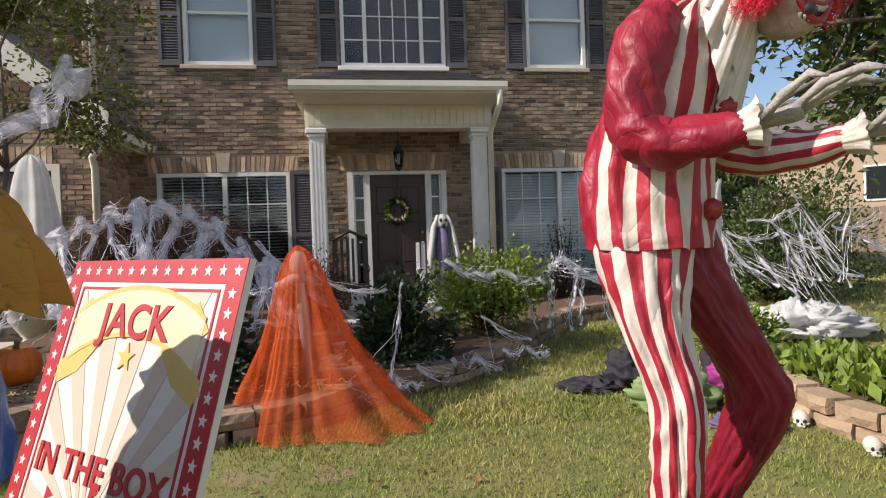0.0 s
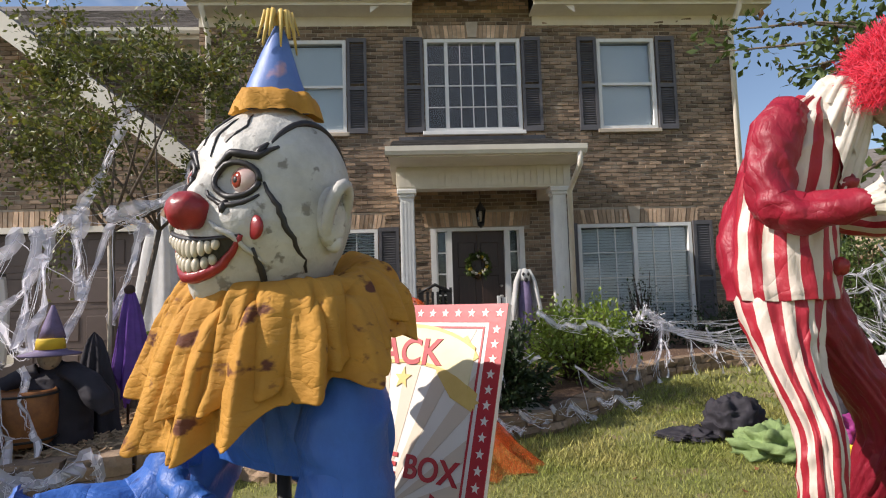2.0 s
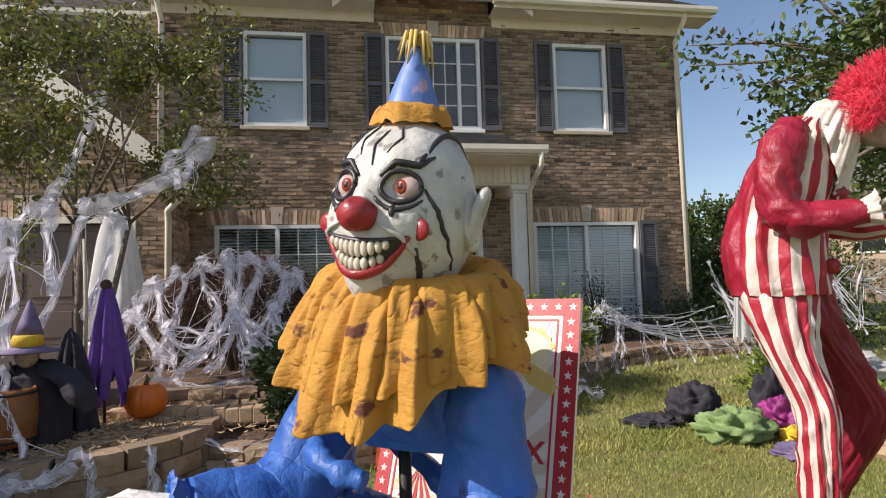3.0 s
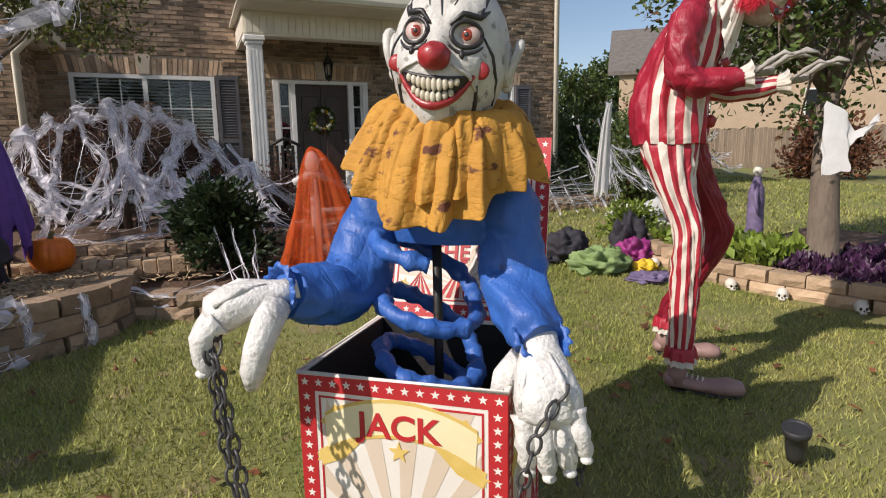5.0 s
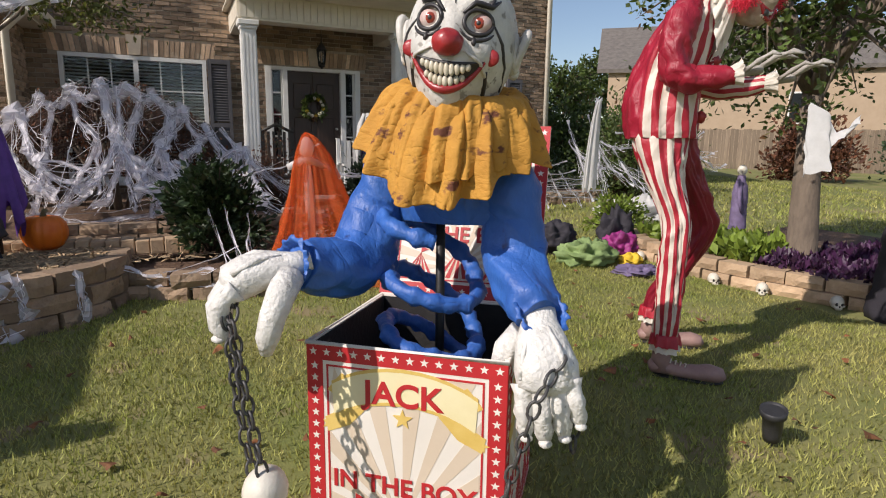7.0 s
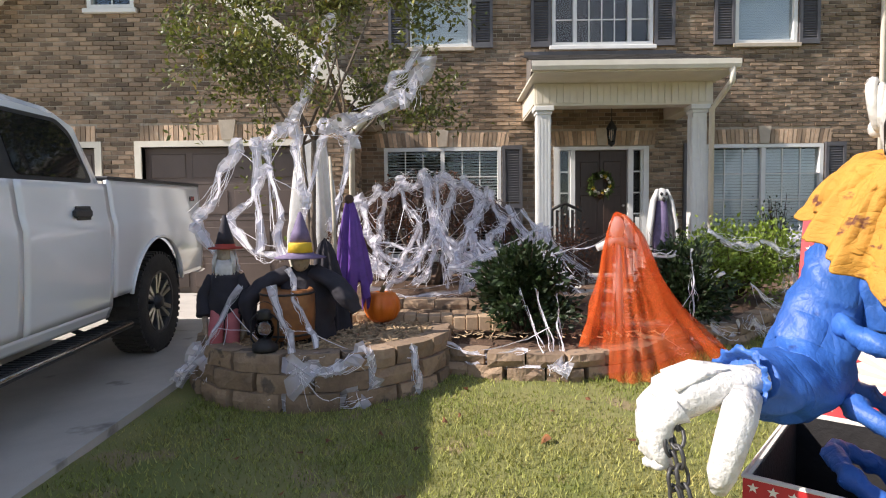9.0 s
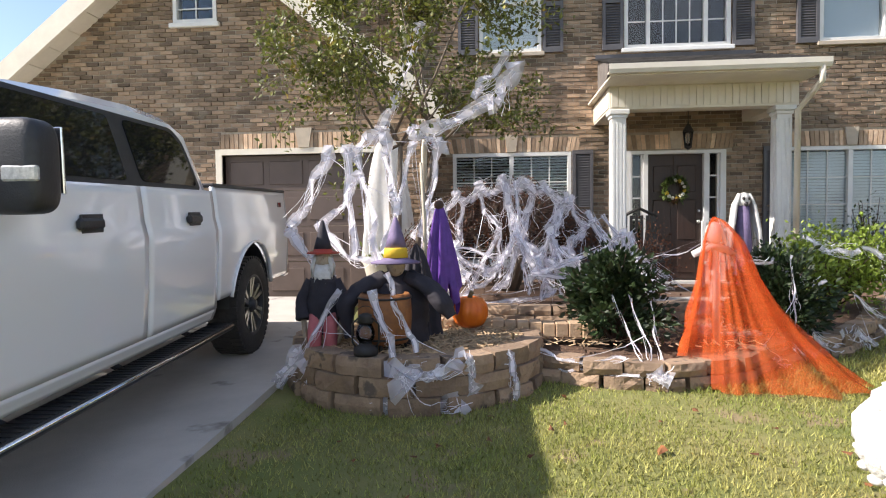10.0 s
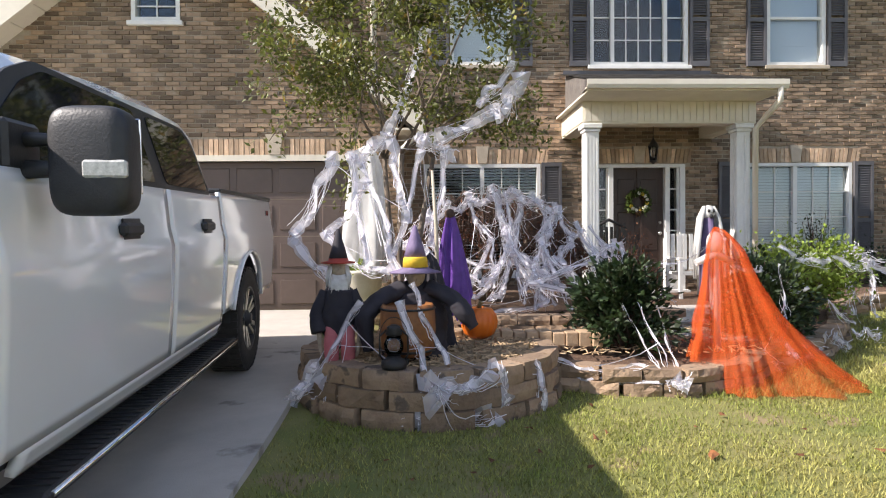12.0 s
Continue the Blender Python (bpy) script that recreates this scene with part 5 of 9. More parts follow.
        for i in range(16):
            a = -1.05 + 2.0 * i / 15
            v = Vector((s * 0.108, 0.144 * math.sin(a), -0.004 + 0.200 * math.cos(a)))
            pts.append(turn @ (v * 1.0))
        ring_tube(bm, pts, [0.0075 * (0.3 + 0.7 * math.sin(math.pi * (i + 0.5) / 16)) for i in range(16)], 6, 1)
    # cracks on the brow
    for pts in (((0.0, 0.10), (-0.012, 0.15), (0.004, 0.19)), ((-0.04, 0.125), (-0.055, 0.165), (-0.04, 0.20), (-0.06, 0.225)), ((0.03, 0.13), (0.045, 0.17), (0.03, 0.2))):
        stroke(curve(*pts), 0.0028, 1)
    q = surf(0, -0.015)
    ball(bm, turn @ Vector((0, q.y - 0.006, -0.014)), (0.044, 0.040, 0.037), 20, 14, 2, lump=0.12, freq=2)
    # mouth: dark gap, lips, two rows of teeth
    def mouth_z(x, up):
        c = 1 - (x / 0.112) ** 2
        return (-0.088 + 0.036 * (x / 0.112) ** 2) + (0.018 * c if up else -0.056 * c)
    xs = [-0.112 + 0.224 * i / 20 for i in range(21)]
    upper = [(x, mouth_z(x, True)) for x in xs]
    lower = [(x, mouth_z(x, False)) for x in xs]
    va = [bm.verts.new(turn @ Vector((x, surf(x, z).y - 0.0045, z))) for x, z in upper]
    vb = [bm.verts.new(turn @ Vector((x, surf(x, z).y - 0.0045, z))) for x, z in lower]
    for i in range(20):
        try:
            bm.faces.new((va[i], vb[i], vb[i + 1], va[i + 1])).material_index = 1
        except ValueError:
            pass
    stroke(upper, 0.007, 1, 0.004)
    stroke(lower, 0.013, 2, 0.004)
    stroke([(x, z - 0.004) for x, z in lower], 0.007, 2, 0.008)
    for i in range(12):
        x = -0.092 + 0.184 * (i + 0.5) / 12
        zu, zl = mouth_z(x, True), mouth_z(x, False)
        mid = zu + (zl - zu) * 0.5
        for za, zb in ((zu - 0.002, mid + 0.004), (mid - 0.003, zl + 0.010)):
            if abs(za - zb) > 0.012:
                y = surf(x, (za + zb) / 2).y
                ball(bm, turn @ Vector((x, y - 0.008, (za + zb) / 2)), (0.0088, 0.008, abs(za - zb) / 2 + 0.003), 8, 6, 5)
    # neck
    ring_tube(bm, [turn @ Vector((0, 0.04, -0.13)), turn @ Vector((0, 0.045, -0.30))], [0.115, 0.12], 18, 0)
    # hat: gathered brim and leaning cone with a tuft
    hm = turn @ Matrix.Translation((0.0, -0.01, 0.232)) @ Matrix.Rotation(radians(4), 4, "X")
    ruffle(bm, (0, 0, 0), hm, 0.055, 0.098, 0.012, -0.012, 7, 0.014, 6, 60, 4)
    lathe(bm, [(0.075, 0.0), (0.068, 0.03), (0.052, 0.075), (0.036, 0.12), (0.02, 0.16), (0.008, 0.185)], 18, mat=8, m=hm, wob=lambda a, i: 1 + 0.05 * math.sin(3 * a + i))
    for k in range(14):
        a = k * 2.4
        p0 = hm @ Vector((0, 0, 0.18))
        p1 = hm @ Vector((0.03 * math.cos(a), 0.03 * math.sin(a), 0.21))
        p2 = hm @ Vector((0.045 * math.cos(a), 0.045 * math.sin(a), 0.17 - 0.02 * (k % 3)))
        ring_tube(bm, [p0, p1, p2], [0.006, 0.006, 0.002], 5, 11)
    # mustard collar in two layers
    cm = Matrix.Translation((0.075, -0.02, 1.38)) @ Matrix.Rotation(radians(8), 4, "Y") @ Matrix.Translation((0, 0, -1.38))
    pleated_collar(bm, cm, 0.105, 0.262, 1.40, 1.165, 16, 0.034, 6, 1.0, lift=0.13)
    pleated_collar(bm, cm, 0.11, 0.288, 1.37, 1.09, 13, 0.036, 6, 4.0, lift=0.17)
    # torso: loose blue blouse, open below
    cloth_loft(bm, [(0.06, 0.05, 1.02, 0.235, 0.13), (0.06, 0.045, 1.08, 0.25, 0.14), (0.065, 0.03, 1.17, 0.235, 0.135), (0.07, 0.01, 1.26, 0.18, 0.12), (0.075, 0.0, 1.34, 0.11, 0.10)], 120, lambda j, u: 7, 0.024, 21.0)
    # sleeves hang from the shoulders to the elbows, forearms held out over the box
    wrinkle_tube(bm, [(-0.04, 0.01, 1.28), (-0.13, 0.0, 1.20), (-0.185, -0.03, 1.06), (-0.205, -0.09, 0.93), (-0.225, -0.18, 0.885), (-0.26, -0.29, 0.905), (-0.287, -0.37, 0.925)], [0.07, 0.088, 0.092, 0.098, 0.094, 0.082, 0.064], 88, 7, 0.20, 8.5)
    wrinkle_tube(bm, [(0.17, 0.01, 1.26), (0.24, 0.0, 1.17), (0.268, -0.01, 1.04), (0.272, -0.05, 0.92), (0.305, -0.12, 0.855), (0.35, -0.185, 0.81), (0.375, -0.215, 0.785)], [0.07, 0.085, 0.088, 0.092, 0.088, 0.080, 0.064], 88, 7, 0.20, 8.5)
    ruffle(bm, (0, 0, 0), Matrix.Translation((-0.287, -0.365, 0.925)) @ Matrix.Rotation(radians(-30), 4, "Z") @ Matrix.Rotation(radians(84), 4, "X"), 0.052, 0.080, -0.01, 0.028, 12, 0.009, 7, 96, 4)
    ruffle(bm, (0, 0, 0), Matrix.Translation((0.375, -0.212, 0.787)) @ Matrix.Rotation(radians(34), 4, "Z") @ Matrix.Rotation(radians(46), 4, "X"), 0.052, 0.080, -0.01, 0.028, 12, 0.009, 7, 96, 4)
    big_hand(bm, (-0.295, -0.385, 0.925), (-0.62, -0.42, -0.20), (0.0, -0.1, 1), 0.375, 9, 1.35, 1)
    big_hand(bm, (0.38, -0.225, 0.775), (0.16, -0.42, -0.62), (0.0, -0.72, 0.55), 0.385, 9, 0.7, -1)
    # padded spring and post
    pts, rr = [], []
    for i in range(300):
        a = 2 * math.pi * i / 82 + 1.0
        r = 0.155 + 0.006 * math.sin(i * 0.31)
        pts.append((0.005 + r * math.cos(a), -0.04 + r * math.sin(a), 0.36 + 0.66 * i / 299 - 0.078 * math.cos(a) + 0.02 * math.sin(a)))
        rr.append(0.026 * (1 + 0.10 * math.sin(i * 1.37) + 0.10 * math.sin(i * 0.83 + 2) + 0.16 * noise.noise(Vector((i * 0.22, 0, 3)))))
    coil = ring_tube(bm, pts, rr, 16, 7)
    for ring, c in zip(coil, pts):
        for v in ring:
            v.co += (v.co - Vector(c)) * 0.35 * noise.noise(v.co * 38)
    ring_tube(bm, [(0.015, 0.03, 0.012), (0.015, 0.03, 1.2)], 0.016, 8, 10)
    bmesh.ops.recalc_face_normals(bm, faces=bm.faces)
    doll = part("clown_doll", bm, mats)
    doll.matrix_basis = BOX_AT
    tagged(doll, "grinning white-faced clown prop in blue with mustard collar", "halloween prop")


jack_doll()


def skull(at, r, name="skull_prop", label="small bone-white plastic skull on chains", group="skulls on chains", turn=0.0):
    bm = B()
    m = Matrix.Rotation(turn, 3, "Z").to_4x4()
    ball(bm, (0, 0, r * 1.05), (r * 0.92, r * 1.08, r), 18, 12, 0, m)
    ring_tube(bm, [m @ Vector((0, -r * 0.55, r * 0.75)), m @ Vector((0, -r * 0.72, r * 0.3)), m @ Vector((0, -r * 0.62, 0.02 * r))], [r * 0.62, r * 0.5, r * 0.36], 12, 0, flat=0.8)
    for s in (-1, 1):
        ball(bm, m @ Vector((s * r * 0.36, -r * 0.93, r * 0.92)), (r * 0.25, r * 0.16, r * 0.24), 10, 8, 1)
        ball(bm, m @ Vector((s * r * 0.62, -r * 0.62, r * 0.62)), (r * 0.25, r * 0.3, r * 0.16), 10, 8, 0)
    ball(bm, m @ Vector((0, -r * 1.1, r * 0.62)), (r * 0.12, r * 0.1, r * 0.15), 8, 6, 1)
    for k in range(6):
        ball(bm, m @ Vector(((k - 2.5) * r * 0.13, -r * 1.05, r * 0.28)), (r * 0.06, r * 0.08, r * 0.12), 6, 5, 0)
    ob = part(name, bm, [SKULL, PAINTBLACK])
    ob.location = at
    return tagged(ob, label, "skull", group)


def chain(points, label, link=0.042):
    """Links of a chain one by one along a line."""
    top = thing("chain", points[0], label, "chain", "black chains")
    pts = [Vector(p) for p in points]
    bm = B()
    L = [(0.36 * link * math.cos(a), 0.0, 0.62 * link * math.sin(a)) for a in [2 * math.pi * i / 10 for i in range(10)]]
    ring_tube(bm, L, link * 0.11, 6, closed=True)
    base, count = None, 0
    for a, b in zip(pts, pts[1:]):
        d = b - a
        n = max(1, int(d.length / (link * 0.92)))
        q = d.to_track_quat("Z", "Y").to_matrix().to_4x4()
        for i in range(n):
            m = Matrix.Translation(a + d * (i + 0.5) / n - pts[0]) @ q @ Matrix.Rotation(radians(90 * (count % 2) + 15), 4, "Z")
            if base is None:
                base = part("link", bm, CHAIN, top)
                base.matrix_local = m
            else:
                o = new("link", base.data)
                o.parent, o.matrix_local = top, m
            count += 1


def from_box(x, y, z):
    return BOX_AT @ Vector((x, y, z))


def jack_chains():
    h = from_box(-0.40, -0.58, 0.93)
    sk = from_box(-0.33, -0.60, 0.14)
    chain([from_box(-0.43, -0.49, 0.905), from_box(-0.405, -0.555, 0.82), from_box(-0.375, -0.56, 0.55), from_box(-0.335, -0.57, 0.37)], "black plastic chain hanging from the clown's hand")
    chain([from_box(-0.41, -0.49, 0.905), from_box(-0.385, -0.56, 0.80), from_box(-0.325, -0.58, 0.52), from_box(-0.265, -0.60, 0.30), from_box(-0.17, -0.60, 0.02)], "black plastic chain hanging from the clown's hand")
    skull(from_box(-0.30, -0.57, 0.27), 0.066, label="bone-white plastic skull hanging on a black chain", turn=-0.4)
    chain([from_box(0.46, -0.33, 0.72), from_box(0.40, -0.42, 0.62), from_box(0.34, -0.44, 0.4), from_box(0.30, -0.46, 0.18), from_box(0.12, -0.5, 0.05), from_box(-0.02, -0.52, 0.012)], "black plastic chain from the clown's hand to the lawn")
    chain([from_box(0.47, -0.30, 0.70), from_box(0.50, -0.28, 0.55), from_box(0.49, -0.27, 0.42)], "short black plastic chain round the clown's wrist")
    skull(from_box(0.32, -0.46, 0.015), 0.075, label="bone-white plastic skull on the lawn by the box", turn=-0.3)
    skull(from_box(0.36, -0.36, 0.05), 0.06, label="bone-white plastic skull behind another skull", turn=0.3)
    skull(from_box(-0.12, -0.56, 0.0), 0.07, label="bone-white plastic skull lying before the box", turn=-0.9)


jack_chains()




# ---- the tall clown ----
C_RED = M("crimson_satin", (0.34, 0.010, 0.03), (0.23, 0.007, 0.02), 6, 0.5, 0.25, 60, crease=6.0, stretch=(1.2, 1.2, 0.7))
C_MAROON = M("maroon_satin", (0.27, 0.010, 0.028), (0.17, 0.006, 0.018), 6, 0.46, 0.25, 60, crease=6.0, stretch=(1.2, 1.2, 0.7))
C_STRIPE = M("red_stripe_satin", (0.42, 0.018, 0.035), (0.32, 0.012, 0.025), 6, 0.52, 0.25, 60, crease=5.0, stretch=(1.2, 1.2, 0.7))
C_WHITE = M("cream_stripe_satin", (0.70, 0.62, 0.53), (0.58, 0.49, 0.41), 6, 0.52, 0.25, 60, crease=5.0, stretch=(1.2, 1.2, 0.7))
C_HAIR = M("pink_red_wig", (0.9, 0.10, 0.16), (0.75, 0.045, 0.09), 14, 0.7, 0.0, island=0.3, sss=0.4)
C_FACE = M("aged_latex_mask", (0.45, 0.37, 0.27), (0.28, 0.21, 0.15), 18, 0.6, 0.6, 40, spots=(0.10, 0.07, 0.05), spot_at=0.64, spot_scale=22)
C_BIB = M("cream_satin_ruff", (0.78, 0.73, 0.64), (0.66, 0.60, 0.50), 7, 0.5, 0.15, 30, sss=0.15, crease=6.0)
C_GLOVE = M("grey_latex_hands", (0.42, 0.39, 0.35), (0.28, 0.25, 0.22), 18, 0.6, 0.6, 60)
C_SHOE = M("dusty_pink_brown_shoe", (0.34, 0.21, 0.18), (0.25, 0.15, 0.13), 9, 0.55, 0.2)

CLOWN_AT = pose(1.16, 2.08, 0.13, 0, 0, 44)


def tall_clown():
    mats = [C_RED, C_MAROON, C_STRIPE, C_WHITE, C_HAIR, C_FACE, C_BIB, C_GLOVE, C_SHOE, PAINTBLACK, TOOTH, NOSE]
    bm = B()
    band = lambda k, wide: 3 if (k // wide) % 2 else 2
    # trousers: striped right leg under the body, plain left leg bent forward; local front is -y, left side is +x
    cloth_loft(bm, [(-0.07, 0.145, 1.40, 0.115, 0.15), (-0.09, 0.135, 1.27, 0.115, 0.135), (-0.125, 0.10, 1.10, 0.095, 0.098), (-0.155, 0.03, 0.90, 0.085, 0.080), (-0.165, 0.022, 0.72, 0.078, 0.072),
                    (-0.172, 0.022, 0.50, 0.074, 0.068), (-0.18, 0.026, 0.30, 0.070, 0.066), (-0.18, 0.028, 0.215, 0.058, 0.056)], 80, lambda j, u: band(j, 4), 0.016, 3.0)
    cloth_loft(bm, [(0.07, 0.12, 1.40, 0.115, 0.15), (0.10, 0.08, 1.27, 0.11, 0.135), (0.17, -0.02, 1.08, 0.095, 0.105), (0.26, -0.115, 0.86, 0.086, 0.092), (0.28, -0.105, 0.74, 0.082, 0.086),
                    (0.33, -0.01, 0.52, 0.076, 0.074), (0.39, 0.09, 0.31, 0.070, 0.068), (0.40, 0.12, 0.21, 0.058, 0.056)], 80, lambda j, u: 1, 0.020, 9.0)
    # jacket: striped front and sides, plain hunched back, loose hem
    def coat(j, u):
        a = 2 * math.pi * j / 120
        return band(j, 4) if math.sin(a) < 0.50 or u > 4.4 and math.sin(a) < 0.85 else 0
    cloth_loft(bm, [(-0.01, 0.14, 1.315, 0.20, 0.185), (-0.01, 0.145, 1.40, 0.205, 0.190), (-0.01, 0.145, 1.52, 0.20, 0.192), (0.0, 0.125, 1.66, 0.20, 0.190), (0.0, 0.085, 1.80, 0.205, 0.172),
                    (0.0, 0.045, 1.92, 0.20, 0.135), (0.0, 0.015, 2.00, 0.15, 0.095), (0.0, -0.03, 2.05, 0.085, 0.065)], 120, coat, 0.022, 14.0)
    # arms: plain right sleeve, striped left sleeve, forearms held forward
    wrinkle_tube(bm, [(-0.15, 0.035, 1.99), (-0.205, 0.07, 1.91), (-0.235, 0.095, 1.77), (-0.25, 0.085, 1.645), (-0.245, 0.0, 1.60), (-0.235, -0.10, 1.615), (-0.222, -0.19, 1.625)], [0.06, 0.080, 0.078, 0.076, 0.070, 0.056, 0.042], 64, 0, 0.20, 10)
    wrinkle_tube(bm, [(0.15, 0.025, 1.99), (0.21, 0.04, 1.90), (0.245, 0.0, 1.76), (0.26, -0.05, 1.645), (0.25, -0.15, 1.605), (0.215, -0.28, 1.61), (0.185, -0.39, 1.62)], [0.06, 0.080, 0.078, 0.074, 0.066, 0.056, 0.042], 64, 2, 0.20, 10, lambda k, seg: band(k, 4))
    for c, aim in ((Vector((-0.222, -0.195, 1.627)), Vector((0.03, -1, 0.20))), (Vector((0.185, -0.395, 1.622)), Vector((-0.02, -1, 0.22)))):
        f = aim.normalized()
        ruffle(bm, (0, 0, 0), Matrix.Translation(c) @ Matrix.Rotation(radians(80), 4, "X"), 0.038, 0.066, -0.03, 0.035, 8, 0.014, 6, 64, 4)
        # flat palm and long bony fingers, palms up
        ring_tube(bm, [c - f * 0.02, c + f * 0.05, c + f * 0.095, c + f * 0.12], [0.028, 0.036, 0.046, 0.040], 12, 7, flat=0.5)
        for i in range(5):
            b = (i - 2) * 0.021
            L = (0.72, 0.95, 1.0, 0.92, 0.78)[i]
            p0 = c + f * (0.10 if i else 0.04) + Vector((b, 0, 0.004))
            p1 = p0 + f * 0.075 * L + Vector((b * 1.1, 0, 0.030 + 0.008 * (i % 2)))
            p2 = p1 + f * 0.075 * L + Vector((b * 0.6, 0, 0.022 - 0.02 * (i % 2)))
            p3 = p2 + f * 0.050 * L + Vector((b * 0.3, 0, -0.022))
            ring_tube(bm, [p0, p0.lerp(p1, 0.5), p1, p1.lerp(p2, 0.5), p2, p3], [0.013, 0.0105, 0.0135, 0.0095, 0.0115, 0.003], 8, 7)
    # ruff and hanging bib
    nm = Matrix.Translation((0.0, -0.10, 2.00)) @ Matrix.Rotation(radians(24), 4, "X")
    ruffle(bm, (0, 0, 0), nm, 0.075, 0.135, 0.05, -0.07, 10, 0.026, 6, 140, 8, lambda a, t: -0.24 * t * max(0.0, -math.sin(a)) ** 1.3)
    ruffle(bm, (0, 0, 0), nm, 0.07, 0.115, 0.075, -0.01, 9, 0.022, 6, 120, 7, lambda a, t: -0.17 * t * max(0.0, -math.sin(a)) ** 1.3)
    # head, bowed and turned a little to its right
    hm = Matrix.Translation((0.0, -0.262, 2.035)) @ Matrix.Rotation(radians(-34), 4, "Z") @ Matrix.Rotation(radians(16), 4, "X") @ Matrix.Diagonal((0.92, 0.92, 0.98, 1))
    seg, rows, hr = 30, 22, []
    for i in range(rows + 1):
        th = math.pi * (i + 0.1) / (rows + 0.2)
        ring = []
        for k in range(seg):
            a = 2 * math.pi * k / seg
            x, y, z = math.sin(th) * math.cos(a), math.sin(th) * math.sin(a), math.cos(th)
            low = max(0, -z)
            p = Vector((0.098 * x * (1 - 0.3 * low), 0.115 * y - 0.03 * low * (1 if y < 0 else 0), 0.145 * z))
            if y < 0:
                p.y += 0.018 * math.exp(-((abs(p.x) - 0.042) / 0.022) ** 2 - ((p.z - 0.03) / 0.025) ** 2)
                p.y -= 0.03 * math.exp(-(p.x / 0.03) ** 2 - ((p.z + 0.005) / 0.035) ** 2) + 0.02 * math.exp(-(p.x / 0.045) ** 2 - ((p.z + 0.125) / 0.03) ** 2)
                p.y -= 0.014 * math.exp(-((abs(p.x) - 0.055) / 0.025) ** 2 - ((p.z + 0.02) / 0.025) ** 2)
            p += p.normalized() * 0.004 * noise.noise(p * 30)
            ring.append(bm.verts.new(hm @ p))
        hr.append(ring)
    for r0, r1 in zip(hr, hr[1:]):
        for k in range(seg):
            f = bm.faces.new((r0[k], r1[k], r1[(k + 1) % seg], r0[(k + 1) % seg]))
            f.smooth, f.material_index = True, 5
    for s in (-1, 1):
        ball(bm, hm @ Vector((s * 0.042, -0.095, 0.03)), (0.024, 0.014, 0.022), 10, 8, 9)
        ball(bm, hm @ Vector((s * 0.042, -0.106, 0.03)), (0.010, 0.006, 0.010), 8, 6, 10)
        ring_tube(bm, [hm @ Vector((s * 0.015, -0.112, 0.055)), hm @ Vector((s * 0.05, -0.100, 0.075)), hm @ Vector((s * 0.055, -0.085, 0.115))], [0.006, 0.009, 0.003], 6, 9)
    # grinning mouth
    xs = [-0.062 + 0.124 * i / 10 for i in range(11)]
    for za, mat, r, dy in ((0.0, 11, 0.009, 0.0), (-0.045, 11, 0.010, 0.006)):
        ring_tube(bm, [hm @ Vector((x, -0.118 + 6.5 * x * x - dy, -0.055 + 5.5 * x * x + za * (1 - (x / 0.062) ** 2))) for x in xs], r, 6, mat)
    for i in range(9):
        x = -0.048 + 0.012 * i
        for z in (-0.062, -0.09):
            ring_tube(bm, [hm @ Vector((x, -0.122 + 6.5 * x * x, z + 4 * x * x)), hm @ Vector((x, -0.124 + 6.5 * x * x, z + 4 * x * x - 0.014))], [0.006, 0.003], 6, 10)
    ball(bm, hm @ Vector((0, -0.095, -0.075)), (0.055, 0.022, 0.03), 12, 8, 9)
    # wig: thousands of fine curls round the back and sides
    rnd = random.Random(4)
    for i in range(9500):
        u, v = rnd.uniform(0, 2 * math.pi), rnd.uniform(-0.55, 1.0)
        d = Vector((math.cos(u) * math.sqrt(1 - v * v), math.sin(u) * math.sqrt(1 - v * v), v))
        if d.y < -0.15 and not (d.z > 0.62) and abs(d.x) < 0.75:
            continue
        if d.y < -0.5 and abs(d.x) < 0.5:
            continue
        p = Vector((d.x * 0.10, d.y * 0.11 + 0.01, d.z * 0.13 + 0.02))
        side = Vector((rnd.uniform(-1, 1), rnd.uniform(-1, 1), rnd.uniform(-1, 1)))
        L = rnd.uniform(0.03, 0.10)
        q = [p, p + d * L * 0.5 + side * 0.02, p + d * L * 0.85 + side * 0.03, p + d * L + Vector((0, 0, -0.01)) - side * 0.012]
        w = side.cross(d).normalized() * 0.0013
        vs = [(bm.verts.new(hm @ (k - w * s)), bm.verts.new(hm @ (k + w * s))) for k, s in zip(q, (1, 1, 0.8, 0.2))]
        for a, b in zip(vs, vs[1:]):
            bm.faces.new((a[0], a[1], b[1], b[0])).material_index = 4
    # red pompons down the front
    for y, z in ((-0.055, 1.43), (-0.10, 1.72)):
        ball(bm, (-0.03, y, z), 0.032, 16, 10, 11, lump=0.4, freq=6)
    # shoes and ankle frills
    for x, y in ((-0.18, 0.028), (0.40, 0.12)):
        ruffle(bm, (0, 0, 0), Matrix.Translation((x, y, 0.235)), 0.055, 0.082, 0.0, -0.05, 8, 0.014, 2, 64, 4)
        ruffle(bm, (0, 0, 0), Matrix.Translation((x, y, 0.195)), 0.052, 0.078, 0.0, -0.045, 8, 0.014, 6, 64, 4)
        ring_tube(bm, [(x, y + 0.075, 0.050), (x, y + 0.06, 0.056), (x, y, 0.058), (x, y - 0.09, 0.044), (x, y - 0.17, 0.046), (x, y - 0.24, 0.052), (x, y - 0.295, 0.046), (x, y - 0.315, 0.030)], [0.030, 0.054, 0.056, 0.050, 0.056, 0.066, 0.054, 0.022], 20, 8, flat=0.74)
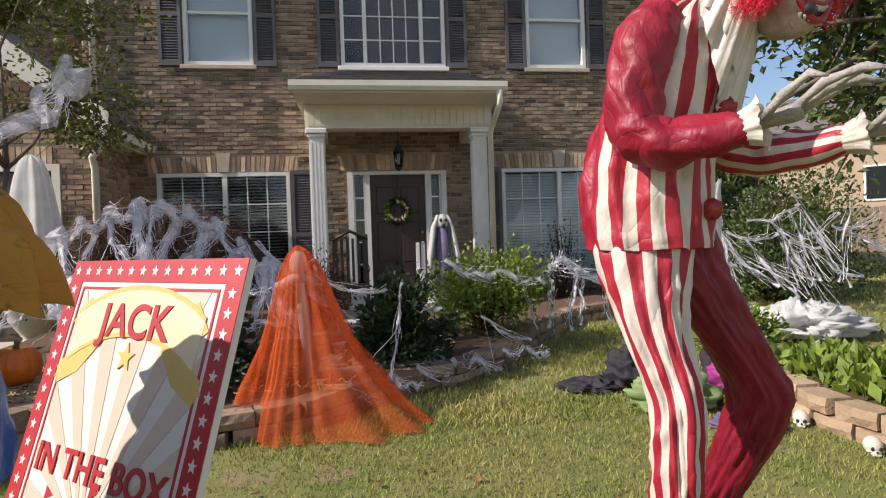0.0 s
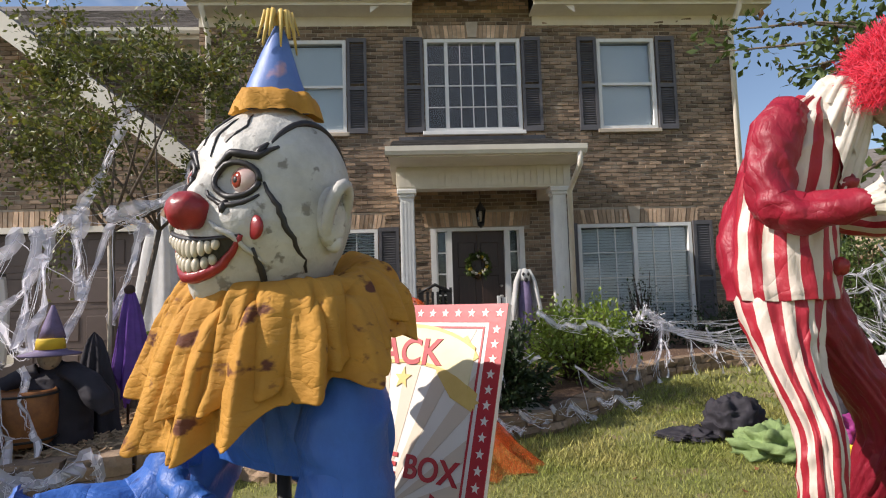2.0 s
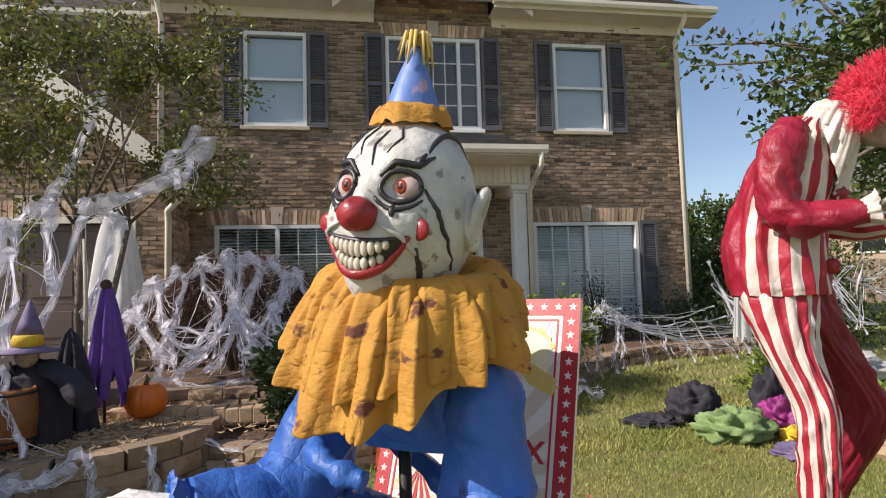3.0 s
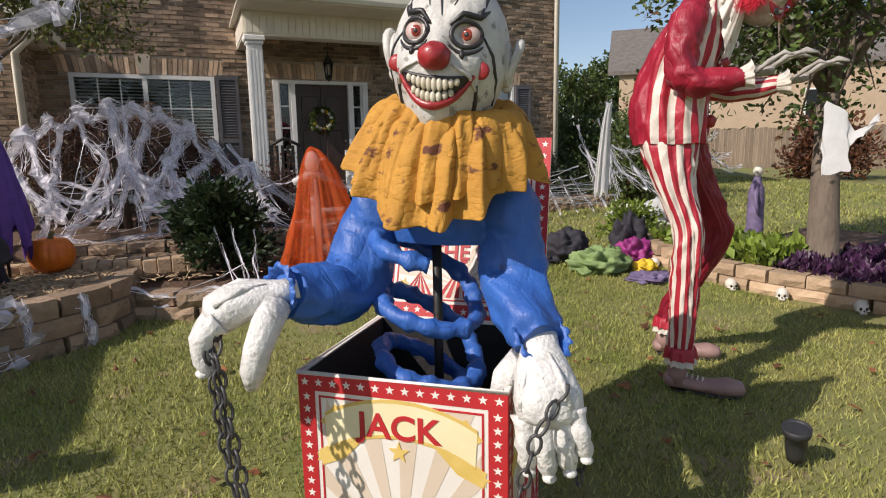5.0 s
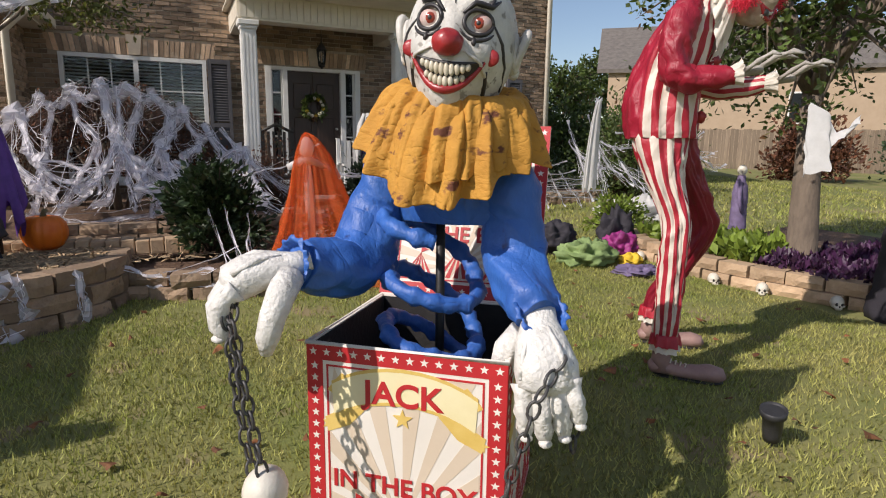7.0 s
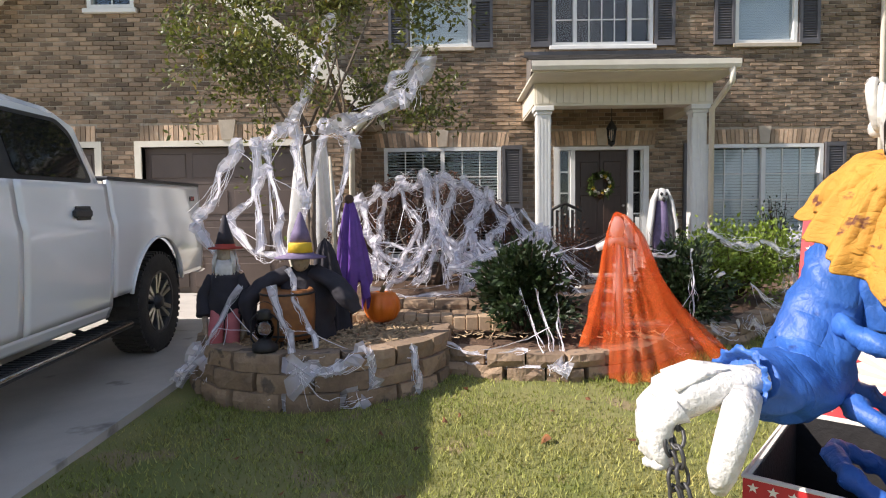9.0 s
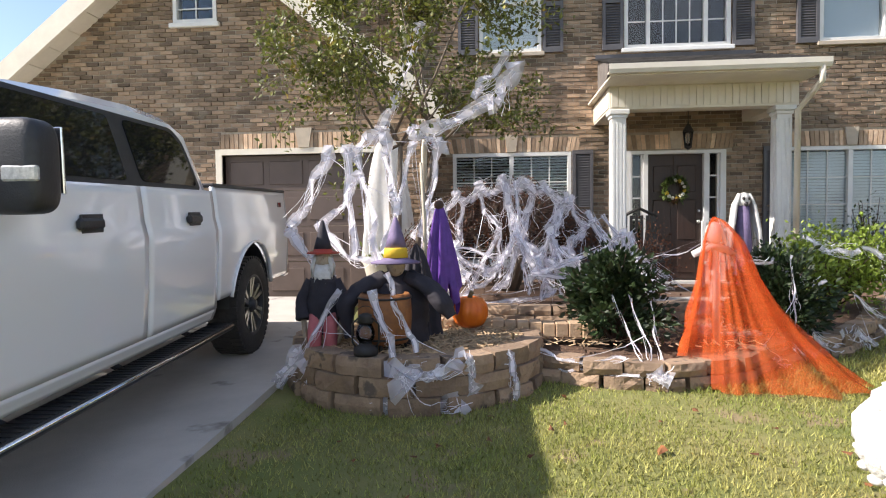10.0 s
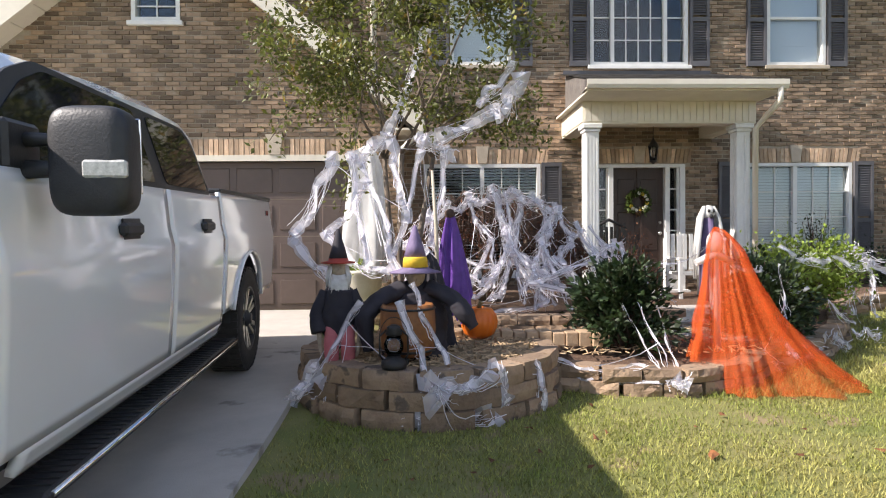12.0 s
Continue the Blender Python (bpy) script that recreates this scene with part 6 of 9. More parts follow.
        ring_tube(bm, [(x, y + 0.06, 0.010), (x, y - 0.09, 0.010), (x, y - 0.24, 0.010), (x, y - 0.31, 0.012)], [0.050, 0.050, 0.066, 0.030], 14, 9, flat=0.2)
        ring_tube(bm, [(x, y + 0.005, 0.05), (x, y + 0.015, 0.11), (x, y + 0.01, 0.18)], [0.060, 0.050, 0.048], 16, 8)
        for q in range(4):
            yy = y - 0.035 - 0.026 * q
            ring_tube(bm, [(x - 0.03, yy, 0.090 - 0.004 * q), (x, yy - 0.006, 0.104 - 0.006 * q), (x + 0.03, yy, 0.090 - 0.004 * q)], 0.004, 6, 6)
    bmesh.ops.recalc_face_normals(bm, faces=[f for f in bm.faces if f.material_index != 4])
    c = part("tall_clown", bm, mats)
    c.matrix_basis = CLOWN_AT
    tagged(c, "towering clown prop in red striped suit with pink wig", "halloween prop")


tall_clown()


# ---- the pickup truck ----
PAINT = M("white_car_paint", (0.85, 0.86, 0.87), (0.83, 0.84, 0.85), 1.0, 0.15, 0.0, coat=1.0, spots=None)
TRUCKBLACK = M("black_truck_plastic", (0.022, 0.022, 0.024), (0.035, 0.035, 0.037), 14, 0.5, 0.15, 120)
TYRE = M("tyre_rubber", (0.022, 0.021, 0.020), (0.04, 0.036, 0.032), 12, 0.85, 0.3, 60)
ALLOY = M("machined_alloy", (0.55, 0.56, 0.57), (0.42, 0.43, 0.44), 20, 0.28, 0.0, metal=0.9)
DARKGLASS = M("privacy_glass", (0.012, 0.013, 0.015), (0.008, 0.009, 0.010), 2, 0.04, 0.0, ior=1.38)
LAMPRED = M("red_lamp_lens", (0.35, 0.012, 0.012), (0.22, 0.008, 0.008), 20, 0.12, 0.0, coat=0.5)
CHROME = M("chrome", (0.75, 0.76, 0.77), (0.65, 0.66, 0.67), 20, 0.1, 0.0, metal=1.0)
LENS = M("clear_lamp_lens", (0.62, 0.62, 0.60), (0.35, 0.35, 0.34), 60, 0.1, 0.0, coat=0.5)

TRUCK_AT = pose(-5.45, 5.21, 0.272, 1.9, 0, 4.2)


def side_x(z):
    """Half-width of the bodyside by height: rocker, shoulder crease, beltline."""
    pts = ((0.48, 0.93), (0.56, 0.965), (0.66, 0.975), (0.80, 0.985), (1.02, 1.0), (1.20, 1.005), (1.27, 0.985), (1.40, 0.975), (1.50, 0.965), (1.58, 0.955))
    for (z0, x0), (z1, x1) in zip(pts, pts[1:]):
        if z <= z1:
            return x0 + (x1 - x0) * max(0, (z - z0)) / (z1 - z0)
    return pts[-1][1]


def side_panel(name, parent, sgn, y0, y1, z0, z1, arch=None, mat=PAINT, label=""):
    """A body panel on one side, curved by height, with a round wheel opening."""
    bm = B()
    ny, nz = max(4, int((y1 - y0) / 0.06)), max(4, int((z1 - z0) / 0.05))
    grid = {}
    for i in range(ny + 1):
        for j in range(nz + 1):
            y, z = y0 + (y1 - y0) * i / ny, z0 + (z1 - z0) * j / nz
            if arch:
                ay, az, ar = arch
                d = math.hypot(y - ay, z - az)
                if d < ar and d > ar - 0.075 and d > 1e-6:
                    y, z = ay + (y - ay) * ar / d, az + (z - az) * ar / d
                elif d < ar:
                    continue
            grid[i, j] = bm.verts.new((sgn * side_x(z), y, z))
    for i in range(ny):
        for j in range(nz):
            q = [grid.get(k) for k in ((i, j), (i + 1, j), (i + 1, j + 1), (i, j + 1))]
            q = [v for v in q if v]
            if len(q) >= 3:
                f = bm.faces.new(q if sgn > 0 else q[::-1])
                f.smooth = True
    bmesh.ops.recalc_face_normals(bm, faces=bm.faces)
    bmesh.ops.solidify(bm, geom=list(bm.faces), thickness=0.03)
    return part(name, bm, mat, parent, label)


def truck():
    t = thing("pickup_truck", TRUCK_AT, "white crew-cab pickup truck parked on the driveway", "truck")
    WB, R = -4.45, 0.455
    # inner hull under the panels
    bm = B()
    box(bm, -0.90, 0.90, -0.80, 1.14, 0.62, 0.78)
    box(bm, -0.90, 0.90, -3.55, -0.86, 0.50, 1.40)
    box(bm, -0.55, 0.55, -5.4, 1.2, 0.46, 0.60)
    box(bm, -0.86, 0.86, -5.42, -5.0, 0.5, 1.22)
    box(bm, -0.62, 0.62, -5.0, -3.5, 0.7, 1.24)
    part("chassis", bm, TRUCKBLACK, t)
    for s in (1, -1):
        side_panel("bed_side", t, s, -0.825, 1.16, 0.62, 1.535, (0, 0.50, 0.545))
        d = side_panel("rear_door", t, s, -1.905, -0.845, 0.56, 1.50)
        e = side_panel("front_door", t, s, -3.45, -1.92, 0.56, 1.50)
        side_panel("front_fender", t, s, -5.4, -3.465, 0.58, 1.36, (WB, 0.50, 0.545))
        side_panel("rocker", t, s, -3.3, -0.84, 0.47, 0.553)
        for p, y in ((d, -1.24), (e, -2.46)):
            x = s * side_x(1.29)
            bm = B()
            box(bm, min(x, x + s * 0.045), max(x, x + s * 0.045), y - 0.13, y + 0.07, 1.255, 1.315, bevel=0.014)
            box(bm, min(x, x + s * 0.012), max(x, x + s * 0.012), y - 0.09, y + 0.10, 1.235, 1.335, bevel=0.004)
            h = part("door_handle", bm, TRUCKBLACK, p, "black door handle")
        # wheel-arch lip
        for ay in (0.0, WB):
            bm = B()
            pts = [(s * (side_x(0.5 + 0.55 * math.sin(a)) + 0.004), ay + 0.55 * math.cos(a), 0.5 + 0.55 * math.sin(a)) for a in [math.pi * (0.06 + 0.88 * i / 20) for i in range(21)]]
            ring_tube(bm, pts, 0.022, 6, flat=0.6)
            part("arch_lip", bm, PAINT, t)
            bm = B()
            n = 20
            ra = [bm.verts.new((s * 0.95, ay + 0.54 * math.cos(math.pi * i / n), 0.5 + 0.54 * math.sin(math.pi * i / n))) for i in range(n + 1)]
            rb = [bm.verts.new((s * 0.62, ay + 0.54 * math.cos(math.pi * i / n), 0.5 + 0.54 * math.sin(math.pi * i / n))) for i in range(n + 1)]
            for i in range(n):
                bm.faces.new((ra[i], rb[i], rb[i + 1], ra[i + 1]))
            bm.faces.new(rb)
            part("wheel_well", bm, TRUCKBLACK, t)
    # greenhouse: pillars and roof as one loft
    secs = [(-3.92, 1.46, 0.93, 1.48, 0.90), (-3.52, 1.48, 0.955, 1.72, 0.86), (-2.95, 1.48, 0.955, 1.98, 0.78), (-2.2, 1.48, 0.955, 2.04, 0.765), (-1.6, 1.48, 0.955, 2.065, 0.765), (-1.15, 1.48, 0.95, 2.05, 0.765), (-0.96, 1.48, 0.94, 1.98, 0.785), (-0.84, 1.48, 0.93, 1.52, 0.90)]
    bm = B()
    loops = []
    for y, zb, xb, zt, xt in secs:
        k = min(0.07, (zt - zb) * 0.4)
        pts = [(xb, zb), (xt + (xb - xt) * 0.12, zt - k), (xt - 0.05, zt - k * 0.25), (xt * 0.5, zt + 0.012), (-xt * 0.5, zt + 0.012), (-xt + 0.05, zt - k * 0.25), (-xt - (xb - xt) * 0.12, zt - k), (-xb, zb)]
        loops.append([bm.verts.new((x, y, z)) for x, z in pts])
    for a, b in zip(loops, loops[1:]):
        for i in range(7):
            f = bm.faces.new((a[i], a[i + 1], b[i + 1], b[i]))
            f.smooth = False
    bm.faces.new(loops[0])
    bm.faces.new(loops[-1][::-1])
    bmesh.ops.recalc_face_normals(bm, faces=bm.faces)
    cab = part("cab_roof", bm, PAINT, t)

    def glass_quad(name, pts, s, parent, mat=DARKGLASS, rad=0.05, lift=0.006):
        """A pane on the sloping cab side with rounded corners; points (y, z)."""
        out = []
        n = len(pts)
        for i in range(n):
            p, a, b = Vector(pts[i]), Vector(pts[i - 1]), Vector(pts[(i + 1) % n])
            r = min(rad, (a - p).length * 0.4, (b - p).length * 0.4)
            q0, q1 = p + (a - p).normalized() * r, p + (b - p).normalized() * r
            out += [q0 * (1 - u) ** 2 + p * 2 * u * (1 - u) + q1 * u * u for u in (0, 0.33, 0.67, 1)]
        bm = B()
        def X(z, y):
            zt, xt = 1.98, 0.785
            return s * (0.955 + (xt + 0.02 - 0.955) * (z - 1.48) / (zt - 1.48) + lift)
        va = [bm.verts.new((X(v.y, v.x), v.x, v.y)) for v in out]
        vb = [bm.verts.new((X(v.y, v.x) - s * 0.012, v.x, v.y)) for v in out]
        bm.faces.new(va if s > 0 else va[::-1])
        for i in range(len(va)):
            bm.faces.new((va[i], vb[i], vb[(i + 1) % len(va)], va[(i + 1) % len(va)]))
        bmesh.ops.recalc_face_normals(bm, faces=bm.faces)
        return part(name, bm, mat, parent)

    for s in (1, -1):
        glass_quad("window_surround", [(-3.55, 1.50), (-1.02, 1.50), (-1.08, 1.86), (-1.2, 1.945), (-2.9, 1.945), (-3.12, 1.86)], s, cab, TRUCKBLACK, 0.05, 0.004)
        glass_quad("side_window", [(-3.46, 1.53), (-2.02, 1.53), (-2.02, 1.915), (-2.86, 1.915), (-3.04, 1.84)], s, cab, DARKGLASS, 0.04, 0.010)
        glass_quad("side_window", [(-1.86, 1.53), (-1.08, 1.53), (-1.13, 1.83), (-1.25, 1.915), (-1.86, 1.915)], s, cab, DARKGLASS, 0.05, 0.010)
        # tow mirror: arms, housing, glass, signal lens
        m = thing("tow_mirror", (0, 0, 0), "", "")
        m.parent = t
        for key in ("label", "category"):
            if key in m:
                del m[key]
        bm = B()
        ring_tube(bm, [(s * 0.93, -3.22, 1.50), (s * 1.04, -3.22, 1.50), (s * 1.15, -3.2, 1.50)], [0.035, 0.03, 0.03], 10)
        ring_tube(bm, [(s * 0.91, -3.22, 1.60), (s * 1.04, -3.22, 1.60), (s * 1.15, -3.2, 1.60)], [0.03, 0.022, 0.022], 10)
        box(bm, min(s * 0.92, s * 0.97), max(s * 0.92, s * 0.97), -3.33, -3.13, 1.49, 1.66, bevel=0.015)
        part("mirror_arm", bm, TRUCKBLACK, m)
        bm = B()
        ball(bm, (0, 0, 0), (1, 1, 1), 24, 16)
        for v in bm.verts:
            c = v.co
            q = [math.copysign(abs(u) ** 0.42, u) for u in c]
            v.co = Vector((s * (1.19 + 0.135 * q[0]), -3.22 + 0.085 * q[1] - 0.012 * q[0], 1.525 + 0.185 * q[2]))
        part("mirror_housing", bm, TRUCKBLACK, m, smooth=True)
        bm = B()
        box(bm, s * 1.19 - 0.11, s * 1.19 + 0.11, -3.125, -3.11, 1.42, 1.69, bevel=0.004)
        part("mirror_glass", bm, CHROME, m)
        bm = B()
        box(bm, s * 1.26 - 0.075, s * 1.26 + 0.066, -3.316, -3.29, 1.465, 1.525, bevel=0.008)
        part("signal_lamp", bm, LENS, m, "clear signal lens")
    # bed: inside, rail caps, tailgate, lamps, bumper, badge bars
    bm = B()
    box(bm, -0.92, 0.92, -0.80, 1.12, 0.80, 0.84)
    box(bm, -0.92, 0.92, -0.82, -0.78, 0.8, 1.50)
    part("bed_floor", bm, TRUCKBLACK, t)
    for s in (1, -1):
        bm = B()
        box(bm, s * 0.915 - 0.055, s * 0.915 + 0.055, -0.82, 1.16, 1.528, 1.562, bevel=0.01)
        part("bed_rail", bm, TRUCKBLACK, t, "black bed rail cap")
        bm = B()
        x = s * 0.955
        box(bm, min(x - s * 0.06, x + s * 0.012), max(x - s * 0.06, x + s * 0.012), 1.05, 1.175, 1.02, 1.46, bevel=0.012)
        part("tail_lamp", bm, LAMPRED, t, "tall red tail lamp")
        for k in range(3):
            x = s * side_x(1.40)
            bm = B()
            box(bm, min(x, x + s * 0.004), max(x, x + s * 0.004), 0.84 + k * 0.05, 0.875 + k * 0.05, 1.37, 1.42)
            part("badge", bm, [BLACK, LAMPRED, LAMPRED][k], t)
    bm = B()
    box(bm, -0.90, 0.90, 1.12, 1.17, 0.80, 1.53, bevel=0.01)
    part("tailgate", bm, PAINT, t)
    bm = B()
    box(bm, -0.95, 0.95, 1.17, 1.36, 0.58, 0.74, bevel=0.03)
    part("rear_bumper", bm, CHROME, t)
    # bonnet, grille, front bumper and lamps
    bm = B()
    loops = []
    for y, z, w in ((-3.90, 1.46, 0.93), (-4.0, 1.42, 0.94), (-4.6, 1.38, 0.95), (-5.3, 1.31, 0.94), (-5.42, 1.2, 0.92)):
        loops.append([bm.verts.new((x * w, y, z - 0.10 * abs(x) ** 3)) for x in (-1, -0.7, -0.35, 0, 0.35, 0.7, 1)])
    for a, b in zip(loops, loops[1:]):
        for i in range(6):
            bm.faces.new((a[i], a[i + 1], b[i + 1], b[i])).smooth = True
    part("bonnet", bm, PAINT, t)
    bm = B()
    box(bm, -0.62, 0.62, -5.46, -5.4, 0.78, 1.18, bevel=0.02)
    for k in range(4):
        box(bm, -0.60, 0.60, -5.485, -5.45, 0.83 + k * 0.09, 0.87 + k * 0.09)
    part("grille", bm, CHROME, t)
    for s in (1, -1):
        bm = B()
        box(bm, s * 0.78 - 0.15, s * 0.78 + 0.15, -5.45, -5.3, 0.82, 1.16, bevel=0.02)
        part("headlamp", bm, LENS, t)
    bm = B()
    box(bm, -1.0, 1.0, -5.62, -5.4, 0.50, 0.76, bevel=0.04)
    part("front_bumper", bm, CHROME, t)
    # windscreen
    bm = B()
    vs = [bm.verts.new(p) for p in ((-0.80, -3.93, 1.49), (0.80, -3.93, 1.49), (0.72, -2.97, 2.0), (-0.72, -2.97, 2.0))]
    bm.faces.new(vs)
    part("windscreen", bm, DARKGLASS, cab)
    # running board with bright edge and treads
    for s in (1, -1):
        bm = B()
        x0, x1 = sorted((s * 0.82, s * 1.02))
        box(bm, x0, x1, -3.28, -0.62, 0.345, 0.40, bevel=0.015)
        st = part("running_board", bm, TRUCKBLACK, t, "black ribbed running board")
        bm = B()
        ring_tube(bm, [(s * 1.022, -3.25, 0.385), (s * 1.022, -0.66, 0.385)], 0.012, 8)
        part("edge_strip", bm, CHROME, st, "bright metal edge strip")
        base = None
        for k in range(46):
            y = -3.2 + k * 0.055
            if base is None:
                bm = B()
                box(bm, x0 + 0.03, x1 - 0.02, -0.012, 0.012, 0.399, 0.407)
                base = part("tread", bm, TRUCKBLACK, st)
                base.location.y = y
            else:
                o = new("tread", base.data)
                o.parent, o.location.y = st, y
        for y in (-2.9, -1.95, -1.0):
            bm = B()
            ring_tube(bm, [(s * 0.5, y, 0.52), (s * 0.84, y, 0.36)], 0.022, 8)
            part("bracket", bm, TRUCKBLACK, st)
    # wheels
    for s in (1, -1):
        for y in (0.0, WB):
            w = new("wheel")
            w.parent = t
            w.matrix_local = Matrix.Translation((s * 0.845, y, R - 0.005)) @ Matrix.Rotation(radians(90 if s > 0 else -90), 4, "Y")
            bm = B()
            lathe(bm, [(0.27, -0.13), (0.30, -0.14), (0.40, -0.145), (0.44, -0.13), (R, -0.09), (R, 0.09), (0.44, 0.13), (0.40, 0.145), (0.30, 0.14), (0.27, 0.13)], 48, caps=False)
            for k in range(48):
                a = 2 * math.pi * k / 48
                for z0, z1, sh in ((-0.135, -0.05, 0), (0.05, 0.135, 0.5), (-0.04, 0.04, 0.25)):
                    aa = a + sh * 2 * math.pi / 48
                    box(bm, R - 0.02, R + 0.006, -0.018, 0.018, z0, z1, m=Matrix.Rotation(aa, 4, "Z"))
            part("tyre", bm, TYRE, w)
            bm = B()
            lathe(bm, [(0.265, -0.12), (0.272, 0.125), (0.285, 0.13), (0.285, 0.137), (0.262, 0.135), (0.25, 0.10), (0.245, 0.04), (0.05, 0.02)], 40)
            rim = part("rim", bm, TRUCKBLACK, w, "black and machined alloy rim")
            spoke = None
            for k in range(12):
                a = 2 * math.pi * (k // 2) / 6 + (0.17 if k % 2 else -0.17)
                if spoke is None:
                    bm = B()
                    vs = [(0.06, -0.014, 0.105), (0.06, 0.014, 0.105), (0.262, 0.020, 0.128), (0.262, -0.020, 0.128), (0.06, -0.014, 0.05), (0.06, 0.014, 0.05), (0.262, 0.020, 0.06), (0.262, -0.020, 0.06)]
                    v = [bm.verts.new(p) for p in vs]
                    for q in ((0, 3, 2, 1), (0, 1, 5, 4), (1, 2, 6, 5), (2, 3, 7, 6), (3, 0, 4, 7)):
                        bm.faces.new([v[i] for i in q])
                    bmesh.ops.recalc_face_normals(bm, faces=bm.faces)
                    spoke = part("spoke", bm, ALLOY, rim)
                    spoke.rotation_euler.z = a
                else:
                    o = new("spoke", spoke.data)
                    o.parent, o.rotation_euler.z = rim, a
            bm = B()
            lathe(bm, [(0.075, 0.03), (0.075, 0.115), (0.05, 0.135), (0.045, 0.15), (0.01, 0.152)], 20)
            part("hub_cap", bm, TRUCKBLACK, rim)


truck()




# ---- garden beds and stone walls ----
def wall_block(L, d, h, rnd):
    """A rough split-faced block, its long side along x, base at z 0."""
    bm = B()
    nx, nz = 4, 2
    f = [[Vector((-L / 2 + L * i / nx, -d / 2 + (0.012 * rnd.uniform(-1, 1) if 0 < i < nx else 0.012), h * j / nz)) for j in range(nz + 1)] for i in range(nx + 1)]
    for i in range(nx + 1):
        for j in range(nz + 1):
            f[i][j].y -= 0.012 * noise.noise(f[i][j] * 9 + Vector((L * 50, 0, 0))) + (0.010 if j == 1 else 0)
    va = [[bm.verts.new(p) for p in col] for col in f]
    vb = [[bm.verts.new((col[j].x * 0.94, d / 2, col[j].z)) for j in (0, nz)] for col in f]
    for i in range(nx):
        for j in range(nz):
            bm.faces.new((va[i][j], va[i + 1][j], va[i + 1][j + 1], va[i][j + 1]))
        bm.faces.new((va[i][nz], va[i + 1][nz], vb[i + 1][1], vb[i][1]))
        bm.faces.new((vb[i][1], vb[i + 1][1], vb[i + 1][0], vb[i][0]))
    bm.faces.new((va[0][0], va[0][1], va[0][2], vb[0][1], vb[0][0]))
    bm.faces.new((va[nx][0], vb[nx][0], vb[nx][1], va[nx][2], va[nx][1]))
    bmesh.ops.recalc_face_normals(bm, faces=bm.faces)
    return bm


def stone_wall(name, pts, base, courses, h, label, mat=STONE, L=0.30, d=0.19, cap=True):
    """Courses of blocks along a line on the ground; each block a part."""
    top = tagged(new(name), label, "retaining wall", kind="structure")
    rnd = random.Random(len(pts) * 7 + courses)
    kinds = []
    for k in range(5):
        bm = wall_block(L * (0.985 if k else 0.97), d, h - 0.006, rnd)
        me = bpy.data.meshes.new("block")
        bm.to_mesh(me)
        bm.free()
        me.materials.append(mat)
        kinds.append(me)
    pts = [Vector((x, y, 0)) for x, y in pts]
    lens = [0.0]
    for a, b in zip(pts, pts[1:]):
        lens.append(lens[-1] + (b - a).length)
    def at(s):
        s = max(0, min(lens[-1] - 1e-4, s))
        for i in range(len(pts) - 1):
            if s <= lens[i + 1]:
                t = (s - lens[i]) / (lens[i + 1] - lens[i])
                return pts[i].lerp(pts[i + 1], t), (pts[i + 1] - pts[i]).normalized()
    n = int(lens[-1] / L)
    step = lens[-1] / n
    for c in range(courses):
        for i in range(n + (c % 2)):
            s = (i + (0.5 if c % 2 == 0 else 0.0)) * step
            p, t = at(s)
            z = base(p.x, p.y) + c * h
            o = new("block", rnd.choice(kinds))
            o.parent = top
            ang = math.atan2(t.y, t.x) + rnd.uniform(-0.03, 0.03)
            back = Vector((-t.y, t.x, 0)) * (0.018 * c + rnd.uniform(-0.012, 0.012))
            o.matrix_basis = Matrix.Translation((p.x + back.x, p.y + back.y, z)) @ Matrix.Rotation(ang, 4, "Z") @ Matrix.Diagonal((step / L * rnd.uniform(0.96, 1.0), 1, 1, 1))
    return top


PC, PR = (-2.86, 4.96), 1.0
ring = [(PC[0] + PR * math.cos(a), PC[1] + PR * math.sin(a)) for a in [math.pi * (0.86 + 1.22 * i / 28) for i in range(29)]]
stone_wall("planter_wall", ring, lambda x, y: 0.125, 3, 0.135, "curved planter wall of rough tan stone blocks", L=0.37)
WALL = [(-1.92, 4.80), (-1.4, 4.56), (-0.85, 4.50), (-0.3, 4.68), (0.25, 5.22), (0.95, 5.58), (1.65, 6.25), (2.25, 7.1), (2.9, 7.75), (4.0, 8.15), (5.5, 8.3)]
stone_wall("garden_wall", WALL, lambda x, y: lawn_z(x, y) - 0.01, 2, 0.11, "low retaining wall of rough tan stone")
stone_wall("terrace_wall", [(-2.45, 6.05), (-1.6, 5.95), (-0.7, 6.0), (-0.2, 6.3)], lambda x, y: 0.43, 2, 0.10, "second low tier of tan stone blocks")


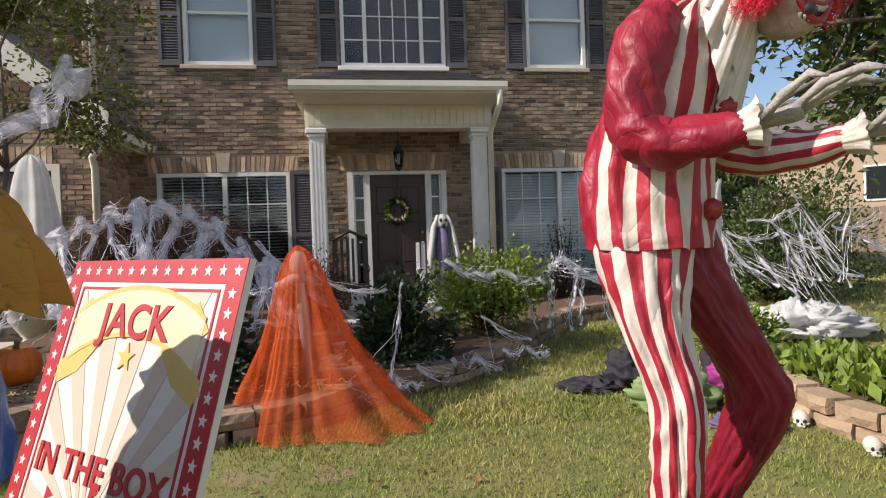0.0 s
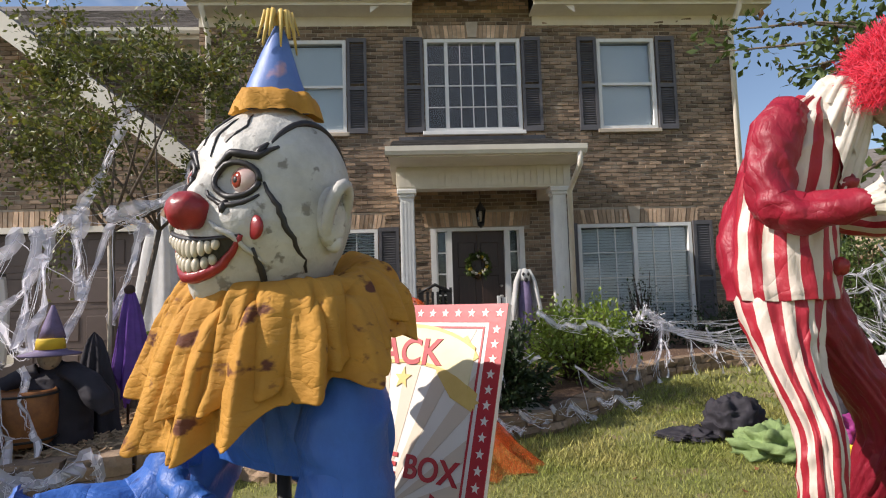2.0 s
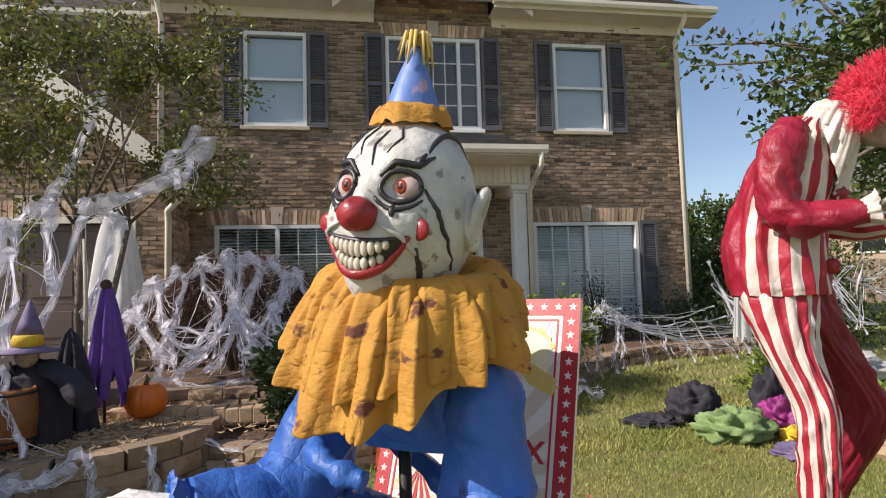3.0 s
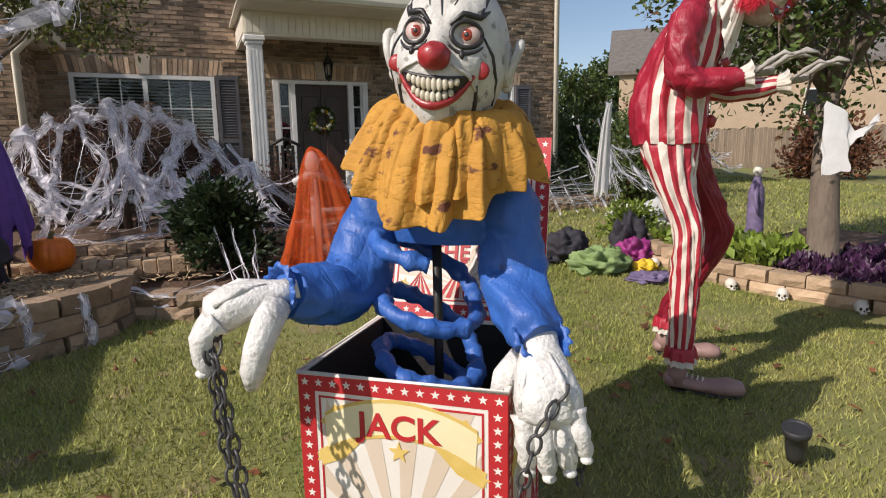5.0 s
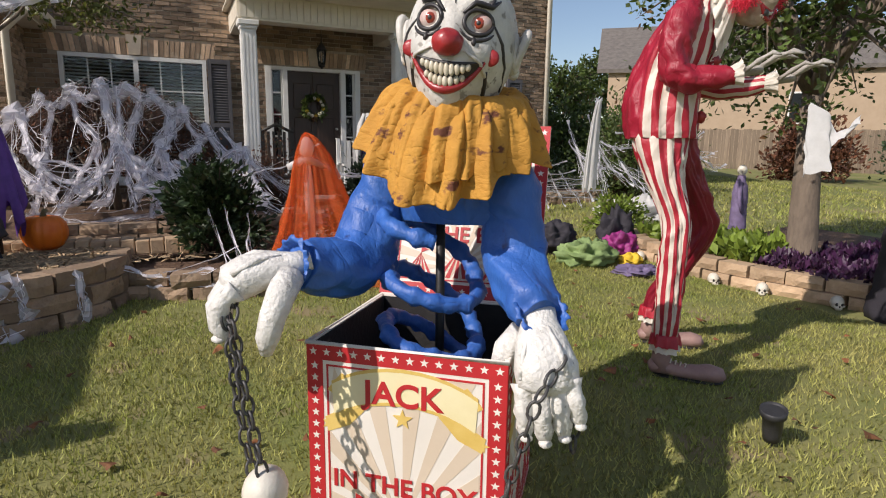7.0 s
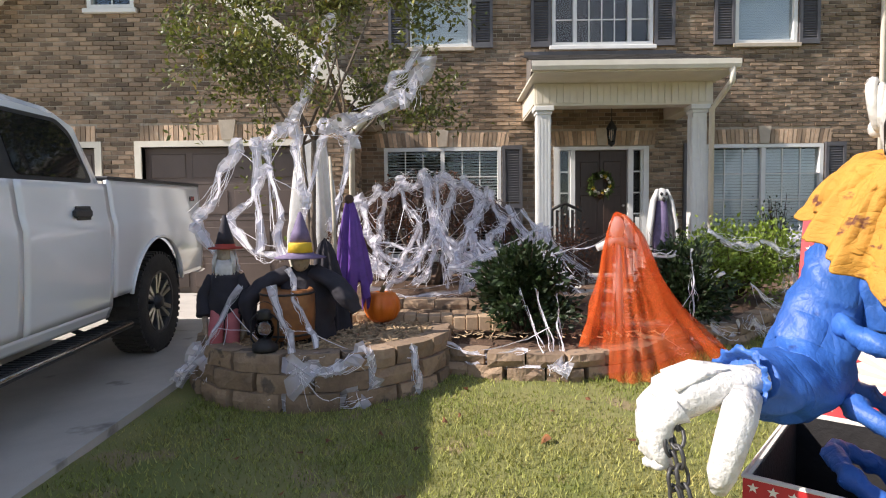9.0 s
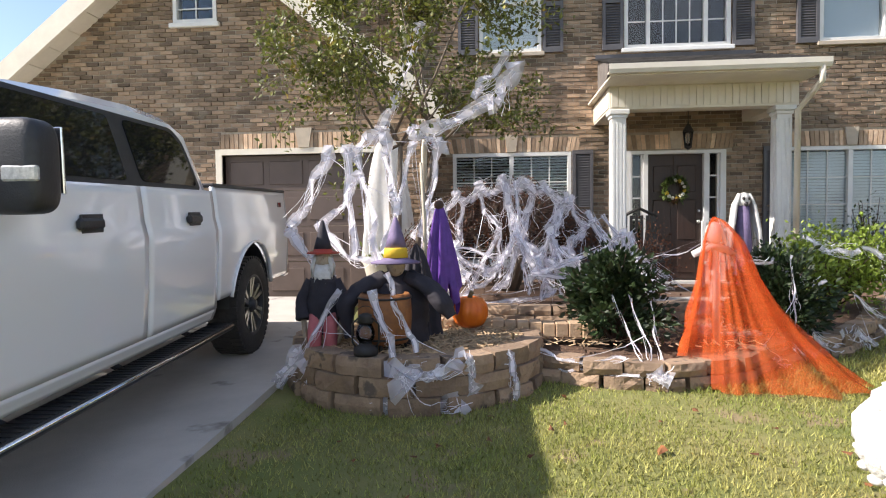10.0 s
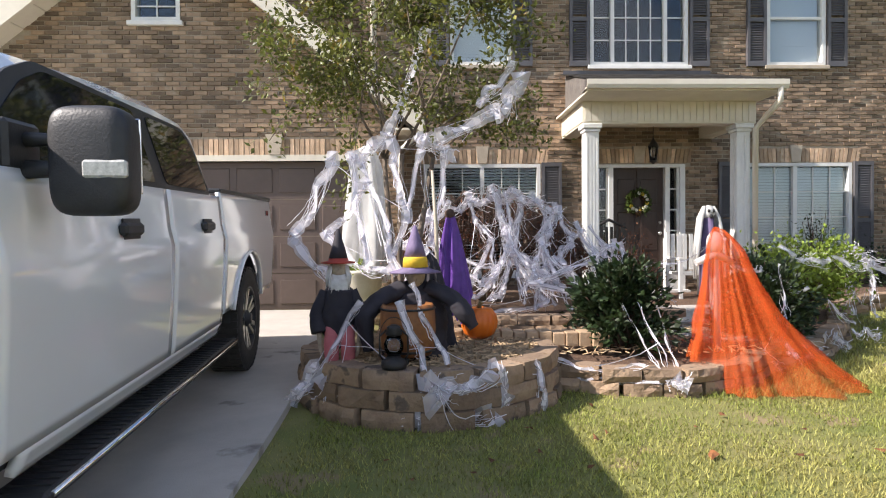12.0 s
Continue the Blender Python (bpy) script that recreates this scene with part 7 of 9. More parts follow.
def beds():
    bm = B()
    n, mrows = 60, 14
    cols = []
    L = [(-3.4, 5.6)] + [(-2.6, 5.3)] + WALL
    for i in range(n + 1):
        u = i / n * (len(L) - 1)
        k = min(int(u), len(L) - 2)
        x, y = L[k][0] + (L[k + 1][0] - L[k][0]) * (u - k), L[k][1] + (L[k + 1][1] - L[k][1]) * (u - k)
        x1 = -3.32 + (5.5 + 3.32) * i / n
        col = []
        for j in range(mrows + 1):
            t = j / mrows
            px, py = x + (x1 - x) * t, y + 0.05 + (9.995 - y - 0.05) * t
            z = lawn_z(WALL[0][0] if x < -1.9 else x, y) + 0.185 + 0.06 * smooth(0, 0.5, t) + 0.02 * noise.noise(Vector((px * 3, py * 3, 0)))
            if px < -0.3:
                z += 0.17 * smooth(5.98, 6.12, py)
            col.append(bm.verts.new((px, py, z)))
        cols.append(col)
    for a, b in zip(cols, cols[1:]):
        for j in range(mrows):
            bm.faces.new((a[j], b[j], b[j + 1], a[j + 1])).smooth = True
    tagged(part("garden_bed", bm, MULCH), "brown bark mulch bed along the house front", "flower bed", kind="structure")
    bm = B()
    rings = []
    for i in range(8):
        r = 0.93 * i / 7
        rings.append([bm.verts.new((PC[0] + r * math.cos(a), PC[1] + r * math.sin(a), 0.50 + 0.02 * noise.noise(Vector((r * 5 * math.cos(a), r * 5 * math.sin(a), 1))))) for a in [2 * math.pi * k / 40 for k in range(40)]])
    for a, b in zip(rings, rings[1:]):
        for k in range(40):
            try:
                bm.faces.new((a[k], b[k], b[(k + 1) % 40], a[(k + 1) % 40])).smooth = True
            except ValueError:
                pass
    tagged(part("planter_soil", bm, STRAW), "pale straw mulch filling the round planter", "mulch", kind="structure")
    # loose straw chips
    rnd = random.Random(12)
    vs, fs = [], []
    for i in range(2600):
        if i < 1500:
            a, r = rnd.uniform(0, 6.283), 0.9 * math.sqrt(rnd.random())
            p = Vector((PC[0] + r * math.cos(a), PC[1] + r * math.sin(a), 0.525))
        else:
            p = Vector((rnd.uniform(-2.3, 1.6), rnd.uniform(4.8, 6.4), 0))
            p.z = lawn_z(p.x, 5.0) + 0.24
            if p.x > 0 and p.y < 5.6 + (p.x - 0.2) * 0.8:
                continue
        d = Vector((rnd.uniform(-1, 1), rnd.uniform(-1, 1), rnd.uniform(-0.2, 0.3))).normalized() * rnd.uniform(0.02, 0.06)
        w = d.cross(Vector((0, 0, 1))).normalized() * rnd.uniform(0.003, 0.007)
        k = len(vs)
        vs += [p - d - w, p + d - w, p + d + w, p - d + w, p - d + Vector((0, 0, 0.008)), p + d + Vector((0, 0, 0.008))]
        fs += [(k, k + 1, k + 5, k + 4), (k + 2, k + 3, k + 4, k + 5), (k, k + 3, k + 2, k + 1)]
    tagged(soup("mulch_chips", vs, fs, M("straw_chips", (0.5, 0.37, 0.22), (0.28, 0.18, 0.1), 20, 0.9, 0.2, island=0.35)), "scattered pale straw and bark chips", "mulch", kind="stuff")
    # edging bricks behind the pumpkin, steps to the porch
    rowb = tagged(new("brick_edging"), "row of tan edging bricks in the planter", "edging", kind="structure")
    for i in range(13):
        x = -2.78 + i * 0.112
        bm = B()
        box(bm, x, x + 0.104, 5.28 - 0.02 * i + 0.006 * (i % 2), 5.48 - 0.02 * i, 0.46, 0.575 + 0.006 * (i % 3), bevel=0.006)
        part("brick", bm, BEDSTONE, rowb)
    for i, (y0, y1, z) in enumerate(((5.55, 6.5, 0.42), (6.5, 8.05, 0.44))):
        st = boxpart("steps", -0.25 + 0.1 * i, 0.9 + 0.2 * i, y0, y1 - 0.01, 0.1, z + 0.02 * i, CONCRETE, None, bevel=0.01)
        tagged(st, "pale concrete walkway step to the porch", "step", kind="structure")


beds()


# ---- plants ----
def leaf_soup(name, spots, size, mat, parent, rnd, droop=0.3):
    """Many small folded leaves at given places (position, outward way)."""
    vs, fs = [], []
    for p, d in spots:
        d = (Vector(d) + Vector((rnd.uniform(-1, 1), rnd.uniform(-1, 1), rnd.uniform(-1, 1))) * 0.9)
        d.z -= droop * rnd.random()
        d.normalize()
        s = d.cross(Vector((rnd.uniform(-1, 1), rnd.uniform(-1, 1), rnd.uniform(-1, 1)))).normalized()
        n = s.cross(d)
        L = size * rnd.uniform(0.6, 1.25)
        k = len(vs)
        p = Vector(p)
        vs += [p, p + d * L * 0.5 + s * L * 0.27 + n * L * 0.06, p + d * L, p + d * L * 0.5 - s * L * 0.27 + n * L * 0.06]
        fs += [(k, k + 1, k + 2), (k, k + 2, k + 3)]
    ob = soup(name, vs, fs, mat, parent)
    ob["kind"] = "stuff"
    return ob


LEAF_DARK = M("dark_green_leaves", (0.035, 0.062, 0.018), (0.018, 0.034, 0.012), 9, 0.55, 0, island=0.5, sss=0.15)
LEAF_LIGHT = M("bright_green_leaves", (0.26, 0.34, 0.045), (0.13, 0.19, 0.03), 7, 0.5, 0, island=0.45, sss=0.35)
LEAF_OLIVE = M("olive_tree_leaves", (0.19, 0.20, 0.038), (0.075, 0.09, 0.02), 5, 0.45, 0, island=0.55, sss=0.3, spots=(0.22, 0.15, 0.03), spot_at=0.6, spot_scale=5)
LEAF_BROWN = M("dry_brown_leaves", (0.16, 0.06, 0.025), (0.08, 0.03, 0.015), 9, 0.7, 0, island=0.5, sss=0.2)
LEAF_PURPLE = M("purple_ground_leaves", (0.075, 0.022, 0.075), (0.035, 0.012, 0.035), 9, 0.5, 0, island=0.5, sss=0.2)
LEAF_TREE2 = M("green_tree_leaves", (0.10, 0.145, 0.03), (0.05, 0.075, 0.018), 4, 0.5, 0, island=0.5, sss=0.3, spots=(0.14, 0.07, 0.03), spot_at=0.62, spot_scale=3)
BARK = M("grey_brown_bark", (0.20, 0.155, 0.115), (0.11, 0.085, 0.065), 14, 0.95, 0.9, 40, stretch=(1, 1, 0.3))
TWIG = M("dark_twigs", (0.085, 0.05, 0.035), (0.05, 0.03, 0.022), 20, 0.9, 0.3)


def bush(at, rx, ry, h, n, size, mat, label, seed, spiky=False, twig=TWIG):
    top = thing("bush", at, label, "bush")
    rnd = random.Random(seed)
    bm = B()
    spots = []
    stems = 46
    for i in range(stems):
        a, t = rnd.uniform(0, 6.283), rnd.uniform(0.0, 1.0)
        el = rnd.uniform(0.15, 1.35)
        d = Vector((math.cos(a) * math.cos(el), math.sin(a) * math.cos(el), math.sin(el)))
        k = rnd.uniform(0.72, 1.06) * (1 + 0.18 * noise.noise(Vector((a, el, seed))))
        tip = Vector((d.x * rx * k, d.y * ry * k, d.z * h * k))
        base = Vector((rnd.uniform(-0.08, 0.08), rnd.uniform(-0.08, 0.08), 0.0))
        mid = base.lerp(tip, 0.5) + Vector((0, 0, 0.08 * h))
        ring_tube(bm, [base, mid, tip], [0.012, 0.008, 0.003], 5)
        m = n // stems
        for j in range(m):
            u = 0.25 + 0.75 * rnd.random() ** 0.6
            p = base.lerp(mid, u * 2) if u < 0.5 else mid.lerp(tip, u * 2 - 1)
            j3 = Vector((rnd.gauss(0, 1), rnd.gauss(0, 1), rnd.gauss(0, 1))) * (0.05 if spiky else 0.085) * (rx + h) * 0.7
            p = p + j3
            if p.z > 0.0:
                spots.append((p, (d * 1.2 + j3.normalized() * 0.6) if spiky else j3.normalized() * 0.7 + Vector((0, 0, 0.5))))
    part("stem", bm, twig, top)
    leaf_soup("foliage", spots, size, mat, top, rnd)
    return top


bush((-1.12, 5.22, 0.40), 0.46, 0.42, 0.88, 5200, 0.075, LEAF_DARK, "dark green upright garden bush in mulch", 1, True)
bush((0.52, 5.75, 0.42), 0.50, 0.42, 0.78, 5200, 0.07, LEAF_DARK, "dark green rounded garden bush behind the stone wall", 2, True)
bush((1.50, 6.75, 0.50), 0.85, 0.6, 0.88, 6000, 0.062, LEAF_LIGHT, "bright yellow-green garden bush with webbing", 3)
bush((-0.35, 7.3, 0.46), 0.5, 0.35, 0.95, 1500, 0.04, LEAF_BROWN, "sparse dark twiggy bush by the porch column", 4)
bush((3.2, 8.9, 0.46), 0.45, 0.3, 1.35, 700, 0.05, LEAF_DARK, "thin dark twiggy shrub before the window", 5)
bush((4.6, 8.9, 0.4), 1.0, 0.6, 0.95, 3000, 0.06, LEAF_DARK, "low green shrub at the house corner", 6)
bush((6.3, 8.4, 0.35), 1.0, 0.9, 1.9, 6500, 0.075, LEAF_TREE2, "large green shrub beside the house", 7)
bush((7.6, 9.2, 0.35), 1.2, 1.0, 2.2, 6000, 0.08, LEAF_TREE2, "large green shrub beside the house", 8)
bush((3.75, 5.6, 0.3), 0.45, 0.4, 0.5, 1500, 0.07, LEAF_LIGHT, "low yellow-green grassy shrub", 9, True)


def tangle_shrub():
    """The wide leafless maple under the window, a dome of fine reddish twigs."""
    top = thing("maple_shrub", (-2.05, 7.55, 0.55), "wide reddish-brown leafless weeping maple shrub", "shrub")
    rnd = random.Random(21)
    bm = B()
    for i in range(7):
        a = i * 0.9
        ring_tube(bm, [(0.1 * math.cos(a), 0.1 * math.sin(a), 0), (0.3 * math.cos(a), 0.25 * math.sin(a), 0.5), (0.65 * math.cos(a), 0.45 * math.sin(a), 1.15)], [0.04, 0.03, 0.015], 7)
    part("trunk", bm, BARK, top)
    bm = B()
    spots = []
    for i in range(520):
        a = rnd.uniform(0, 6.283)
        r = math.sqrt(rnd.random())
        px, py = 1.18 * r * math.cos(a), 0.75 * r * math.sin(a)
        pz = 1.52 * math.sqrt(max(0.05, 1 - 0.75 * r * r)) * rnd.uniform(0.8, 1.03)
        p = Vector((px, py, pz))
        q = p + Vector((0.25 * math.cos(a) + rnd.uniform(-.1, .1), 0.2 * math.sin(a) + rnd.uniform(-.1, .1), -rnd.uniform(0.2, 0.55)))
        c = p * 0.55 + Vector((0, 0, 0.45))
        ring_tube(bm, [c, p, (p + q) / 2 + Vector((0, 0, 0.06)), q], [0.006, 0.006, 0.004, 0.002], 4)
        for j in range(9):
            spots.append((p.lerp(q, rnd.random()) + Vector((rnd.gauss(0, .04), rnd.gauss(0, .04), rnd.gauss(0, .04))), (0, 0, -1)))
    part("twig", bm, TWIG, top)["kind"] = "stuff"
    leaf_soup("dry_leaves", spots, 0.045, LEAF_BROWN, top, rnd)


tangle_shrub()


def tree(at, stems, crown, rx, ry, rz, nclump, nleaf, size, mat, label, seed, trunk_r, lean=(0, 0), limbs=9, extra=()):
    """Trunk, limbs, branchlets and leaf clumps with gaps and an uneven outline."""
    top = thing("tree", at, label, "tree")
    rnd = random.Random(seed)
    c = Vector(crown)
    bm = B()
    heads = []
    for i in range(stems):
        a = 6.283 * i / stems + 0.4
        off = 0.0 if stems == 1 else 0.07
        p0 = Vector((off * math.cos(a), off * math.sin(a), -0.05))
        p2 = Vector((c.x * 0.6 + 0.18 * rx * math.cos(a) * (stems > 1) + lean[0], c.y * 0.6 + 0.18 * ry * math.sin(a) * (stems > 1) + lean[1], c.z - rz * 0.75))
        p1 = p0.lerp(p2, 0.5) + Vector((rnd.uniform(-.05, .05), rnd.uniform(-.05, .05), 0))
        ring_tube(bm, [p0, p0.lerp(p1, 0.15), p1, p2], [trunk_r * 1.35, trunk_r, trunk_r * 0.85, trunk_r * 0.65], 10)
        heads.append(p2)
    part("trunk", bm, BARK, top)
    bm = B()
    spots, ends = [], list(extra)
    for i in range(nclump):
        u, v = rnd.uniform(0, 6.283), rnd.uniform(-0.75, 1.0)
        k = rnd.uniform(0.35, 1.0) ** 0.6 * (1 + 0.3 * noise.noise(Vector((math.cos(u) * 2, math.sin(u) * 2, v * 2 + seed))))
        w = math.sqrt(1 - v * v)
        ends.append((c.x + rx * k * w * math.cos(u), c.y + ry * k * w * math.sin(u), c.z + rz * k * v))
    hubs = [c + Vector((rx * 0.45 * math.cos(a), ry * 0.45 * math.sin(a), rz * rnd.uniform(-0.4, 0.3))) for a in [6.283 * i / limbs for i in range(limbs)]]
    for i, h in enumerate(hubs):
        s = heads[i % len(heads)]
        ring_tube(bm, [s, s.lerp(h, 0.5) + Vector((0, 0, -0.06)), h], [trunk_r * 0.5, trunk_r * 0.35, trunk_r * 0.2], 7)
    for e in ends:
        e = Vector(e)
        h = min(hubs, key=lambda q: (q - e).length)
        m = h.lerp(e, 0.55) + Vector((rnd.uniform(-.08, .08), rnd.uniform(-.08, .08), rnd.uniform(-.02, .1)))
        ring_tube(bm, [h, m, e], [trunk_r * 0.16, trunk_r * 0.1, 0.004], 5)
        for j in range(nleaf):
            t = rnd.random()
            p = m.lerp(e, t * 1.08) if t > 0.2 else h.lerp(m, 0.5 + t)
            g = Vector((rnd.gauss(0, 1), rnd.gauss(0, 1), rnd.gauss(0, 0.8))) * 0.045 * (rx + rz) * 0.55
            spots.append((p + g, g.normalized() + Vector((0, 0, 0.2))))
    part("limb", bm, BARK, top)
    leaf_soup("crown", spots, size, mat, top, rnd)
    return top


tree((-3.1, 5.85, 0.48), 3, (0.05, -0.05, 2.8), 1.6, 1.15, 1.4, 120, 95, 0.062, LEAF_OLIVE, "small multi-stem crape myrtle tree with olive leaves", 31, 0.035, limbs=12,
     extra=[(1.35, 0.1, 2.35), (1.5, 0.2, 2.0), (1.2, -0.1, 1.9), (-1.5, 0.0, 2.4), (-1.3, -0.1, 1.9), (0.1, 0, 3.9), (-0.5, -0.2, 1.45), (-0.62, -0.15, 1.2), (-0.5, -0.1, 1.75)])
tree((4.16, 3.36, 0.30), 1, (0.1, 0.2, 2.75), 1.9, 1.7, 1.5, 200, 85, 0.08, LEAF_TREE2, "young tree with green and browning leaves in a stone bed", 32, 0.145, limbs=11,
     extra=[(-1.9, 0.6, 1.6), (-1.6, 0.2, 2.9), (-2.1, 0.9, 3.0), (-1.8, 1.4, 3.4), (-1.0, 0.4, 1.5), (-0.5, -0.3, 1.35), (-0.35, 0.1, 1.3)])


# ---- right-hand bed and background ----
stone_wall("tree_bed_wall", [(3.55, 5.2), (3.32, 4.6), (3.26, 4.0), (3.34, 3.3), (3.55, 2.5), (3.95, 1.8), (4.6, 1.2), (5.6, 0.9)], lambda x, y: lawn_z(x, y) - 0.01, 2, 0.115, "low edging wall of pale tan stone round the tree bed", BEDSTONE)


def tree_bed():
    bm = B()
    rim = [(3.62, 5.2), (3.40, 4.6), (3.34, 4.0), (3.42, 3.3), (3.63, 2.55), (4.02, 1.88), (4.65, 1.28), (5.6, 1.0)]
    a = [bm.verts.new((x, y, lawn_z(x, y) + 0.19)) for x, y in rim]
    b = [bm.verts.new((x + (5.2 - x) * 0.6, y + (3.6 - y) * 0.5, 0.36)) for x, y in rim]
    c = [bm.verts.new((6.6, 1.0 + 4.2 * (1 - i / 7), 0.32)) for i in range(8)]
    for u, v in ((a, b), (b, c)):
        for i in range(7):
            bm.faces.new((u[i], u[i + 1], v[i + 1], v[i])).smooth = True
    tagged(part("tree_bed", bm, MULCH), "dark mulch bed under the young tree", "flower bed", kind="structure")
    rnd = random.Random(8)
    spots = []
    for i in range(9000):
        x, y = rnd.uniform(3.45, 6.4), rnd.uniform(1.1, 3.35)
        if x < 3.45 + max(0, (2.6 - y)) * 0.75:
            continue
        spots.append(((x, y, 0.31 + 0.17 * rnd.random() * (0.6 + 0.6 * noise.noise(Vector((x * 3, y * 3, 0))))), (0, 0, 1.4)))
    ob = leaf_soup("ground_cover", spots, 0.075, LEAF_PURPLE, None, rnd)
    tagged(ob, "dense dark purple ground-cover plants in the tree bed", "ground cover", kind="stuff")
    spots = []
    for i in range(1500):
        x, y = rnd.uniform(3.42, 4.2), rnd.uniform(3.35, 4.9)
        spots.append(((x, y, 0.30 + 0.18 * rnd.random()), (rnd.uniform(-.5, .5), rnd.uniform(-.5, .5), 1.2)))
    ob = leaf_soup("border_grass", spots, 0.13, LEAF_LIGHT, None, rnd)
    tagged(ob, "yellow-green clumps of border grass", "border grass", kind="stuff")


tree_bed()
for i, (x, y) in enumerate(((3.12, 4.45), (3.08, 4.0), (3.14, 3.5), (3.22, 3.05), (3.38, 2.5), (3.5, 2.28))):
    skull((x, y, lawn_z(x, y)), 0.055, label="small plastic skull lying along the stone edging", group="skulls along the tree bed", turn=-0.9 + 0.25 * (i % 3))

FENCE = M("weathered_fence_wood", (0.30, 0.23, 0.16), (0.19, 0.14, 0.10), 5, 0.9, 0.3, 30, stretch=(4, 4, 0.3), each=0.2)
STUCCO = M("tan_house_wall", (0.48, 0.36, 0.25), (0.42, 0.31, 0.21), 2, 0.9, 0.2)


def background():
    f = thing("fence", (0, 0, 0), "weathered brown plank privacy fence across the far lawn", "fence")
    base = None
    a, b = Vector((12.5, 21.0, 0.42)), Vector((27.0, 9.5, 0.42))
    n = 120
    ang = math.atan2(b.y - a.y, b.x - a.x)
    for i in range(n):
        p = a.lerp(b, (i + 0.5) / n)
        if base is None:
            bm = B()
            box(bm, -0.07, 0.07, -0.012, 0.012, 0, 1.85)
            base = part("plank", bm, FENCE, f)
            o = base
        else:
            o = new("plank", base.data)
            o.parent = f
        o.matrix_basis = Matrix.Translation((p.x, p.y, p.z - 0.1 + 0.02 * math.sin(i * 1.7))) @ Matrix.Rotation(ang, 4, "Z")
    h = thing("house", (0, 0, 0), "tan neighbouring house with grey shingle roof", "house")
    def wall(x0, y0, x1, y1, z1, t=0.3):
        d = Vector((x1 - x0, y1 - y0, 0))
        m = Matrix.Translation((x0, y0, 0)) @ Matrix.Rotation(math.atan2(d.y, d.x), 4, "Z")
        bm = B()
        box(bm, 0, d.length, 0, t, 0.2, z1, m=m)
        return part("wall", bm, STUCCO, h)
    wall(19.0, 24.0, 32.0, 13.0, 5.2)
    wall(19.0, 24.0, 25.0, 31.0, 5.2)
    bm = B()
    v = [bm.verts.new(p) for p in ((18.2, 24.4, 5.1), (32.6, 12.2, 5.1), (36.5, 17.0, 8.2), (22.2, 29.2, 8.2), (18.2, 24.4, 5.3), (32.6, 12.2, 5.3), (36.5, 17.0, 8.4), (22.2, 29.2, 8.4))]
    for q in ((0, 1, 2, 3), (7, 6, 5, 4), (0, 4, 5, 1), (1, 5, 6, 2), (3, 7, 4, 0), (2, 6, 7, 3)):
        bm.faces.new([v[k] for k in q])
    part("roof", bm, SHINGLE, h)
    for t in (0.2, 0.5, 0.8):
        p = Vector((19.0, 24.0, 0)).lerp(Vector((32.0, 13.0, 0)), t)
        bm = B()
        m = Matrix.Translation(p) @ Matrix.Rotation(math.atan2(-11, 13), 4, "Z")
        box(bm, -0.55, 0.55, -0.05, 0.05, 2.6, 4.1, m=m)
        w = part("window", bm, WHITE, h)
        bm = B()
        box(bm, -0.47, 0.47, -0.06, -0.045, 2.68, 4.02, m=m)
        part("pane", bm, DARKGLASS, w)
    for i, (x, y, r, hh, mat) in enumerate(((15.5, 11.0, 1.3, 2.0, LEAF_BROWN), (18.5, 9.0, 1.6, 2.4, LEAF_DARK), (21.5, 6.0, 1.8, 2.6, LEAF_DARK), (13.0, 17.0, 1.2, 2.2, LEAF_TREE2), (9.6, 14.5, 1.4, 2.6, LEAF_TREE2), (11.0, 19.0, 1.5, 3.0, LEAF_DARK))):
        bush((x, y, 0.45), r, r, hh, 4200, 0.16, mat, "tall garden shrub at the far lawn's edge", 50 + i)
    for i, (x, y, hh) in enumerate(((10, 34, 7), (17, 36, 8.5), (25, 38, 8), (33, 30, 8), (40, 20, 8), (44, 8, 8.5), (38, -2, 8), (-16, 30, 8), (30, 40, 9))):
        tree((x, y, 0.4), 1, (0, 0, hh * 0.62), 3.2, 3.2, hh * 0.36, 90, 60, 0.34, LEAF_TREE2, "broad leafy tree behind the neighbouring houses", 70 + i, 0.2)


background()




# ---- decorations ----
VEIL = M("orange_gauze", (0.85, 0.16, 0.02), (0.72, 0.10, 0.012), 7, 0.8, 0.2, 60, sss=0.45, alpha=0.46)
GAUZE = M("white_gauze", (0.82, 0.81, 0.79), (0.70, 0.69, 0.67), 8, 0.85, 0.2, 60, sss=0.4)
WEB = M("white_web_fibre", (0.88, 0.86, 0.89), (0.80, 0.78, 0.83), 9, 0.9, 0.0, sss=0.35)
WEBFILM = M("white_web_film", (0.86, 0.84, 0.88), (0.76, 0.74, 0.8), 9, 0.9, 0.0, sss=0.35, alpha=0.5)
PURPLE = M("purple_satin_cloth", (0.16, 0.055, 0.36), (0.09, 0.03, 0.22), 7, 0.5, 0.2, 30, sss=0.15)
BLACKCLOTH = M("black_cloth", (0.018, 0.016, 0.022), (0.03, 0.026, 0.034), 8, 0.8, 0.25, 40)
PUMPKIN = M("orange_pumpkin_skin", (0.78, 0.19, 0.015), (0.66, 0.13, 0.01), 9, 0.42, 0.15, 50)
STEM = M("dry_stem", (0.22, 0.17, 0.08), (0.12, 0.09, 0.04), 20, 0.9, 0.4)
WOODDRUM = M("orange_brown_drum", (0.30, 0.12, 0.03), (0.16, 0.06, 0.02), 10, 0.6, 0.3, 30)
YELLOW = M("yellow_felt", (0.75, 0.50, 0.03), (0.6, 0.38, 0.02), 9, 0.7, 0.2)
PINK = M("pink_cloth", (0.55, 0.16, 0.17), (0.42, 0.11, 0.12), 9, 0.7, 0.2)
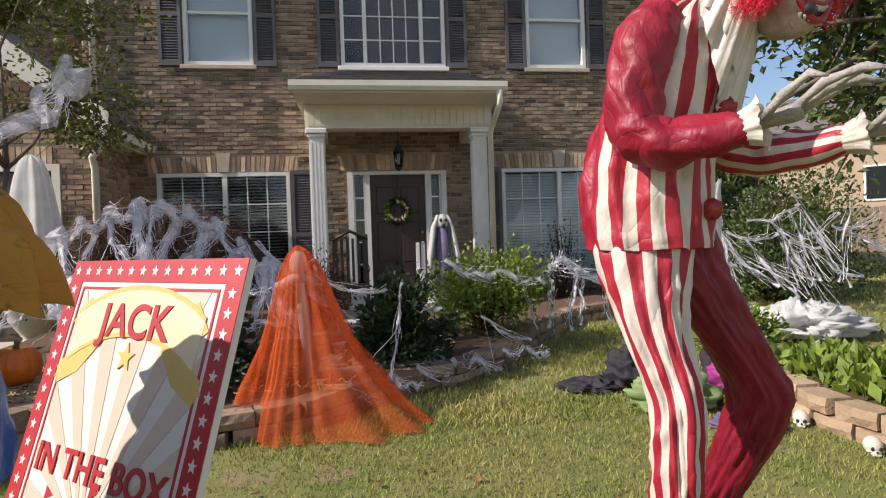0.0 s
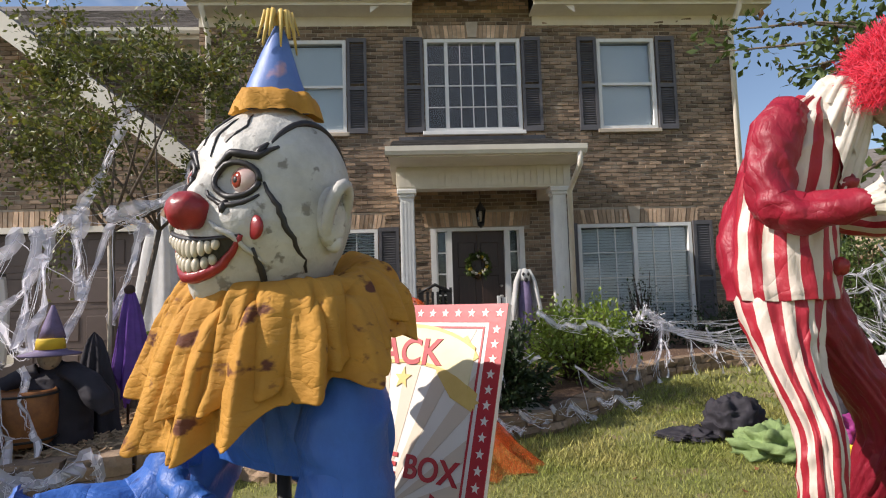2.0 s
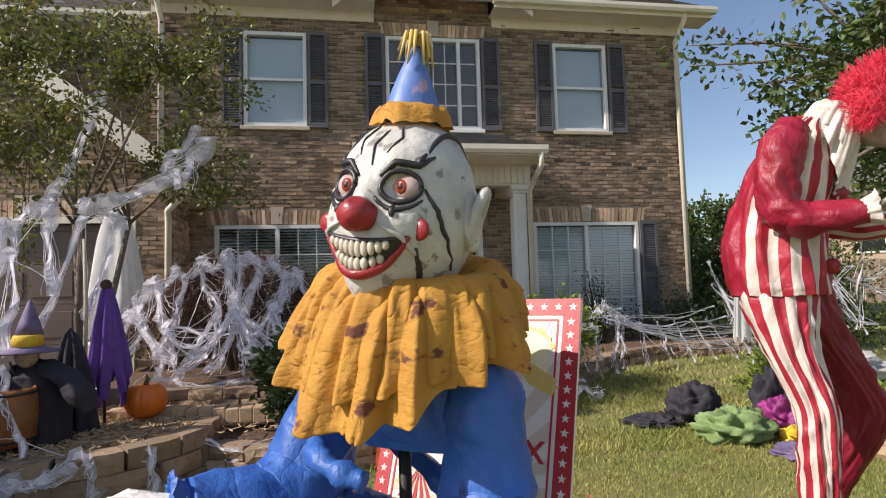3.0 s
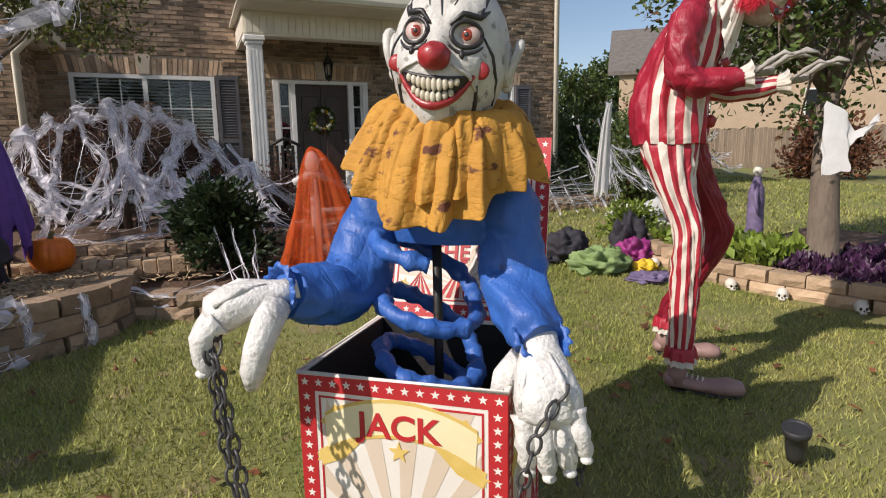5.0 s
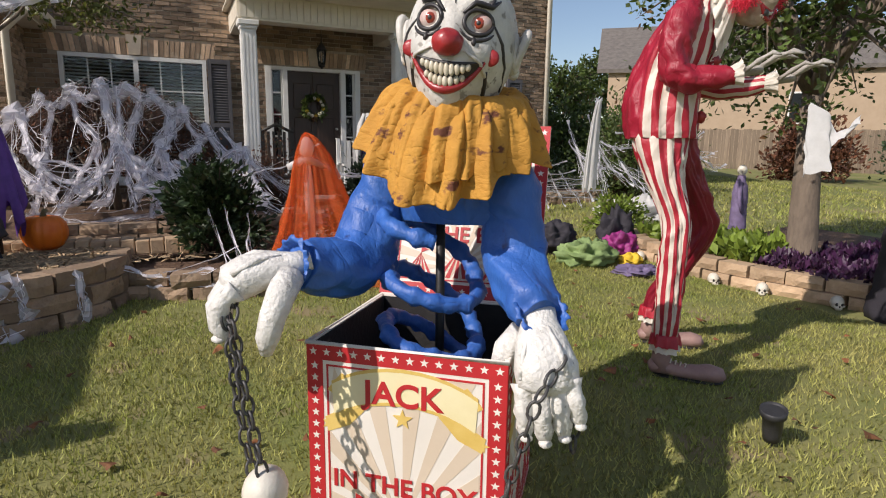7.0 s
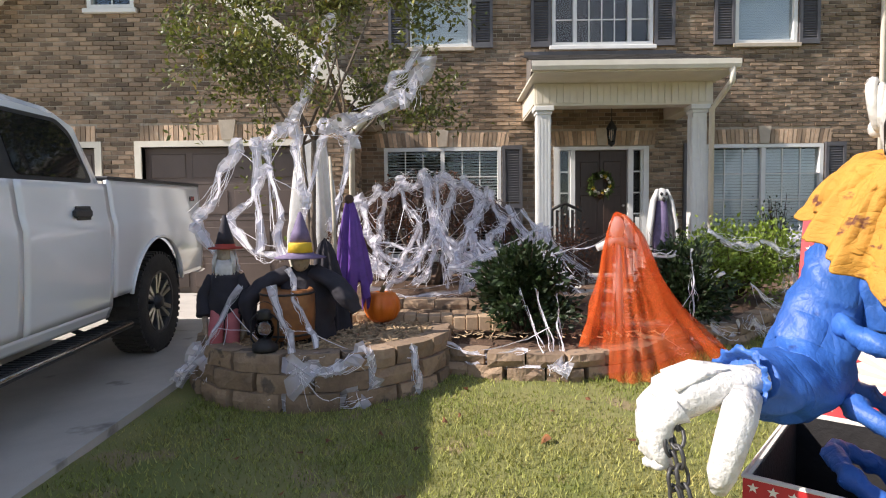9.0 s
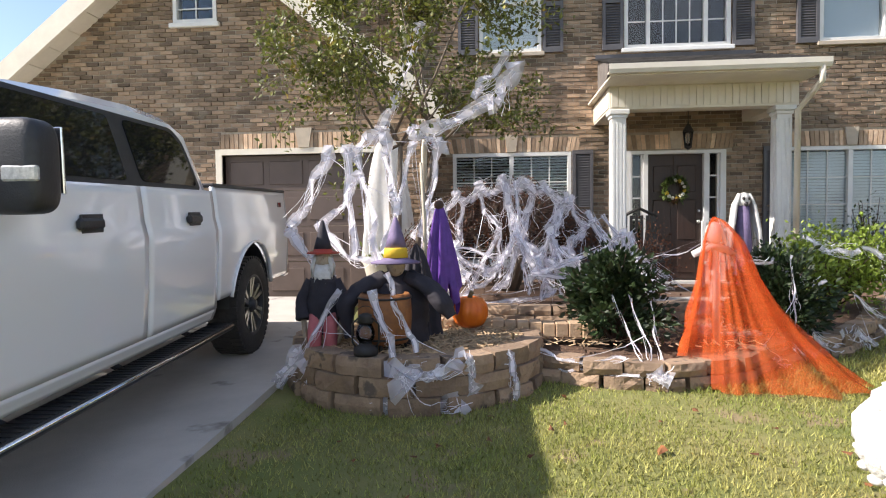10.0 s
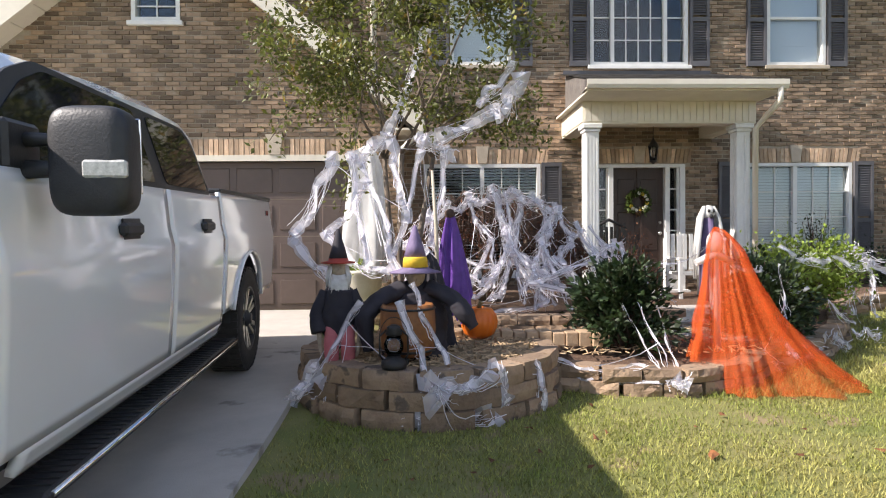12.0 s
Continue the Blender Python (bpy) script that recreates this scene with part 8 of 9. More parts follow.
MAGENTA = M("magenta_cloth", (0.34, 0.03, 0.20), (0.15, 0.015, 0.10), 9, 0.6, 0.3)
LIME = M("lime_green_gauze", (0.24, 0.33, 0.13), (0.13, 0.19, 0.06), 9, 0.8, 0.3)
HAIRW = M("white_wig_hair", (0.75, 0.72, 0.68), (0.6, 0.57, 0.52), 30, 0.8, 0.3)
URN = M("cream_urn", (0.66, 0.62, 0.52), (0.55, 0.51, 0.42), 6, 0.6, 0.2)
DRYLEAF = M("fallen_leaf", (0.26, 0.10, 0.03), (0.15, 0.06, 0.025), 20, 0.8, 0.2, island=0.4, each=0.4)
GREYCLOTH = M("grey_purple_cloth", (0.20, 0.15, 0.27), (0.12, 0.09, 0.16), 9, 0.7, 0.3)


def drape(name, apex, hem, mat, label, category, folds=14, depth=0.06, seg=140, rows=34, sharp=1.35, seed=1, thick=True):
    """A cloth hung from its top: hem(angle) gives the hem's place; folds deepen downwards."""
    bm = B()
    A = Vector(apex)
    rings = []
    for i in range(rows + 1):
        t = i / rows
        ring = []
        for k in range(seg):
            a = 2 * math.pi * k / seg
            H = Vector(hem(a))
            flat = A.lerp(H, t ** sharp)
            z = A.z + (H.z - A.z) * t
            p = Vector((flat.x, flat.y, z))
            out = Vector((math.cos(a), math.sin(a), 0))
            w = math.sin(a * folds + 2.2 * math.sin(a * 2 + seed) + 1.2 * t) + 0.6 * noise.noise(Vector((a * 3, t * 4, seed)))
            p += out * depth * w * (0.15 + 0.85 * t)
            p.z += 0.02 * noise.noise(Vector((p.x * 6, p.y * 6, t * 5 + seed))) * t
            ring.append(bm.verts.new(p))
        rings.append(ring)
    for r0, r1 in zip(rings, rings[1:]):
        for k in range(seg):
            bm.faces.new((r0[k], r1[k], r1[(k + 1) % seg], r0[(k + 1) % seg])).smooth = True
    ob = part(name, bm, mat)
    return tagged(ob, label, category)


def veil_hem(a):
    # wide hem over the stone wall, with a train that trails off to one side
    x = -0.20 + 0.50 * math.cos(a)
    y = 4.72 + 0.40 * math.sin(a)
    z = 0.30
    if y < 4.55:
        z = 0.17
    return (x, y, lawn_z(x, y) + 0.02 if y < 4.6 or x > 0.25 else 0.40)


def veil():
    bm = B()
    A, seg, rows, rings = Vector((-0.327, 5.10, 1.50)), 170, 46, []
    for i in range(rows + 1):
        t = i / rows
        ring = []
        for k in range(seg):
            a = 2 * math.pi * k / seg
            H = Vector(veil_hem(a))
            u = 0.24 * min(1, t * 6) ** 0.5 * (1 - t) + t ** 1.25
            p = Vector((A.x + (H.x - A.x) * u, A.y + (H.y - A.y) * u, A.z + (H.z - A.z) * t))
            train = max(0.0, math.cos(a + 0.45)) ** 2 * t ** 4
            p.x += 0.34 * train
            p.y -= 0.08 * train
            out = Vector((math.cos(a), math.sin(a), 0))
            w = math.sin(a * 9 + 2.2 * math.sin(a * 2 + 1) + 1.6 * t) + 0.5 * math.sin(a * 23 + 3 * math.sin(a * 3) + 2 * t) + 0.8 * noise.noise(Vector((a * 2.5, t * 5, 2)))
            p += out * 0.042 * w * (0.15 + 0.85 * t)
            p.z = max(p.z + 0.025 * noise.noise(Vector((p.x * 7, p.y * 7, t * 6))) * t, lawn_z(p.x, p.y) + 0.015)
            ring.append(bm.verts.new(p))
        rings.append(ring)
    for r0, r1 in zip(rings, rings[1:]):
        for k in range(seg):
            bm.faces.new((r0[k], r1[k], r1[(k + 1) % seg], r0[(k + 1) % seg])).smooth = True
    bm.faces.new(rings[0])
    tagged(part("veil_ghost", bm, VEIL), "orange gauze ghost veil draped over the garden wall", "halloween prop")


veil()


def veil_frame():
    bm = B()
    ball(bm, (-0.327, 5.10, 1.36), (0.07, 0.08, 0.10), 14, 10)
    ring_tube(bm, [(-0.327, 5.12, 1.40), (-0.30, 5.15, 0.9), (-0.28, 5.15, 0.38)], [0.03, 0.05, 0.03], 8)
    ring_tube(bm, [(-0.50, 5.10, 1.18), (-0.327, 5.10, 1.26), (-0.15, 5.10, 1.18)], [0.03, 0.045, 0.03], 8)
    tagged(part("ghost_stand", bm, GAUZE), "pale stand and head under the orange veil", "prop stand")


veil_frame()


def ribbon(vs, fs, pts, w, rnd):
    """A flat fibre band along points, twisting as it goes."""
    k = len(vs)
    n = len(pts)
    for i, p in enumerate(pts):
        d = (pts[min(i + 1, n - 1)] - pts[max(i - 1, 0)]).normalized()
        s = d.cross(Vector((math.sin(i * 0.7), -1, math.cos(i * 0.9) * 0.4))).normalized()
        ww = (w[i] if isinstance(w, list) else w) * 0.5
        vs += [p - s * ww, p + s * ww]
        if i:
            fs.append((k + 2 * i - 2, k + 2 * i - 1, k + 2 * i + 1, k + 2 * i))


def strand(a, b, sag, rnd, n=12, rough=0.02):
    a, b = Vector(a), Vector(b)
    ph = rnd.uniform(0, 9)
    out = []
    for i in range(n + 1):
        t = i / n
        p = a.lerp(b, t)
        p.z -= sag * 4 * t * (1 - t)
        p += Vector((noise.noise(Vector((t * 4, ph, 0))), noise.noise(Vector((t * 4, ph, 5))), noise.noise(Vector((t * 4, ph, 9))))) * rough * 2
        out.append(p)
    return out


def web(bands, label, seed, hairs=14, width=0.05, spread=0.07, film=True):
    """Stretched fake spider web: bands of fibre between anchors, each fraying into fine hairs."""
    rnd = random.Random(seed)
    top = thing("spider_web", bands[0][0], label, "spider web")
    o = Vector(bands[0][0])
    vs, fs, gv, gf = [], [], [], []
    mids = []
    for a, b, sag, w in bands:
        a, b = Vector(a) - o, Vector(b) - o
        core = strand(a, b, sag, rnd, 14, 0.03)
        n = len(core)
        ww = [w * width * (0.45 + 1.1 * abs(noise.noise(Vector((i * 0.45, seed, w)))) + 0.5 * abs(math.cos(math.pi * i / (n - 1)))) for i in range(n)]
        ribbon(gv, gf, core, [u * 0.85 for u in ww], rnd)
        ribbon(vs, fs, core, [u * 0.45 for u in ww], rnd)
        mids.append(core)
        for h in range(int(hairs * 1.5 * w)):
            j = Vector((rnd.gauss(0, 1), rnd.gauss(0, 1), rnd.gauss(0, 1))) * spread * w
            j2 = Vector((rnd.gauss(0, 1), rnd.gauss(0, 1), rnd.gauss(0, 1))) * spread * w
            i0, i1 = rnd.randrange(0, n // 2), rnd.randrange(n // 2, n)
            ribbon(vs, fs, strand(core[i0] + j * 0.3, core[i1] + j2, sag * 0.2 + rnd.uniform(0, 0.04), rnd, 7, 0.012), rnd.uniform(0.0025, 0.0075), rnd)
    # cross strands between neighbouring bands
    for k in range(int(len(bands) * 1.0)):
        c0, c1 = rnd.choice(mids), rnd.choice(mids)
        if c0 is not c1:
            p, q = rnd.choice(c0), rnd.choice(c1)
            if (p - q).length < 0.9:
                ribbon(vs, fs, strand(p, q, rnd.uniform(0.0, 0.06), rnd, 7, 0.01), rnd.uniform(0.003, 0.009), rnd)
    part_fib = soup("fibre", vs, fs, WEB, top)
    part_fib["kind"] = "stuff"
    if film:
        soup("film", gv, gf, WEBFILM, top)["kind"] = "stuff"


def all_webs():
    rnd = random.Random(77)
    # draped over the maple shrub
    def dome(x):
        return 0.55 + 1.50 * math.sqrt(max(0.12, 1 - 0.75 * min(1, ((x + 2.05) / 1.2) ** 2)))
    bands, knots = [], []
    for i in range(12):
        x = -3.2 + 2.3 * i / 11 + rnd.uniform(-.08, .08)
        top = Vector((x, 6.85 + rnd.uniform(-0.1, 0.2), dome(x) - rnd.uniform(0.02, 0.22)))
        mid = Vector((x + rnd.uniform(-0.28, 0.32), 6.55 + rnd.uniform(-0.12, 0.1), rnd.uniform(1.15, 1.5)))
        bands.append((top, mid, rnd.uniform(0.0, 0.08), rnd.uniform(0.9, 1.9)))
        knots.append(mid)
        for k in range(2):
            low = Vector((mid.x + rnd.uniform(-0.5, 0.5), 6.32 + rnd.uniform(-0.25, 0.15), rnd.uniform(0.62, 0.95)))
            bands.append((mid, low, rnd.uniform(0.0, 0.08), rnd.uniform(0.5, 1.3)))
            knots.append(low)
    # swags along the crest, and long diagonals tied from clump to clump
    for i in range(9):
        x = -3.2 + 2.1 * i / 8
        bands.append(((x, 6.88, dome(x) - 0.02), (x + 0.34, 6.8, dome(x + 0.34) - 0.06), rnd.uniform(0.08, 0.22), rnd.uniform(0.8, 1.7)))
    for i in range(11):
        a, b = rnd.choice(knots), rnd.choice(knots)
        if 0.3 < (a - b).length < 1.3:
            bands.append((a, b, rnd.uniform(0.02, 0.14), rnd.uniform(0.35, 0.8)))
    web(bands, "thick white fake spider web draped over the maple shrub", 101, 11, 0.085, 0.045)
    bands = [((-0.95, 6.9, 1.55), (-0.30 + 0.12 * i, 7.4 - 0.1 * i, 1.05 - 0.12 * i), 0.1, 0.35) for i in range(5)] + [((-1.05, 6.85, 1.6 - 0.1 * i), (-0.62 + 0.1 * i, 6.4, 0.55), 0.05, 0.4) for i in range(5)]
    web(bands, "thin white web strands stretched to the porch column", 102, 14, 0.03, 0.07)
    # on the crape myrtle
    t = (-3.1, 5.75)
    bands = [((-2.85, 5.4, 3.35), (-3.25, 5.3, 2.35), 0.05, 1.0), ((-3.25, 5.3, 2.35), (-3.55, 5.2, 2.1), 0.0, 1.3), ((-3.7, 5.2, 2.2), (-4.0, 5.0, 1.45), 0.1, 1.0), ((-4.0, 5.0, 1.45), (-3.6, 4.9, 1.05), 0.05, 1.0),
             ((-3.55, 5.2, 2.2), (-3.35, 4.7, 1.2), 0.1, 0.8), ((-3.45, 5.25, 2.1), (-3.1, 4.5, 1.15), -0.05, 0.7), ((-2.0, 5.4, 2.95), (-2.25, 5.35, 2.55), 0.1, 1.8), ((-2.25, 5.35, 2.6), (-2.95, 5.2, 2.3), 0.05, 1.3),
             ((-3.0, 5.2, 2.35), (-2.6, 5.3, 2.15), 0.0, 1.0), ((-3.2, 5.2, 2.3), (-3.05, 5.0, 1.55), 0.0, 1.0), ((-3.35, 5.1, 1.95), (-3.75, 5.0, 1.5), 0.1, 0.8), ((-3.75, 5.0, 1.5), (-3.15, 4.6, 1.2), 0.15, 0.8),
             ((-2.4, 5.5, 2.7), (-2.05, 5.4, 3.05), 0.05, 0.9), ((-2.9, 5.2, 2.2), (-3.2, 5.0, 1.2), 0.0, 0.6), ((-2.7, 5.3, 2.2), (-2.85, 5.1, 1.35), 0.05, 0.7)]
    web(bands, "white fake spider web strung through the small tree", 103, 8, 0.11, 0.04)
    # planter front
    bands = [((-3.35, 4.25, 0.95), (-3.85, 4.25, 0.25), 0.0, 0.5), ((-3.05, 4.1, 1.0), (-2.85, 3.9, 0.45), 0.0, 0.7), ((-2.85, 3.88, 0.5), (-2.80, 3.86, 0.3), 0.0, 2.6), ((-2.80, 3.86, 0.42), (-2.45, 3.95, 0.5), 0.05, 1.2),
             ((-3.65, 4.25, 0.45), (-3.55, 4.22, 0.18), 0.03, 1.5), ((-3.6, 4.2, 0.22), (-2.95, 3.90, 0.22), 0.05, 1.3), ((-2.95, 3.90, 0.22), (-2.4, 3.98, 0.22), 0.05, 1.6), ((-2.35, 4.0, 0.22), (-2.42, 3.98, 0.52), 0.0, 1.3),
             ((-2.1, 4.2, 0.5), (-2.05, 4.22, 0.2), 0.0, 0.8), ((-3.9, 4.3, 0.2), (-3.7, 4.25, 0.5), 0.0, 1.2), ((-3.0, 4.2, 1.1), (-2.75, 4.0, 0.55), 0.02, 0.5)]
    web(bands, "white web strands stretched over the stone planter", 104, 8, 0.10, 0.03)
    # dark bush and the low wall
    bands = [((-1.20, 5.0, 0.85), (-1.0, 4.42, 0.28), 0.03, 0.3), ((-1.05, 4.98, 0.85), (-0.98, 4.40, 0.26), 0.02, 0.3), ((-0.88, 5.0, 0.8), (-0.92, 4.40, 0.26), 0.02, 0.35), ((-1.03, 4.42, 0.34), (-0.9, 4.38, 0.24), 0.0, 2.0),
             ((-1.9, 4.66, 0.45), (-1.2, 4.45, 0.42), 0.06, 0.5), ((-1.9, 4.68, 0.35), (-1.1, 4.42, 0.30), 0.03, 0.4)]
    web(bands, "white web strands hanging from the dark bush", 105, 8, 0.06, 0.025)
    bands = [((0.05 + 0.28 * i, 4.95 + 0.28 * i * 0.6, 0.42 + 0.05 * rnd.random()), (0.32 + 0.28 * i, 5.1 + 0.28 * i * 0.62, 0.24 + 0.2 * rnd.random()), 0.04, 1.0) for i in range(7)]
    bands += [((0.5, 5.5, 1.15), (0.35, 5.1, 0.35), 0.0, 0.5), ((1.0, 6.3, 1.3), (1.5, 6.2, 1.15), 0.08, 1.2), ((1.5, 6.15, 1.2), (2.1, 6.4, 1.05), 0.06, 0.9), ((-0.25, 5.15, 1.3), (0.4, 5.6, 1.1), 0.1, 0.6), ((-0.2, 5.15, 1.4), (-0.9, 6.0, 1.1), 0.1, 0.4),
              ((0.4, 5.6, 1.1), (0.85, 5.6, 0.9), 0.1, 0.7), ((1.8, 6.4, 1.2), (2.05, 6.6, 0.5), 0.0, 0.5), ((1.3, 5.95, 0.75), (1.9, 6.35, 0.42), 0.05, 0.6)]
    web(bands, "white web scraps along the garden wall and bush", 106, 8, 0.055, 0.045)
    bands = [((2.35, 7.1, 1.1), (2.6, 7.3, 1.25), 0.0, 2.0), ((2.6, 7.3, 1.25), (2.95, 7.4, 1.0), 0.0, 2.0), ((2.4, 7.1, 1.0), (2.3, 6.9, 0.45), 0.0, 1.0), ((2.8, 7.3, 1.1), (2.5, 6.8, 0.4), 0.0, 1.0)]
    bands += [((2.6 + 0.1 * i, 7.35, 1.1 - 0.04 * i), (4.6 + 0.2 * i, 7.9, 1.15 - 0.13 * i), 0.1, 0.4) for i in range(6)] + [((2.9 + 0.3 * i, 7.4 + 0.08 * i, 1.0), (2.8 + 0.4 * i, 7.2 + 0.1 * i, 0.42), 0.0, 0.6) for i in range(6)]
    web(bands, "white web mass stretched before the wide window", 107, 8, 0.06, 0.06)
    bands = []
    for i in range(13):
        x = 4.2 + 3.2 * rnd.random()
        bands.append(((x, 7.3 + 0.3 * rnd.random(), rnd.uniform(1.3, 2.2)), (x + rnd.uniform(-0.6, 0.6), 7.1, rnd.uniform(0.45, 1.1)), 0.02, rnd.uniform(0.5, 1.4)))
    for i in range(10):
        bands.append(((4.2 + 0.3 * i, 7.3, rnd.uniform(1.2, 2.1)), (4.9 + 0.3 * i, 7.25, rnd.uniform(0.8, 1.9)), 0.1, 0.7))
    web(bands, "white fake spider web over the shrubs beside the house", 108, 9, 0.055, 0.07)


all_webs()


def pumpkin():
    p = thing("pumpkin", (-2.42, 5.20, 0.53), "round orange pumpkin on the planter bricks", "pumpkin")
    bm = B()
    lathe(bm, [(0.03, 0.02), (0.09, 0.005), (0.135, 0.04), (0.163, 0.10), (0.168, 0.15), (0.155, 0.21), (0.115, 0.262), (0.06, 0.272), (0.025, 0.255)], 72, wob=lambda a, i: 1 - 0.07 * abs(math.sin(a * 5.5)) ** 0.5 * 0.0 - 0.06 * (1 - abs(math.sin(a * 6))) ** 2)
    part("shell", bm, PUMPKIN, p)
    bm = B()
    ring_tube(bm, [(0, 0, 0.25), (0.005, 0, 0.29), (0.02, -0.01, 0.32)], [0.03, 0.018, 0.022], 8)
    part("stem", bm, STEM, p, "dry brown stem")


pumpkin()


def lantern(at):
    l = thing("storm_lantern", at, "black metal storm lantern on the planter edge", "lantern")
    bm = B()
    lathe(bm, [(0.085, 0.0), (0.09, 0.015), (0.085, 0.055), (0.05, 0.07), (0.045, 0.09)], 24)
    part("tank", bm, BLACK, l)
    bm = B()
    lathe(bm, [(0.045, 0.09), (0.068, 0.13), (0.068, 0.17), (0.045, 0.225)], 20)
    part("globe", bm, GLASS, l)
    bm = B()
    lathe(bm, [(0.05, 0.225), (0.06, 0.24), (0.045, 0.27), (0.05, 0.285), (0.02, 0.30)], 20)
    part("cap", bm, BLACK, l)
    for s in (-1, 1):
        bm = B()
        ring_tube(bm, [(s * 0.07, 0, 0.05), (s * 0.097, 0, 0.09), (s * 0.097, 0, 0.22), (s * 0.05, 0, 0.265)], 0.007, 6)
        part("side_tube", bm, BLACK, l)
    bm = B()
    ring_tube(bm, [(0.1 * math.cos(a), 0.01, 0.20 + 0.15 * math.sin(a)) for a in [math.pi * i / 12 for i in range(13)]], 0.003, 5)
    part("handle", bm, BLACK, l)


lantern((-3.12, 4.02, 0.528))


def witch_props():
    # small seated witch with white hair
    bm = B()
    mats = [BLACKCLOTH, HAIRW, PINK, C_FACE, M("red_hat_band", (0.4, 0.05, 0.03), None, 9, 0.7), YELLOW, PURPLE, GREYCLOTH]
    wrinkle_tube(bm, [(0, 0, 0.10), (0, 0, 0.3), (0, 0, 0.52), (0, 0, 0.60)], [0.10, 0.135, 0.11, 0.045], 32, 0, 0.1, 14)
    for s in (-1, 1):
        wrinkle_tube(bm, [(s * 0.09, 0, 0.52), (s * 0.17, -0.02, 0.36), (s * 0.15, -0.07, 0.22)], [0.05, 0.05, 0.06], 16, 0, 0.12, 14)
        ring_tube(bm, [(s * 0.15, -0.07, 0.22), (s * 0.14, -0.09, 0.1), (s * 0.12, -0.10, 0.03)], [0.022, 0.018, 0.01], 7, 3)
        wrinkle_tube(bm, [(s * 0.055, -0.06, 0.26), (s * 0.06, -0.12, 0.12), (s * 0.06, -0.12, 0.0)], [0.055, 0.055, 0.05], 16, 2, 0.08, 14)
    ball(bm, (0, -0.02, 0.69), (0.065, 0.07, 0.085), 14, 10, 3)
    rnd = random.Random(6)
    for i in range(240):
        a = rnd.uniform(-2.9, 2.9) if i > 110 else rnd.uniform(-0.7, 0.7)
        d = Vector((math.sin(a) * 0.068, -math.cos(a) * 0.072, 0.72 if abs(a) > 0.75 else 0.655))
        ring_tube(bm, [d, d + Vector((d.x * 0.35, d.y * 0.3 - 0.005, -0.08)), d + Vector((d.x * 0.2 + rnd.uniform(-.02, .02), d.y * 0.25 + rnd.uniform(-.02, .02), -rnd.uniform(0.14, 0.22)))], [0.006, 0.007, 0.002], 4, 1)
    lathe(bm, [(0.125, 0.735), (0.13, 0.745), (0.075, 0.755), (0.072, 0.775)], 24, mat=4, wob=lambda a, i: 1 + 0.05 * math.sin(3 * a))
    lathe(bm, [(0.072, 0.775), (0.055, 0.84), (0.035, 0.91), (0.012, 1.0)], 18, (0, 0, 0), 0)
    w = part("witch_doll", bm, mats)
    w.matrix_basis = pose(-3.56, 4.48, 0.50, 0, 0, 10)
    tagged(w, "small witch doll with white beard-like hair and pink legs", "halloween prop")
    # drum cauldron
    d = thing("drum", (-3.03, 4.30, 0.51), "worn orange-brown wooden drum on short legs", "drum")
    bm = B()
    lathe(bm, [(0.17, 0.06), (0.195, 0.10), (0.205, 0.25), (0.20, 0.40), (0.185, 0.43), (0.17, 0.41)], 26)
    part("barrel", bm, WOODDRUM, d)
    for z in (0.10, 0.40):
        bm = B()
        ring_tube(bm, [(0.2 * math.cos(a), 0.2 * math.sin(a), z) for a in [2 * math.pi * i / 26 for i in range(26)]], 0.009, 6, closed=True)
        part("hoop", bm, BLACK, d)
    for k in range(3):
        a = k * 2.094 + 0.5
        bm = B()
        ring_tube(bm, [(0.14 * math.cos(a), 0.14 * math.sin(a), 0.08), (0.17 * math.cos(a), 0.17 * math.sin(a), 0.0)], 0.014, 6)
        part("leg", bm, BLACK, d)
    # hunched witch behind the drum: pointed hat with yellow band, black cape
    bm = B()
    wrinkle_tube(bm, [(0, 0, 0.0), (0, 0, 0.3), (0, -0.02, 0.52), (0, -0.05, 0.60)], [0.25, 0.24, 0.17, 0.06], 40, 0, 0.12, 10, flat=0.8)
    for s in (-1, 1):
        wrinkle_tube(bm, [(s * 0.10, -0.04, 0.54), (s * 0.28, -0.12, 0.46), (s * (0.40 if s < 0 else 0.36), -0.16, 0.34 if s < 0 else 0.36), (s * (0.36 if s < 0 else 0.44), -0.18, 0.08 if s < 0 else 0.24)], [0.10, 0.10, 0.11, 0.06], 28, 0, 0.16, 10, flat=0.6)
    ball(bm, (0, -0.10, 0.64), (0.075, 0.08, 0.09), 12, 8, 3)
    lathe(bm, [(0.185, 0.655), (0.19, 0.665), (0.10, 0.69), (0.098, 0.70)], 28, (0, -0.09, 0), 7, wob=lambda a, i: 1 + 0.06 * math.sin(2 * a + 1))
    lathe(bm, [(0.098, 0.70), (0.092, 0.765), (0.085, 0.78)], 20, (0, -0.09, 0), 5)
    lathe(bm, [(0.088, 0.775), (0.065, 0.86), (0.035, 0.95), (0.01, 1.02)], 18, (0, -0.07, 0), 7)
    w = part("witch_figure", bm, mats)
    w.matrix_basis = pose(-2.98, 4.58, 0.50, 0, 0, 4)
    tagged(w, "hunched witch figure in black cape and banded hat", "halloween prop")
    drape("cloak", (-2.86, 4.86, 1.30), lambda a: (-2.86 + 0.20 * math.cos(a), 4.86 + 0.10 * math.sin(a), 0.52), BLACKCLOTH, "dark upright cloak behind the witch figure", "halloween prop", 7, 0.03, 60, 14, 0.5, 3)
